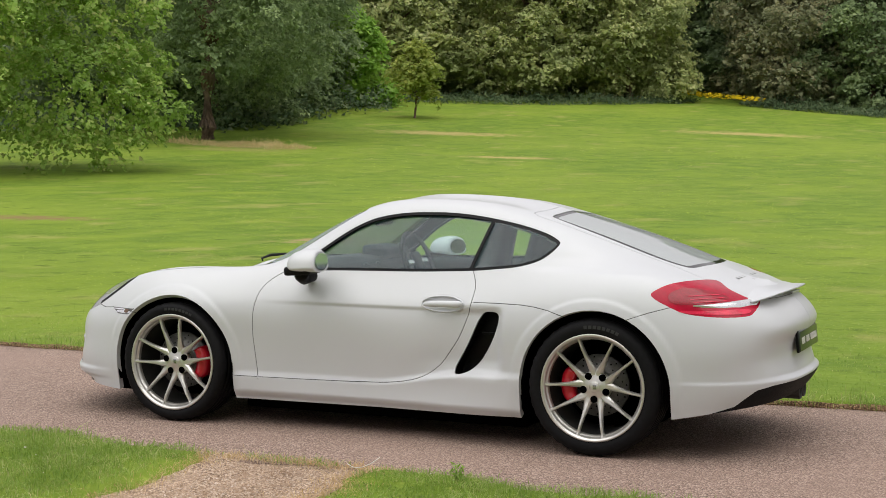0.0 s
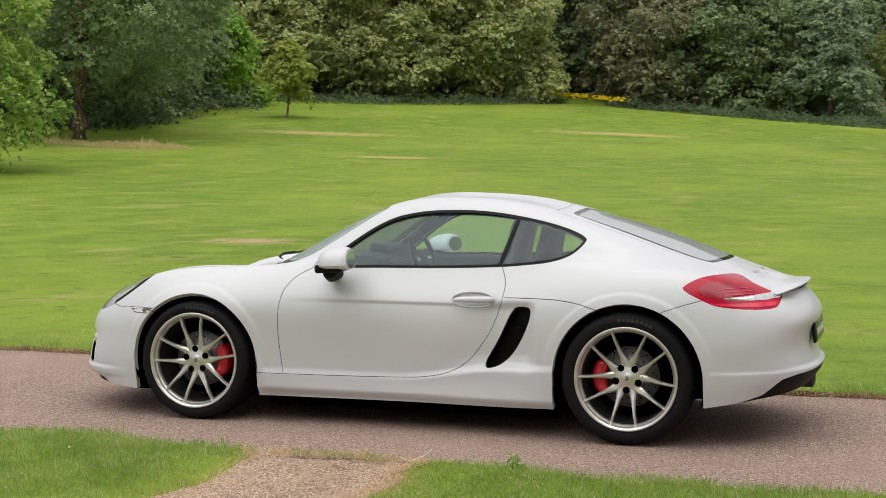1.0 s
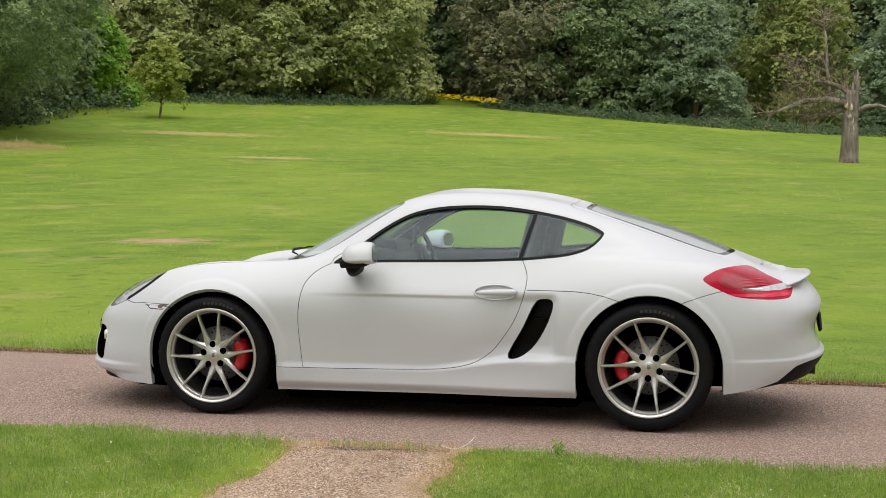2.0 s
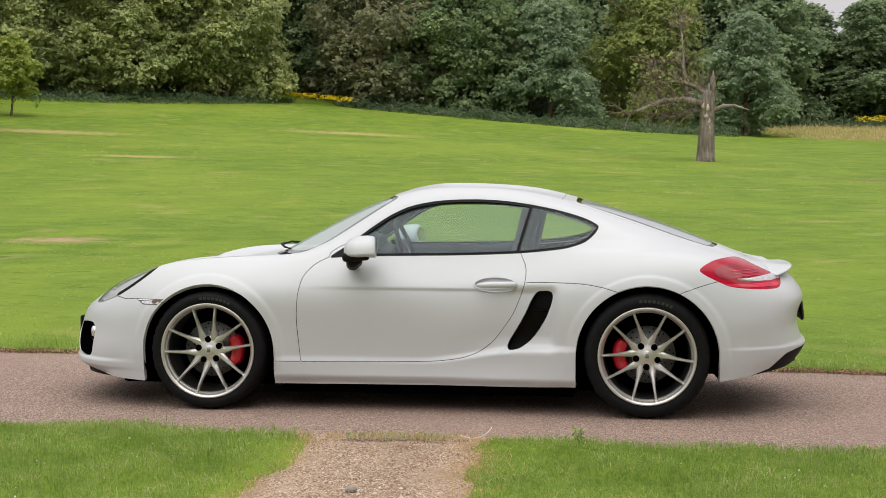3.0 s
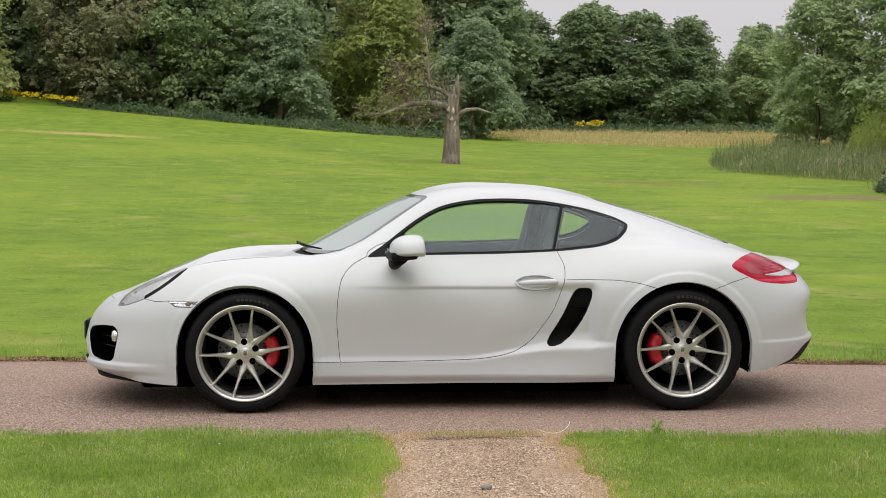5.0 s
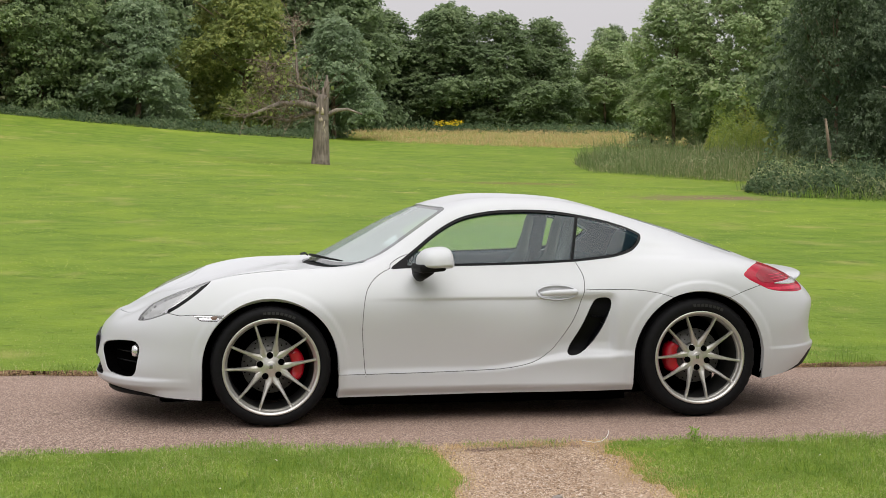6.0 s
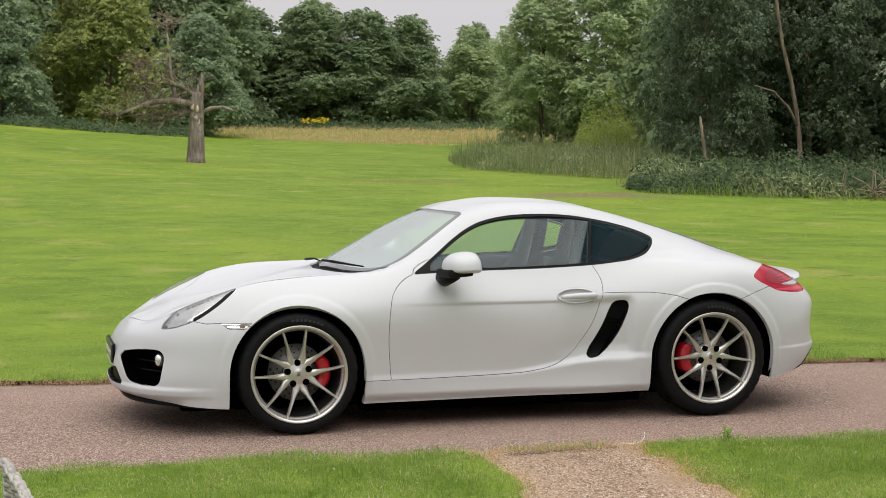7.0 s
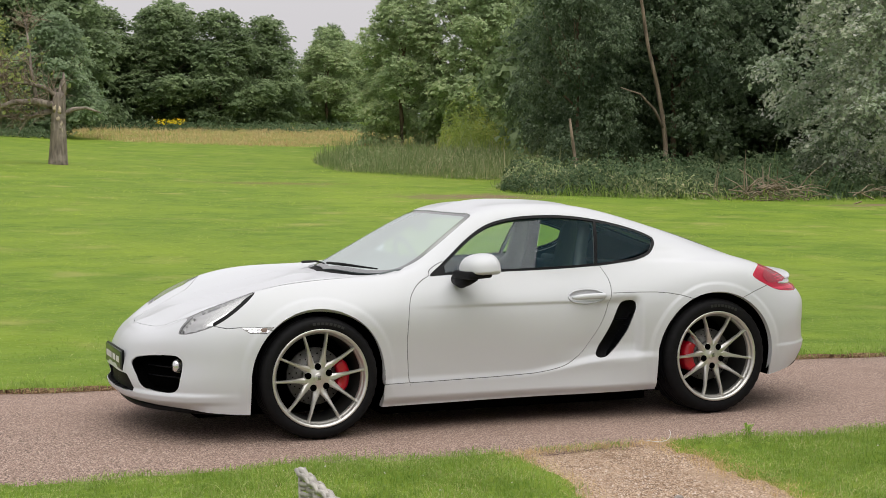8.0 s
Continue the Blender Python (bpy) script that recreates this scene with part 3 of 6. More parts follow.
tree_kind("beech", 6, 6.2, 13.0, -0.4, 24, 64000, 0.21, "brown", TIP, 0.7, 0.3)
tree_kind("round", 7, 3.8, 8.8, -0.5, 18, 46000, 0.17, "grey", TIP, 0.7, 0.2)
tree_kind("green", 8, 5.6, 13.0, -0.4, 22, 56000, 0.22, "blue", TIP, 0.7, 0.3)
tree_kind("olive", 9, 5.4, 13.0, 0.0, 22, 66000, 0.18, "olive", TIP, 0.7, 0.3)
tree_kind("dark", 10, 4.8, 14.0, -0.2, 24, 50000, 0.23, "dark", TIP, 0.75, 0.3)
tree_kind("back", 17, 5.4, 14.0, -0.2, 22, 26000, 0.31, "dark", TIP, 0.75, 0.3)
tree_kind("tall", 11, 4.4, 15.5, 0.4, 26, 60000, 0.19, "airy", TIP, 0.8, 0.25)
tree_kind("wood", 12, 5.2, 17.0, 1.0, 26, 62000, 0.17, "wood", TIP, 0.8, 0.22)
tree_kind("skirted", 18, 4.9, 10.5, 0.0, 20, 46000, 0.18, "cedar", TIP, 0.7, 0.3, droop=0.4)
tree_kind("bright", 13, 2.4, 6.0, 0.0, 12, 12000, 0.24, "bright", TIP, 0.7, 0.15)
tree_kind("willow", 14, 4.9, 14.0, -0.2, 34, 100000, 0.11, "silver", TIP, 0.7, 0.3, droop=0.6)
tree_kind("sapling", 15, 1.7, 4.4, 1.6, 12, 8000, 0.16, "young", TIP, 0.7, 0.08)

plant("plane", -30.7, 31.0, "broad plane tree with light green lobed leaves", 1.0, 20)
plant("cedar", -35.6, 54.0, "large dark green tree with a stout bare trunk", 1.0, 0)
plant("cedar", -56.0, 73.0, "large dark green tree at the lawn's edge", 1.1, 140)
plant("dark", -47.5, 62.0, "dark tree behind the stout trunk", 1.25, 60)
plant("skirted", -41.3, 64.0, "dark green tree with boughs down to the grass", 1.0, 30)
plant("skirted", -43.5, 71.0, "dark green tree with boughs down to the grass", 1.05, 200)
plant("green", -47.0, 78.0, "dark green tree at the lawn's edge", 1.1, 60)
plant("bright", -41.6, 82.0, "bright green bush at the lawn's edge", 1.0, 0, name="bush", category="bush")
plant("bright", -43.5, 83.5, "bright green bush at the lawn's edge", 1.15, 120, name="bush", category="bush")
plant("sapling", -34.0, 74.6, "slender young tree alone on the lawn", 1.0, 0)
for k, x, y, s, a, h in (("oak", -44.0, 93.0, 1.1, 0, 1.0), ("lime", -34.8, 95.5, 1.0, 40, 1.0), ("lime", -28.0, 99.5, 0.9, 200, 1.1), ("oak", -50.5, 88.0, 1.1, 250, 1.0),
                         ("oak", -41.0, 104.0, 1.15, 130, 1.1), ("lime", -32.0, 107.0, 1.1, 300, 1.1)):
    plant(k, x, y, "leafy olive-green tree in the belt of trees", s, a, h, group="belt of trees")
for k, x, y, s, a, h in (("fir", -24.6, 111.0, 1.0, 0, 1.0), ("fir", -22.5, 117.0, 1.1, 90, 1.0), ("fir", -27.5, 119.0, 1.1, 180, 1.0), ("back", -29.0, 130.0, 1.0, 10, 1.0)):
    plant(k, x, y, "dark narrow tree in the belt of trees", s, a, h, group="belt of trees")
for k, x, y, s, a, h in (("beech", -17.4, 107.0, 1.05, 0, 1.0), ("green", -11.4, 105.0, 1.0, 30, 1.0), ("beech", -13.5, 114.0, 1.1, 150, 1.05), ("round", -4.4, 103.0, 1.05, 0, 1.0),
                         ("green", -7.0, 112.0, 1.1, 210, 1.0), ("olive", 3.4, 110.0, 1.0, 0, 1.0), ("round", 10.2, 104.5, 1.0, 120, 1.0), ("back", -1.5, 123.0, 1.1, 80, 1.0),
                         ("back", 8.0, 126.0, 1.1, 170, 1.0), ("back", 13.5, 127.0, 1.1, 260, 0.95), ("back", 2.5, 130.0, 1.2, 20, 1.0)):
    plant(k, x, y, {"beech": "bronzed green tree", "round": "round grey-green tree", "olive": "yellowing olive tree"}.get(k, "dark green tree") + " in the belt of trees", s, a, h, group="belt of trees")
for k, x, y, s, a, h in (("dark", 17.6, 131.0, 0.95, 0, 0.78), ("dark", 23.0, 130.0, 1.0, 45, 0.76), ("dark", 27.9, 128.0, 0.9, 100, 0.82), ("back", 12.0, 134.0, 1.1, 230, 0.82), ("back", 5.0, 135.0, 1.1, 300, 0.88), ("dark", 33.0, 131.0, 0.85, 150, 0.84),
                         ("back", 25.0, 138.0, 1.0, 200, 0.84), ("tall", 39.6, 133.0, 0.76, 0, 0.78), ("tall", 43.0, 136.0, 0.74, 90, 0.70), ("dark", 47.0, 155.0, 0.62, 0, 1.2),
                         ("green", 55.0, 152.0, 1.0, 0, 0.8), ("dark", 57.0, 130.0, 0.9, 30, 0.9), ("back", 64.0, 135.0, 1.0, 80, 0.9), ("back", 72.0, 134.0, 1.0, 160, 0.9), ("green", 36.0, 146.0, 1.0, 0, 0.62), ("green", 45.0, 148.0, 1.0, 70, 0.62)):
    plant(k, x, y, "dark dense tree beyond the dry meadow" if k in ("dark", "back") else "grey-green tree beyond the dry meadow", s, a, h, group="trees beyond the meadow")
for k, x, y, s, a, h in (("tall", 33.0, 93.0, 0.8, 0, 0.95), ("tall", 37.0, 90.0, 0.9, 120, 1.0), ("tall", 42.5, 92.0, 1.0, 200, 1.05)):
    plant(k, x, y, "tall airy grey-green tree", s, a, h, group="trees by the reeds")
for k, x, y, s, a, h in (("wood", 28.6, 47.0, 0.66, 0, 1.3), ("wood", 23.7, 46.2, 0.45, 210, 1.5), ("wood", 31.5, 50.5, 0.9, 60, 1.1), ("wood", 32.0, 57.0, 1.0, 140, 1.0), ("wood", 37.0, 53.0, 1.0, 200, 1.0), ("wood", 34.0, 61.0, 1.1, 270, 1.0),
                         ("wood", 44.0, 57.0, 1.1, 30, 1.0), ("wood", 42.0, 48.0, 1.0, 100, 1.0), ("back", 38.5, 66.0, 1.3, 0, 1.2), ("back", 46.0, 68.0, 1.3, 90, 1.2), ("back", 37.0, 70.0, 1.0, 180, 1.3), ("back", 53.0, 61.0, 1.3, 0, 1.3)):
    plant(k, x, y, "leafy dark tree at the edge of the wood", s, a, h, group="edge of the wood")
plant("willow", 29.8, 33.0, "silver willow with drooping pale leaves", 0.95, 0)
plant("willow", 35.0, 37.0, "silver willow with drooping pale leaves", 1.0, 130)
for i, x in enumerate((-74, -64, -55, -46, -37, -28, -20, -12, -3)):
    plant("back", x, 132 + 5 * math.sin(i * 2.3) - (12 if x < -50 else 0), "dark tree at the back of the belt", 1.4, 77 * i, 1.05, group="belt of trees")
# ---- car body loft: character lines, nose to tail, as (x, half width, z) ----
SILL = [(-2.195, 0, .205), (-2.182, .25, .202), (-2.09, .52, .190), (-1.895, .735, .172), (-1.62, .835, .152), (-1.24, .850, .148),
        (-.86, .822, .147), (-.55, .810, .148), (-.2, .803, .150), (.2, .805, .153), (.55, .822, .156), (.86, .848, .16),
        (1.24, .868, .165), (1.63, .85, .21), (1.87, .745, .25), (2.02, .555, .27), (2.09, .3, .28), (2.11, 0, .28)]
LOWER = [(-2.215, 0, .30), (-2.205, .26, .298), (-2.115, .52, .29), (-1.915, .755, .285), (-1.62, .858, .285), (-1.24, .875, .285),
         (-.86, .84, .28), (-.55, .812, .277), (-.2, .80, .278), (.2, .80, .283), (.55, .818, .295), (.86, .862, .30),
         (1.24, .89, .30), (1.63, .87, .315), (1.89, .765, .34), (2.065, .57, .365), (2.15, .31, .375), (2.17, 0, .375)]
WAIST = [(-2.205, 0, .43), (-2.19, .25, .43), (-2.10, .50, .43), (-1.905, .755, .43), (-1.615, .865, .45), (-1.24, .89, .50),
         (-.86, .862, .50), (-.55, .838, .48), (-.2, .83, .48), (.2, .835, .48), (.55, .85, .49), (.86, .878, .50),
         (1.24, .905, .50), (1.63, .885, .50), (1.90, .77, .50), (2.06, .56, .50), (2.13, .30, .50), (2.145, 0, .50)]
FLANK = [(-2.175, 0, .51), (-2.155, .25, .51), (-2.078, .49, .528), (-1.900, .738, .560), (-1.60, .852, .61), (-1.24, .875, .68),
         (-.86, .862, .69), (-.55, .845, .68), (-.2, .84, .675), (.2, .84, .68), (.55, .845, .69), (.86, .868, .70),
         (1.24, .892, .72), (1.60, .872, .69), (1.89, .755, .66), (2.07, .55, .64), (2.14, .29, .64), (2.155, 0, .64)]
CREST = [(-2.13, 0, .56), (-2.11, .24, .562), (-2.022, .445, .594), (-1.846, .668, .684), (-1.57, .745, .789), (-1.24, .73, .844),
         (-.86, .735, .858), (-.55, .745, .868), (-.2, .735, .872), (.2, .735, .88), (.55, .735, .885), (.86, .755, .895),
         (1.24, .785, .90), (1.58, .775, .87), (1.83, .66, .81), (1.97, .50, .775), (2.05, .27, .77), (2.07, 0, .77)]
RAIL = [(-2.11, 0, .58), (-2.07, .20, .59), (-1.95, .36, .617), (-1.79, .545, .702), (-1.50, .625, .792), (-1.2, .635, .850),
        (-.84, .625, .868), (-.52, .625, .99), (-.18, .575, 1.155), (.2, .555, 1.205), (.57, .545, 1.175), (.90, .54, 1.10),
        (1.22, .545, 1.02), (1.53, .535, .935), (1.77, .47, .87), (1.90, .37, .835), (1.97, .2, .825), (1.99, 0, .825)]
CROWN = [(-2.085, 0, .595), (-2.03, .14, .607), (-1.90, .22, .645), (-1.70, .30, .692), (-1.42, .33, .764), (-1.12, .35, .829),
         (-.90, .38, .882), (-.52, .38, 1.08), (-.16, .36, 1.235), (.2, .34, 1.262), (.57, .33, 1.238), (.90, .33, 1.165),
         (1.22, .33, 1.075), (1.52, .32, .975), (1.74, .28, .895), (1.86, .2, .855), (1.93, .1, .845), (1.95, 0, .845)]
SPINE = [(-2.06, 0, .607), (-1.99, 0, .63), (-1.86, 0, .668), (-1.66, 0, .708), (-1.38, 0, .775), (-1.12, 0, .836),
         (-.93, 0, .890), (-.55, 0, 1.095), (-.15, 0, 1.258), (.2, 0, 1.287), (.58, 0, 1.261), (.86, 0, 1.196),
         (1.2, 0, 1.10), (1.5, 0, .995), (1.70, 0, .918), (1.82, 0, .875), (1.90, 0, .858), (1.93, 0, .855)]


def spline(knots, values, at):
    """A natural cubic spline through values (n, ...) at the knots, read at the given places."""
    n, h = len(knots), np.diff(knots)
    flat = values.reshape(n, -1)
    a, rhs = np.zeros((n, n)), np.zeros_like(flat)
    a[0, 0] = a[-1, -1] = 1
    for i in range(1, n - 1):
        a[i, i - 1:i + 2] = h[i - 1], 2 * (h[i - 1] + h[i]), h[i]
        rhs[i] = 6 * ((flat[i + 1] - flat[i]) / h[i] - (flat[i] - flat[i - 1]) / h[i - 1])
    m = np.linalg.solve(a, rhs)
    k = np.clip(np.searchsorted(knots, at) - 1, 0, n - 2)
    d, e, hk = (at - knots[k])[:, None], (knots[k + 1] - at)[:, None], h[k][:, None]
    out = (m[k] * e ** 3 + m[k + 1] * d ** 3) / (6 * hk) + (flat[k] / hk - m[k] * hk / 6) * e + (flat[k + 1] / hk - m[k + 1] * hk / 6) * d
    return out.reshape((len(at),) + values.shape[1:])


def loft(across, along):
    """The near half of the body's skin as a grid of points (rows up the side, columns from nose to tail)."""
    net = np.array([SILL, LOWER, WAIST, FLANK, CREST, RAIL, CROWN, SPINE])
    net[:, :, 1] *= -1
    u = np.concatenate([[0], np.cumsum(np.linalg.norm(np.diff(net, axis=1), axis=2).mean(0))])
    v = np.concatenate([[0], np.cumsum(np.linalg.norm(np.diff(net, axis=0), axis=2)[:, 3:15].mean(1))])
    rows = spline(v, net, np.linspace(0, v[-1], across))
    grid = spline(u, rows.swapaxes(0, 1), np.linspace(0, u[-1], along)).swapaxes(0, 1)
    grid[:, 0, 1] = grid[:, -1, 1] = grid[-1, :, 1] = 0
    grid[:, :, 1] = np.minimum(grid[:, :, 1], 0)
    return grid


# ---- the car ----
car = thing("sports_car", "white sports coupe with silver wheels and red calipers on the drive", "car")


def soft(a, b, x):
    t = np.clip((x - a) / (b - a), 0, 1)
    return t * t * (3 - 2 * t)


def dish(g, x, z, rx, rz, depth, power=2.0):
    """Presses a shallow oval hollow into the side."""
    q = np.clip(1 - ((g[:, :, 0] - x) / rx) ** 2 - ((g[:, :, 2] - z) / rz) ** 2, 0, 1)
    g[:, :, 1] += depth * np.where(g[:, :, 1] < -0.5, q ** (1 / power), 0)


def body_grid():
    g = loft(190, 440)
    x, z, w = g[:, :, 0], g[:, :, 2], -g[:, :, 1]
    side = soft(0.55, 0.7, w)
    # light line along the door, with the panel below it drawn in
    along = soft(-0.78, -0.15, x) * soft(0.62, 0.45, x)
    g[:, :, 1] += 0.011 * side * along * soft(0.705, 0.689, z) * soft(0.30, 0.66, z)
    # sill: a shelf below the door that widens towards the rear wheel, and a foot that curls under
    shelf = 0.292 + 0.085 * soft(-0.05, 0.62, x)
    g[:, :, 1] -= side * soft(-0.90, -0.80, x) * soft(0.98, 0.58, x) * (0.012 + 0.022 * soft(-0.1, 0.55, x)) * soft(shelf + 0.022, shelf - 0.022, z)
    g[:, :, 1] += side * soft(-0.95, -0.80, x) * soft(0.95, 0.80, x) * (0.030 * soft(0.196, 0.150, z) + 0.005 * soft(0.200, 0.192, z))
    # scoop that leads from the door into the side vent
    g[:, :, 1] += 0.034 * side * soft(0.24, 0.60, x + 0.40 * (0.55 - z)) * soft(0.76, 0.70, x) * soft(0.33, 0.45, z) * soft(0.735, 0.67, z)
    # flat flanges round the wheel openings
    for cx, cz, r in ((-1.240, 0.334, 0.379), (1.240, 0.340, 0.394)):
        d = np.hypot(x - cx, np.maximum(z - cz, 0)) - r
        g[:, :, 1] -= 0.006 * side * soft(0.060, 0.044, d) * soft(0.20, 0.34, z)
    # shoulder that runs from the quarter window to the tail light
    g[:, :, 1] += 0.012 * soft(0.45, 0.6, w) * soft(0.75, 1.0, x) * soft(1.62, 1.45, x) * soft(0.905, 0.935, z) * soft(1.02, 0.97, z)
    # crease across the lower rear wing
    g[:, :, 1] += 0.008 * side * soft(1.60, 1.80, x) * soft(0.385, 0.40, z) * soft(0.56, 0.42, z)
    # raised middle of the bonnet
    g[:, :, 2] += 0.014 * soft(0.425, 0.380, w) * soft(-2.02, -1.85, x) * soft(-1.0, -1.15, x) * soft(0.5, 0.55, z)
    # hollow round the rear plate, with a ledge below it
    back = soft(0.74, 0.40, w) * soft(1.75, 1.90, x) * soft(0.385, 0.412, z) * soft(0.665, 0.56, z)
    g[:, :, 0] -= 0.026 * back
    # blade along the foot of the front bumper, which dies away towards the wheel
    foot = soft(-1.62, -1.95, x) * soft(0.275, 0.250, z) * soft(0.205, 0.225, z)
    g[:, :, 1] -= 0.010 * foot * soft(0.05, 0.30, w)
    g[:, :, 0] -= 0.012 * foot
    g[:, :, 0] += 0.05 * soft(-1.80, -2.0, x) * soft(0.212, 0.175, z)
    dish(g, 0.398, 0.724, 0.118, 0.042, 0.020)
    return g


def side_of(corners, per=8, smooth=True, least=0.5, most=9.0, behind=-9.0, before=9.0):
    """The signed distance from an outline in side view, within limits of half width and of x."""
    line = rounded(corners, per) if smooth else np.array(corners, float)

    def field(p):
        d = inside(line, p[:, [0, 2]])
        return np.maximum.reduce([d, least + p[:, 1], -p[:, 1] - most, behind - p[:, 0], p[:, 0] - before])
    return field


def top_of(corners, per=6, above=0.5, smooth=True):
    line = rounded(corners, per) if smooth else np.array(corners, float)

    def field(p):
        return np.maximum(inside(line, np.stack([p[:, 0], -p[:, 1]], -1)), above - p[:, 2])
    return field


def front_of(corners, per=6, ahead=-1.8, rear=False):
    line = rounded(corners, per)

    def field(p):
        d = inside(line, np.stack([-p[:, 1], p[:, 2]], -1))
        return np.maximum(d, (-ahead - p[:, 0]) if rear else (p[:, 0] - ahead))
    return field


def arch(x, z, r):
    def field(p):
        dx, dz = p[:, 0] - x, p[:, 2] - z
        d = np.where(dz > 0, np.hypot(dx, dz), np.abs(dx) + 0.0 * dz) - r
        return np.maximum(d, 0.5 + p[:, 1])
    return field


WHEELBASE = 1.2380
FRONT_ARCH, REAR_ARCH = arch(-1.240, 0.334, 0.379), arch(1.240, 0.340, 0.394)
DLO = side_of([(-.552, .869), (-.47, .930), (-.40, .983), (-.30, 1.058), (-.20, 1.120), (-.093, 1.163), (.069, 1.191), (.263, 1.198), (.425, 1.190), (.586, 1.168), (.746, 1.135),
               (.875, 1.097), (.950, 1.062), (.962, 1.040), (.935, 1.000), (.880, .958), (.780, .927), (.652, .910), (.507, .897), (.20, .884), (-.222, .876), (-.46, .868)], 6, least=0.40)
PILLAR = side_of([(.581, 1.20), (.600, 1.20), (.507, .86), (.490, .86)], smooth=False, least=0.40)
DOOR = side_of([(-.540, .905), (-.562, .868), (-.600, .850), (-.648, .817), (-.685, .775), (-.706, .730), (-.722, .641), (-.728, .513), (-.719, .385), (-.711, .300), (-.704, .280), (-.68, .2785),
                (-.50, .279), (-.359, .2805), (-.15, .284), (.024, .290), (.100, .296), (.183, .309), (.250, .326), (.309, .352), (.360, .388), (.403, .432), (.482, .542), (.520, .620),
                (.544, .685), (.558, .730), (.565, .780), (.564, .815), (.556, .845), (.536, .885), (.515, .910), (.40, .960), (.0, .960), (-.40, .955)], 4, least=0.55)
SILLGAP = side_of([(-1.3, .279), (-.706, .279), (-.706, -.2), (-1.3, -.2)], smooth=False)
VENT = side_of([(.628, .688), (.660, .697), (.700, .695), (.717, .675), (.712, .632), (.686, .560), (.650, .492), (.608, .433), (.560, .390), (.515, .369), (.474, .366), (.465, .388), (.482, .427),
                (.514, .479), (.546, .535), (.575, .595), (.600, .650)], 6)
TAIL = side_of([(1.519, .822), (1.545, .846), (1.601, .872), (1.678, .883), (1.760, .874), (1.86, .829), (1.935, .795), (1.972, .785), (1.985, .765), (1.978, .73), (1.955, .716), (1.88, .713),
                (1.773, .720), (1.681, .735), (1.587, .775), (1.54, .80)], 6, least=0.40)
LAMP_SIDE = side_of([(-1.962, .583), (-1.958, .600), (-1.935, .630), (-1.864, .690), (-1.744, .757), (-1.640, .797), (-1.580, .812), (-1.562, .806), (-1.590, .776), (-1.675, .708), (-1.782, .639),
                (-1.871, .602), (-1.925, .586)], 6, least=0.44)


def LAMP(p):
    return np.maximum(LAMP_SIDE(p), 0.8 * (np.interp(p[:, 0], (-2.0, -1.93, -1.75, -1.56), (0.50, 0.505, 0.595, 0.70)) + p[:, 1]))


MARKER = side_of([(-1.672, .6245), (-1.495, .6245), (-1.535, .5895), (-1.622, .5910)], smooth=False)
NOSE = side_of([(-1.2, .45), (-1.50, .607), (-1.668, .6245), (-1.735, .619), (-1.790, .630), (-1.86, .640), (-1.95, .60), (-2.7, .60), (-2.7, -.2), (-1.2, -.2)], smooth=False, least=0.0)
REARGAP = side_of([(1.2, .6), (1.433, .703), (1.52, .733), (1.603, .757), (1.75, .79), (1.95, .785), (2.7, .795), (2.7, -.2), (1.2, -.2)], smooth=False, least=0.0)
HIP = side_of([(.50, .742), (.575, .742), (.70, .7435), (.841, .742), (.920, .735), (.998, .721), (1.08, .697), (1.2, .6), (1.2, .4), (.62, .55), (.50, .6)], smooth=False)
DIFF = side_of([(1.60, .185), (1.78, .232), (1.914, .274), (1.96, .312), (2.01, .352), (2.08, .370), (2.17, .378), (2.5, .38), (2.5, -.1), (1.60, -.1)], smooth=False, least=-1)
HATCH = top_of([(.760, -.3), (.757, .0), (.755, .2), (.748, .35), (.775, .430), (.93, .440), (1.25, .465), (1.555, .478), (1.72, .53), (1.80, .552), (1.90, .53), (2.0, .45), (2.0, -.3)], 6)
BACKLIGHT = top_of([(.83, -.3), (.828, .0), (.826, .2), (.832, .33), (.87, .378), (1.084, .415), (1.402, .442), (1.57, .425), (1.625, .365), (1.652, .2), (1.660, .0), (1.66, -.3)], 6, 0.8)
SHIELD = top_of([(-.942, -.3), (-.942, .1), (-.910, .35), (-.850, .50), (-.765, .605), (-.70, .640), (-.61, .642), (-.516, .622), (-.357, .574), (-.225, .518), (-.204, .480), (-.232, .38), (-.262, .2), (-.272, .0), (-.272, -.3)], 6, 0.8)
COWL = top_of([(-.985, -.3), (-.985, .1), (-.952, .35), (-.885, .52), (-.80, .61), (-.74, .64), (-.69, .66), (-.5, .4), (-.5, -.3)], 6, 0.8)
BONNET = top_of([(-2.08, -.3), (-2.078, .05), (-2.045, .23), (-2.00, .33), (-1.935, .395), (-1.80, .46), (-1.68, .55), (-1.60, .66), (-1.54, .715), (-1.41, .722), (-1.21, .712), (-.95, .700), (-.78, .692),
                 (-.66, .66), (-.6, .4), (-.6, -.3)], 6, 0.5)
INTAKE = front_of([(.353, .405), (.37, .432), (.402, .445), (.52, .462), (.65, .470), (.690, .458), (.708, .425), (.708, .33), (.695, .288), (.655, .270), (.527, .276), (.47, .292), (.42, .345)], 6, -1.75)
MOUTH = front_of([(-.3, .345), (.25, .345), (.335, .335), (.39, .285), (.40, .262), (.34, .252), (-.3, .252)], 6, -1.9)


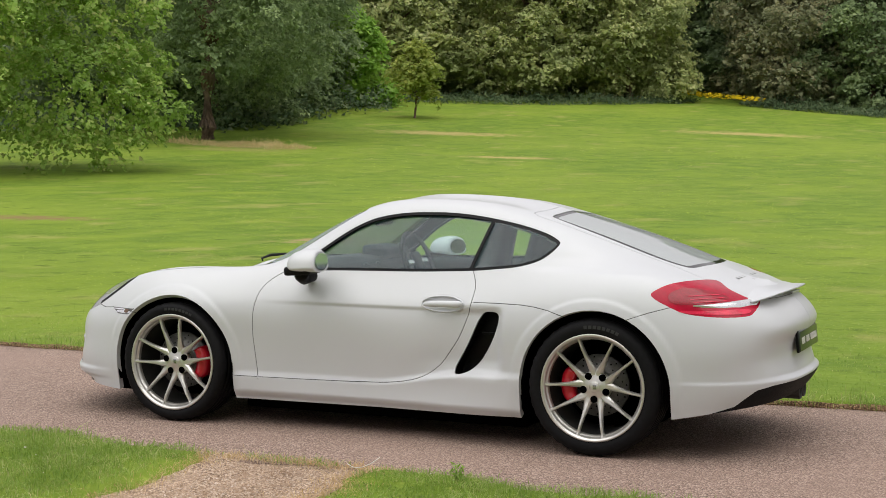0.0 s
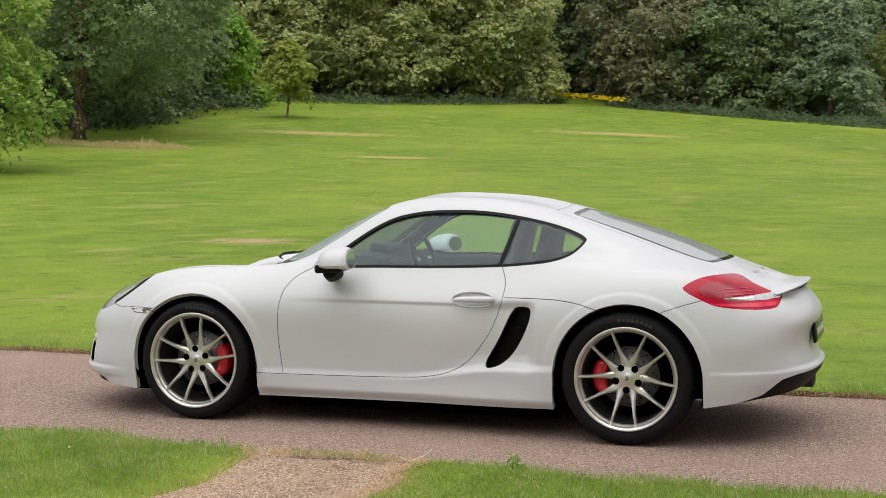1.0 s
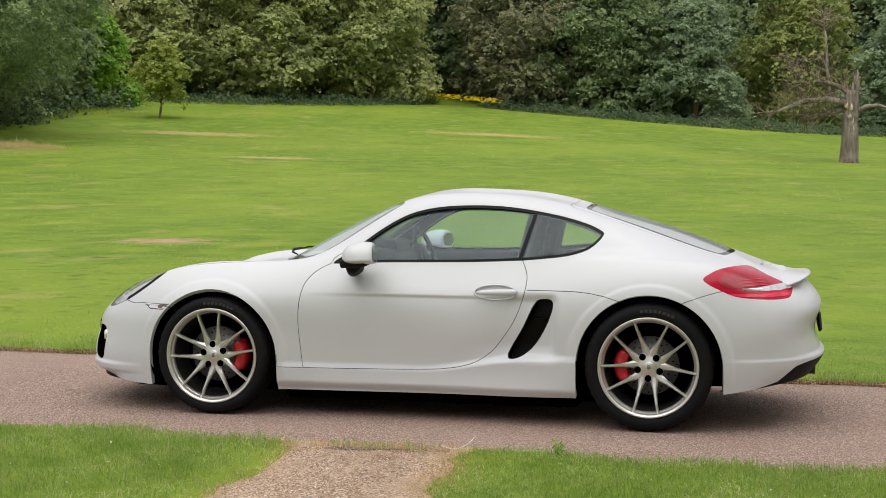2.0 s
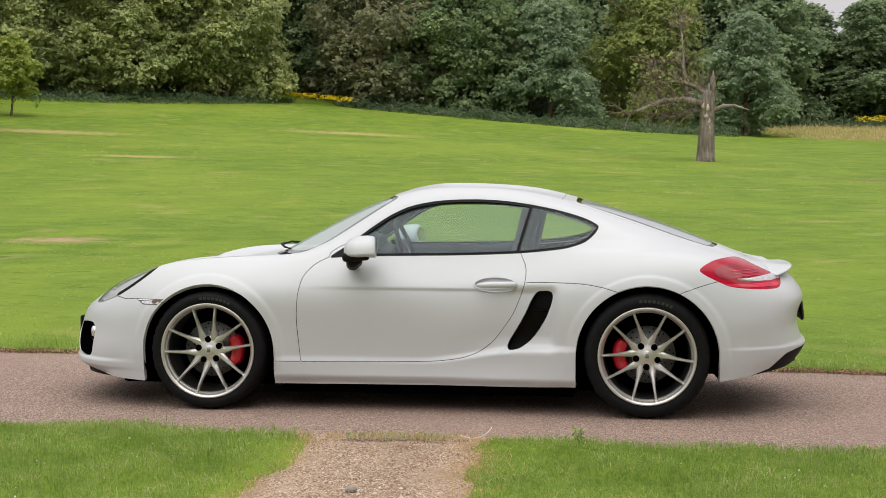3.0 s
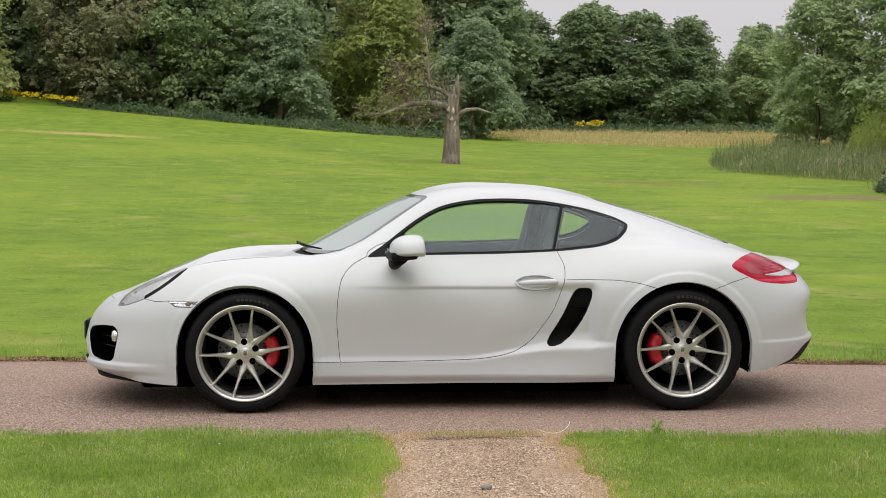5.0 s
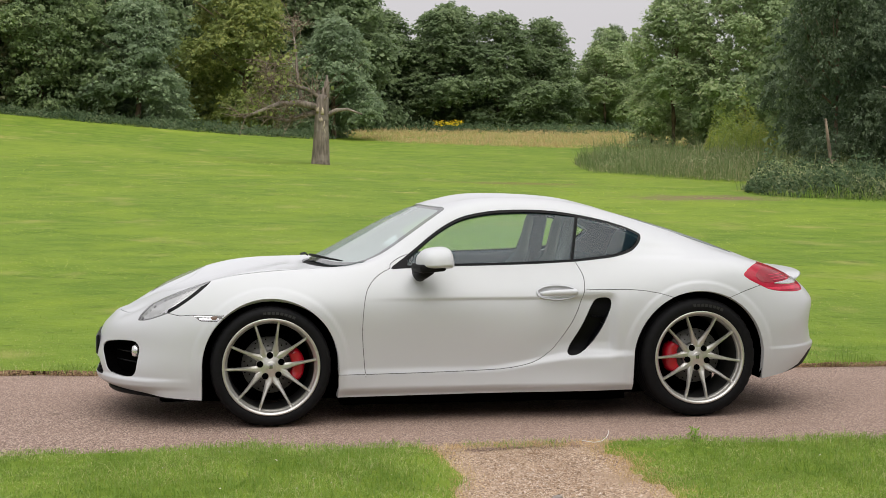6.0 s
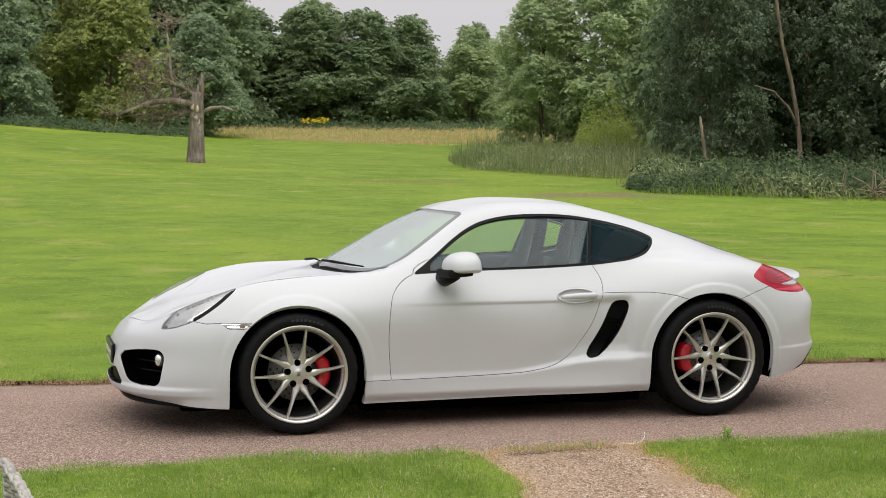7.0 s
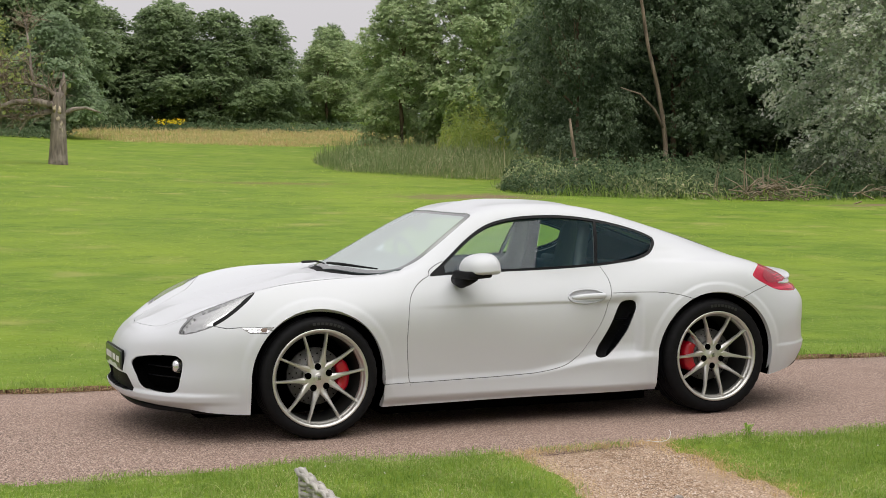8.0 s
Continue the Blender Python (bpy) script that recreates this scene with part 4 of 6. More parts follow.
def build_body():
    g = body_grid()
    rows, cols = g.shape[:2]
    bm = bmesh.new()
    vs = [[bm.verts.new(g[i, j]) for j in range(cols)] for i in range(rows)]
    for i in range(rows - 1):
        for j in range(cols - 1):
            bm.faces.new((vs[i][j], vs[i][j + 1], vs[i + 1][j + 1], vs[i + 1][j]))
    bmesh.ops.remove_doubles(bm, verts=bm.verts[:], dist=1e-5)
    bm.normal_update()
    for v in bm.verts:
        if abs(v.co.y) < 1e-5:
            v.normal = Vector((v.normal.x, 0, v.normal.z)).normalized()
    normals = bm.verts.layers.float_vector.new("skin")
    for v in bm.verts:
        v[normals] = v.normal
    trim = 0.015
    whole = [FRONT_ARCH, REAR_ARCH, DLO, lambda p: DLO(p) + trim, PILLAR, VENT, TAIL, LAMP, lambda p: LAMP(p) + 0.005, lambda p: LAMP(p) + 0.017, MARKER, DIFF, BACKLIGHT, lambda p: BACKLIGHT(p) + 0.03,
             SHIELD, lambda p: SHIELD(p) + 0.035, COWL, INTAKE, MOUTH]
    g2 = 0.0019
    seams = [(DOOR, lambda c: True), (SILLGAP, lambda c: c[2] > 0.26 and c[0] < -0.70), (NOSE, lambda c: (c[0] > -1.82 and c[2] > 0.55) or (c[2] > 0.55 and c[0] < -1.9 and False)),
             (REARGAP, lambda c: c[2] > 0.6), (HIP, lambda c: c[2] > 0.69 and c[0] > 0.57), (HATCH, lambda c: c[0] < 1.93), (BONNET, lambda c: c[0] < -0.72)]
    for field in whole:
        slit(bm, field)
    for field, _ in seams:
        slit(bm, lambda p: field(p) - g2)
        slit(bm, lambda p: field(p) + g2)
    bm.normal_update()
    faces = list(bm.faces)
    c = centres(faces)
    val = {name: f(c) for name, f in dict(fa=FRONT_ARCH, ra=REAR_ARCH, dlo=DLO, pillar=PILLAR, vent=VENT, tail=TAIL, lamp=LAMP, marker=MARKER, diff=DIFF, back=BACKLIGHT, shield=SHIELD, cowl=COWL,
                                          intake=INTAKE, mouth=MOUTH, door=DOOR, nose=NOSE, rear=REARGAP, hatch=HATCH, bonnet=BONNET).items()}
    seam = np.zeros(len(faces), bool)
    for field, keep in seams:
        seam |= (np.abs(field(c)) < g2) & np.array([keep(k) for k in c])
    groups = {}
    for i, f in enumerate(faces):
        q = {k: v[i] for k, v in val.items()}
        x = c[i][0]
        if q["fa"] < 0 or q["ra"] < 0:
            key = None
        elif q["intake"] < 0 or q["mouth"] < 0 or q["vent"] < 0:
            key = "opening"
        elif q["dlo"] < 0:
            key = "window_trim" if q["dlo"] > -trim or q["pillar"] < 0 or x < -0.455 else ("quarter_window" if x > 0.54 else "side_window")
        elif q["shield"] < 0:
            key = "windscreen" if q["shield"] < -0.035 else "windscreen_border"
        elif q["back"] < 0:
            key = "rear_window" if q["back"] < -0.03 else "rear_window_border"
        elif q["lamp"] < 0:
            key = "headlight_edge" if q["lamp"] > -0.017 and c[i][2] < 0.585 + 0.55 * (x + 1.96) and x > -1.80 else "headlight_lens" if q["lamp"] < -0.005 else "headlight_rim"
        elif q["tail"] < 0:
            key = "tail_light"
        elif q["marker"] < 0:
            key = "side_marker"
        elif seam[i]:
            key = "panel_seam"
        elif q["cowl"] < 0:
            key = "cowl"
        elif q["diff"] < 0:
            key = "rear_diffuser"
        elif q["door"] < 0:
            key = "door"
        elif q["bonnet"] < 0:
            key = "bonnet"
        elif q["hatch"] < 0:
            key = "tailgate"
        elif q["nose"] < 0:
            key = "front_bumper"
        elif q["rear"] < 0:
            key = "rear_bumper"
        else:
            key = "body_shell"
        if key:
            groups.setdefault(key, []).append(f)
    return bm, groups, c


skin, panels, _ = build_body()


def both(name, key, material, label="", shift=0.0, rim=0.012):
    """One part on each side of the car from a group of the skin's faces."""
    near = part(name, take(skin, panels[key], shift, rim), material, car, label)
    far = part(name, take(skin, panels[key], shift, rim, True), material, car, label)
    return near, far


def across(name, keys, material, label="", shift=0.0, rim=0.012):
    """One part that spans the car's middle, from both halves of the skin."""
    faces = [f for k in keys for f in panels[k]]
    bm = take(skin, faces, shift, rim)
    other = take(skin, faces, shift, rim, True)
    me = bpy.data.meshes.new("half")
    other.to_mesh(me)
    other.free()
    bm.from_mesh(me)
    bpy.data.meshes.remove(me)
    bmesh.ops.remove_doubles(bm, verts=[v for v in bm.verts if abs(v.co.y) < 2e-5], dist=5e-5)
    return part(name, bm, material, car, label)


def pocket(faces, depth, mirror=False):
    """A dark hollow behind an opening: walls from its edge and a floor at the given depth."""
    out, outer, deep = bmesh.new(), {}, {}
    count, near = {}, {}
    for f in faces:
        for e in f.edges:
            count[e] = count.get(e, 0) + 1
        for v in f.verts:
            near.setdefault(v, []).append(f.calc_center_median())
    edge = {v for e, n in count.items() if n == 1 for v in e.verts if abs(v.co.y) > 1e-4}
    # the walls stand a little inside the edge, clear of the panel's own rim
    step = {v: (sum(c, Vector()) / len(c) - v.co).normalized() * 0.005 if v in edge else Vector() for v, c in near.items()}
    for f in faces:
        for v in f.verts:
            if v not in deep:
                deep[v] = out.verts.new(v.co + step[v] - v.normal * depth)
        out.faces.new([deep[v] for v in f.verts])
    for e, n in count.items():
        if n == 1 and max(abs(v.co.y) for v in e.verts) > 1e-4:
            a, b = e.verts
            for v in (a, b):
                if v not in outer:
                    outer[v] = out.verts.new(v.co + step[v] - v.normal * 0.004)
            out.faces.new((outer[a], outer[b], deep[b], deep[a]))
    bmesh.ops.recalc_face_normals(out, faces=out.faces[:])
    return flip(out) if mirror else out


across("body_shell", ["body_shell"], PAINT, rim=0.03)
near_door, far_door = both("door", "door", PAINT)
bonnet = across("bonnet", ["bonnet"], PAINT)
tailgate = across("tailgate", ["tailgate"], PAINT)
across("front_bumper", ["front_bumper"], PAINT, rim=0.03)
across("rear_bumper", ["rear_bumper"], PAINT, rim=0.03)
across("rear_diffuser", ["rear_diffuser"], MATT, "black plastic rear diffuser")
across("panel_seam", ["panel_seam"], SEAM, "dark panel seams", 0.004, 0.0)
across("cowl", ["cowl"], MATT, "black cowl below the windscreen", 0.012, 0.0)
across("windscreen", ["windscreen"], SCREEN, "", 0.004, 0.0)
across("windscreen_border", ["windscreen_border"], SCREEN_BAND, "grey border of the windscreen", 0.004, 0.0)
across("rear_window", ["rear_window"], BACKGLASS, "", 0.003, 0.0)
across("rear_window_border", ["rear_window_border"], BACK_BAND, "grey border of the rear window", 0.003, 0.0)


def flat_glass(key):
    """Side panes bend along the car but hardly in height: a ruled surface just inside the skin."""
    def ruled(x, z):
        return np.stack([0 * x + 1, x, x * x, z], -1)
    spots = np.array([v.co for k in ("side_window", "quarter_window") for f in panels[k] for v in f.verts])
    curve = np.linalg.lstsq(ruled(spots[:, 0], spots[:, 2]), spots[:, 1], rcond=None)[0]
    inset = 0.002 + 0.6 * np.max(spots[:, 1] - ruled(spots[:, 0], spots[:, 2]) @ curve)
    for m in (False, True):
        bm = take(skin, panels[key])
        for v in bm.verts:
            v.co.y = float((ruled(np.array([v.co.x]), np.array([v.co.z])) @ curve)[0] + inset)
        bmesh.ops.remove_doubles(bm, verts=bm.verts[:], dist=1e-5)
        bm.normal_update()
        pane = part(key, flip(bm) if m else bm, PANE, car)
        way = [Vector((curve[1] + 2 * curve[2] * v.co.x, 1 if m else -1, curve[3])).normalized() for v in pane.data.vertices]
        pane.data.normals_split_custom_set_from_vertices(way)


flat_glass("side_window")
flat_glass("quarter_window")
both("window_trim", "window_trim", TRIM, "black window surround", 0.001, 0.008)
both("side_marker", "side_marker", MARKERLENS, "clear side marker lamp", 0.002, 0.0)
for lamp, lens in zip(both("headlight", "headlight_rim", LAMPRIM, "", 0.001, 0.02), (False, True)):
    part("lens", take(skin, panels["headlight_lens"], 0.0, 0, lens), LENS, lamp, "clear headlight lens")
    part("lens_edge", take(skin, panels["headlight_edge"], 0.0, 0, lens), TRIM, lamp, "dark lower edge of the lens")
    part("bezel", pocket(panels["headlight_lens"], 0.022, lens), SMOKE, lamp, "grey inner bezel")
tails = both("tail_light", "tail_light", RED, "glossy red tail light", 0.0, 0.02)
# dark lining seen through the windows
inner = [f for k in ("body_shell", "window_trim", "door", "windscreen_border", "rear_window_border", "tailgate", "panel_seam") for f in panels[k]]
cabin = [f for f in inner if -0.85 < f.calc_center_median().x < 1.15 and f.calc_center_median().z > 0.45]
panels["lining"] = cabin
across("cabin_lining", ["lining"], LINING, "dark grey cabin lining", 0.022, 0.0)
hollows = {"side_vent": [], "front_intake": [], "lower_grille": []}
for f in panels["opening"]:
    q = f.calc_center_median()
    hollows["side_vent" if q.x > 0 else "front_intake" if q.y < -0.341 and q.z > 0.2 and INTAKE(np.array([q]))[0] < 0 else "lower_grille"].append(f)
vents = [part("side_vent", pocket(hollows["side_vent"], 0.09, m), TRIM, car, "black side air intake") for m in (False, True)]
# front intakes take the same near-black, their inner shade as colour
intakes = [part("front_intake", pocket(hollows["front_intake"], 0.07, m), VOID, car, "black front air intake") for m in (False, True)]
for m in (False, True):
    part("lower_grille", pocket(hollows["lower_grille"], 0.03, m), MATT, car, "black lower grille")


def sides(make, name, material, parent=None, label="", smooth=True):
    """Builds a part by make() on the near side and its mirror image on the far side."""
    near = part(name, make(), material, parent[0] if parent else car, label, smooth)
    far = part(name, flip(make()), material, parent[1] if parent else car, label, smooth)
    return near, far


def plug(make, name, material, parent=None, label="", smooth=True):
    return part(name, make, material, parent or car, label, smooth)


def lathe_at(profile, at, turn, scale=(1, 1, 1), steps=28):
    """A turned shape whose axis points outwards; turn in degrees about z."""
    bm = lathe(bmesh.new(), profile, steps)
    bm.transform(pose(*at, 0, 0, -turn) @ Matrix.Diagonal((*scale, 1)))
    bm.normal_update()
    return bm


# underbody, wheel wells and boxes behind the openings, near-black to hold the shade there
# both slabs hang low to deepen the shade on the road
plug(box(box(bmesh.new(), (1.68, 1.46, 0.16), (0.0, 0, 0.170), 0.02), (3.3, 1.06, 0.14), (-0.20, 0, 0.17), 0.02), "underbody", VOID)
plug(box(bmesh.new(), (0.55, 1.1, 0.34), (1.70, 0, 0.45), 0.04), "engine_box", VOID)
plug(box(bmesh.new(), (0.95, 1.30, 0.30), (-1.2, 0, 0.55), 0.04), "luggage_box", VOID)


def well(x, z, r):
    bm = bmesh.new()
    lathe(bm, [(r, -0.855), (r + 0.01, -0.70), (r, -0.56), (0.02, -0.54)], 48)
    bmesh.ops.translate(bm, vec=(x, 0, z), verts=bm.verts[:])
    slit(bm, lambda p: p[:, 2] - 0.215)
    bmesh.ops.delete(bm, geom=[v for v in bm.verts if v.co.z < 0.2149], context="VERTS")
    return bm


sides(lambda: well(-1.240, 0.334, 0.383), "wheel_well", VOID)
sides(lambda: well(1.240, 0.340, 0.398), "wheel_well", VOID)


sides(lambda: box(bmesh.new(), (0.12, 0.02, 0.010), (0.665, -0.765, 0.578), 0.003, (0, 4, 25)), "vent_blade", TRIM, vents)


for z in (0.345, 0.398):
    sides(lambda: tube(bmesh.new(), [(-2.085, -0.415, z), (-2.045, -0.50, z), (-1.98, -0.60, z), (-1.92, -0.68, z)], [0.0045] * 4, 6), "intake_blade", TRIM, intakes)
sides(lambda: lathe_at([(0.004, -0.015), (0.022, -0.012), (0.030, 0.0), (0.033, 0.02), (0.030, 0.05)], (-1.985, -0.655, 0.412), 70, (0.75, 1, 1.15)), "fog_lamp", REFLECTOR, intakes, "round bright fog lamp")
def lip():
    bm = bmesh.new()
    pts = [(-2.145, 0), (-2.132, -0.25), (-2.055, -0.50), (-1.90, -0.68), (-1.76, -0.76)]
    pts = spline(np.arange(5.0), np.array(pts), np.linspace(0, 4, 24))
    rows = []
    for k, (x, y) in enumerate(pts):
        e = 1 - (k / 23) ** 3
        rows.append([bm.verts.new(v) for v in ((x + 0.05, y * 0.97, 0.190), (x - 0.012 * e, y, 0.178 + 0.006 * e), (x - 0.006 * e, y, 0.160), (x + 0.12, y * 0.95, 0.135))])
    for a, b in zip(rows, rows[1:]):
        for k in range(3):
            bm.faces.new((a[k], b[k], b[k + 1], a[k + 1]))
    return bm


sides(lip, "front_lip", MATT, None, "black lip under the front bumper")


def plate(x, y, z, sign, tilt, bars):
    ob = plug(box(bmesh.new(), (0.014, 0.52, 0.104), (x, y, z), 0.006, (0, tilt, 0)), "dealer_plate", PLATE, None, "dark green dealer plate with white bars of lettering")
    plug(box(bmesh.new(), (0.014, 0.535, 0.116), (x - sign * 0.008, y, z), 0.006, (0, tilt, 0)), "plate_holder", TRIM, ob)
    step = 0.44 / bars
    for i in range(bars):
        if i in (3, 7):
            continue
        plug(box(bmesh.new(), (0.002, step * 0.62, 0.034), (x + sign * 0.0085, y - 0.22 + step * (i + 0.5), z), 0, (0, tilt, 0)), "plate_bar", INK, ob, "", False)


plate(-2.208, 0, 0.408, -1, 0, 14)
plate(2.141, 0, 0.560, 1, -6, 14)

# exhaust
for y in (-0.055, 0.055):
    plug(lathe_at([(0.046, 0.10), (0.046, 0.0), (0.043, -0.004), (0.040, 0.0), (0.040, 0.09), (0.0, 0.09)], (2.118, y, 0.282), -90), "exhaust_pipe", DARKMETAL, None, "dark polished exhaust pipe")


def spoiler():
    bm = bmesh.new()
    w = np.linspace(-0.565, 0.565, 41)
    rows = []
    for y in w:
        k = abs(y) / 0.565
        lead = 1.925 - 0.02 * k ** 2
        tail = 2.090 - 0.05 * k ** 2 - 0.075 * k ** 6
        up = 0.826 - 0.012 * k ** 2 - 0.030 * k ** 5
        low = 0.842 - 0.022 * k ** 2 - 0.035 * k ** 5
        rows.append([bm.verts.new(v) for v in ((lead, y, low), (lead * 0.5 + tail * 0.5, y, (low + up) / 2 - 0.008), (tail - 0.01, y, up), (tail, y, up - 0.005), (tail - 0.012, y, up - 0.012),
                                               (lead * 0.4 + tail * 0.6, y, up - 0.020 + 0.006 * k), (lead, y, low - 0.030 + 0.012 * k))])
    for a, b in zip(rows, rows[1:]):
        for i in range(6):
            bm.faces.new((a[i], a[i + 1], b[i + 1], b[i]))
    for r in (rows[0], rows[-1]):
        bm.faces.new(r)
    return bm


wing = plug(spoiler(), "spoiler", PAINT)
plug(box(bmesh.new(), (0.012, 0.20, 0.010), (2.072, 0, 0.800), 0.003), "brake_light_strip", SMOKE, wing, "clear high brake light")

# lettering on the tailgate
for i in range(7):
    plug(box(bmesh.new(), (0.020, 0.026, 0.003), (1.812, -0.21 + i * 0.07, 0.8735), 0.001, (0, 17, 0)), "letter_bar", HEAD, tailgate, "grey metal lettering bar")
plug(box(bmesh.new(), (0.014, 0.13, 0.003), (1.862, 0.0, 0.8605), 0.001, (0, 12, 0)), "model_bar", HEAD, tailgate, "grey metal lettering bar")


# tail light inserts: dark core, pale band and the bright blade
def on_side(pts, off):
    """Points of the side skin by x and z, moved outwards by off."""
    g = SKIN_GRID
    out = []
    for x, z in pts:
        d = (g[:, :, 0] - x) ** 2 + (g[:, :, 2] - z) ** 2 + np.where(g[:, :, 1] > (-0.63 if x < 0 else -0.48), 9, 0)
        i, j = np.unravel_index(np.argmin(d), d.shape)
        i, j = min(max(i, 1), g.shape[0] - 2), min(max(j, 1), g.shape[1] - 2)
        n = np.cross(g[i, j + 1] - g[i, j - 1], g[i + 1, j] - g[i - 1, j])
        n /= np.linalg.norm(n)
        p = g[i, j] + np.array([x - g[i, j, 0], 0, z - g[i, j, 2]])
        p[1] = g[i, j, 1] - (n[0] * (x - g[i, j, 0]) + n[2] * (z - g[i, j, 2])) / n[1]
        out.append(p + n * off * (1 if n[1] < 0 else -1))
    return out


SKIN_GRID = body_grid()


def decal(corners, off, per=5):
    bm = bmesh.new()
    line = rounded(corners, per)
    mid = line.mean(0)
    rings = [[bm.verts.new(p) for p in on_side(mid + (line - mid) * k, off)] for k in (1.0, 0.75, 0.5, 0.25)]
    for a, b in zip(rings, rings[1:]):
        for i in range(len(a)):
            bm.faces.new((a[i - 1], a[i], b[i], b[i - 1]))
    bm.faces.new(rings[-1])
    bmesh.ops.recalc_face_normals(bm, faces=bm.faces[:])
    return bm


sides(lambda: decal([(1.60, .815), (1.64, .846), (1.70, .850), (1.80, .828), (1.86, .800), (1.80, .785), (1.70, .775), (1.63, .780)], 0.002), "lamp_core", DEEPRED, tails, "dark red lamp core")
sides(lambda: decal([(1.66, .745), (1.80, .745), (1.945, .748), (1.95, .728), (1.80, .728), (1.70, .733)], 0.002), "lamp_band", PINK, tails, "pale red lower lamp band")


def blade():
    bm = bmesh.new()
    p = on_side([(1.72, .772), (1.78, .774), (1.85, .781), (1.92, .788), (1.975, .790)], 0.004)
    q = on_side([(1.72, .769), (1.78, .766), (1.85, .768), (1.92, .770), (1.975, .772)], 0.012)
    r = on_side([(1.72, .766), (1.78, .760), (1.85, .757), (1.92, .758), (1.975, .764)], 0.001)
    rows = [[bm.verts.new(v) for v in row] for row in (p, q, r)]
    for a, b in zip(rows, rows[1:]):
        for i in range(4):
            bm.faces.new((a[i], a[i + 1], b[i + 1], b[i]))
    return bm


for x0, z0 in ((1.70, .815), (1.715, .800), (1.73, .786)):
    sides(lambda: decal([(x0, z0), (x0 + 0.115, z0 + 0.004), (x0 + 0.115, z0 + 0.001), (x0, z0 - 0.003)], 0.004, 3), "lamp_strip", PINK, tails, "bright red strip")
sides(blade, "lamp_blade", REFLECTOR, tails, "bright blade across the lamp")
sides(lambda: decal([(-1.655, .6205), (-1.56, .6205), (-1.56, .6145), (-1.645, .6145)], 0.0015, 3), "marker_strip", REFLECTOR, None, "bright strip of the side marker")
sides(lambda: decal([(-1.625, .6105), (-1.53, .6105), (-1.53, .5965), (-1.615, .5965)], 0.0015, 3), "marker_strip", REFLECTOR, None, "bright strip of the side marker")
sides(lambda: decal([(-1.562, .616), (-1.532, .618), (-1.540, .600), (-1.562, .601)], 0.003, 4), "marker_bulb", AMBER, None, "amber bulb of the side marker")


lights = [o for o in car.children if o.name.startswith("headlight")]
lights.sort(key=lambda o: o.data.vertices[0].co.y)
sides(lambda: decal([(-1.84, .640), (-1.76, .690), (-1.67, .738), (-1.64, .742), (-1.69, .705), (-1.78, .652)], -0.018), "reflector", REFLECTOR, lights, "bright reflector")


# door mirrors
def mirror_shell():
    bm = bmesh.new()
    bmesh.ops.create_uvsphere(bm, u_segments=40, v_segments=24, radius=1)
    for v in bm.verts:
        x, y, z = v.co
        # rounded ahead, cut off flat behind, with a level belly
        x, y, z = [math.copysign(abs(q) ** 0.82, q) for q in (x, y, z)]
        v.co = Vector((min((x if x < 0 else x * 0.75) * 0.122, 0.056), y * 0.128 * (1 - 0.10 * z), (z * 0.088 if z > 0 else z * (0.030 + 0.020 * max(x, 0)))))
    bm.transform(pose(-0.315, -0.945, 0.912, 0, -4, 8))
    return bm


def mirror_glass():
    bm = bmesh.new()
    bmesh.ops.create_circle(bm, cap_ends=True, segments=32, radius=1)
    bm.transform(pose(-0.2565, -0.937, 0.934, 0, 86, 8) @ Matrix.Diagonal((0.046, 0.098, 1, 1)))
    return bm


def mirror_foot():
    bm = bmesh.new()
    box(bm, (0.150, 0.200, 0.048), (-0.370, -0.937, 0.886), 0.020, (0, -4, 8), 3)
    tube(bm, [(-0.40, -0.785, 0.850), (-0.405, -0.86, 0.836), (-0.395, -0.91, 0.852), (-0.375, -0.94, 0.880)], [0.040, 0.036, 0.036, 0.045], 14)
    return bm


mirrors = sides(mirror_shell, "door_mirror", PAINT, (near_door, far_door), "white door mirror shell")
sides(mirror_foot, "mirror_foot", MATT, (near_door, far_door), "black mirror foot")
sides(mirror_glass, "mirror_glass", CHROME, (near_door, far_door), "mirror glass")


def handle():
    """A rounded grip over the hollow, thicker towards its rear end."""
    bm = bmesh.new()
    tube(bm, [(0.296, -0.840, 0.722), (0.312, -0.849, 0.724), (0.350, -0.853, 0.727), (0.410, -0.855, 0.729), (0.465, -0.853, 0.730), (0.500, -0.846, 0.730), (0.512, -0.836, 0.730)],
         [0.008, 0.013, 0.016, 0.017, 0.0175, 0.017, 0.011], 14)
    return bm


def handle_ring():
    bm = bmesh.new()
    pts = [(0.398 + 0.120 * math.cos(a), 0.725 + 0.0425 * math.sin(a)) for a in np.linspace(0, 2 * math.pi, 41)[:-1]]
    p = on_side(pts, 0.0035)
    tube(bm, p + [p[0], p[1]], [0.0045] * 42, 6, False)
    return bm


sides(handle_ring, "handle_surround", PAINT, (near_door, far_door))
sides(handle, "door_handle", PAINT, (near_door, far_door), "white door handle")


# wipers
def wiper(a, b, c):
    bm = bmesh.new()
    tube(bm, [a, [(p + q) / 2 for p, q in zip(a, b)], b], [0.012, 0.009, 0.006], 8)
    tube(bm, [b, c], [0.007, 0.005], 6)
    return bm


plug(tube(bmesh.new(), [(-0.955, -0.08, 0.915), (-0.935, -0.30, 0.918), (-0.875, -0.50, 0.912), (-0.815, -0.595, 0.905)], [0.007, 0.009, 0.006, 0.004], 8), "wiper", MATT, None, "black wiper")
plug(tube(bmesh.new(), [(-0.965, 0.42, 0.893), (-0.965, 0.25, 0.905), (-0.968, 0.10, 0.915), (-0.965, -0.05, 0.91)], [0.008, 0.008, 0.006, 0.004], 8), "wiper", MATT, None, "black wiper")


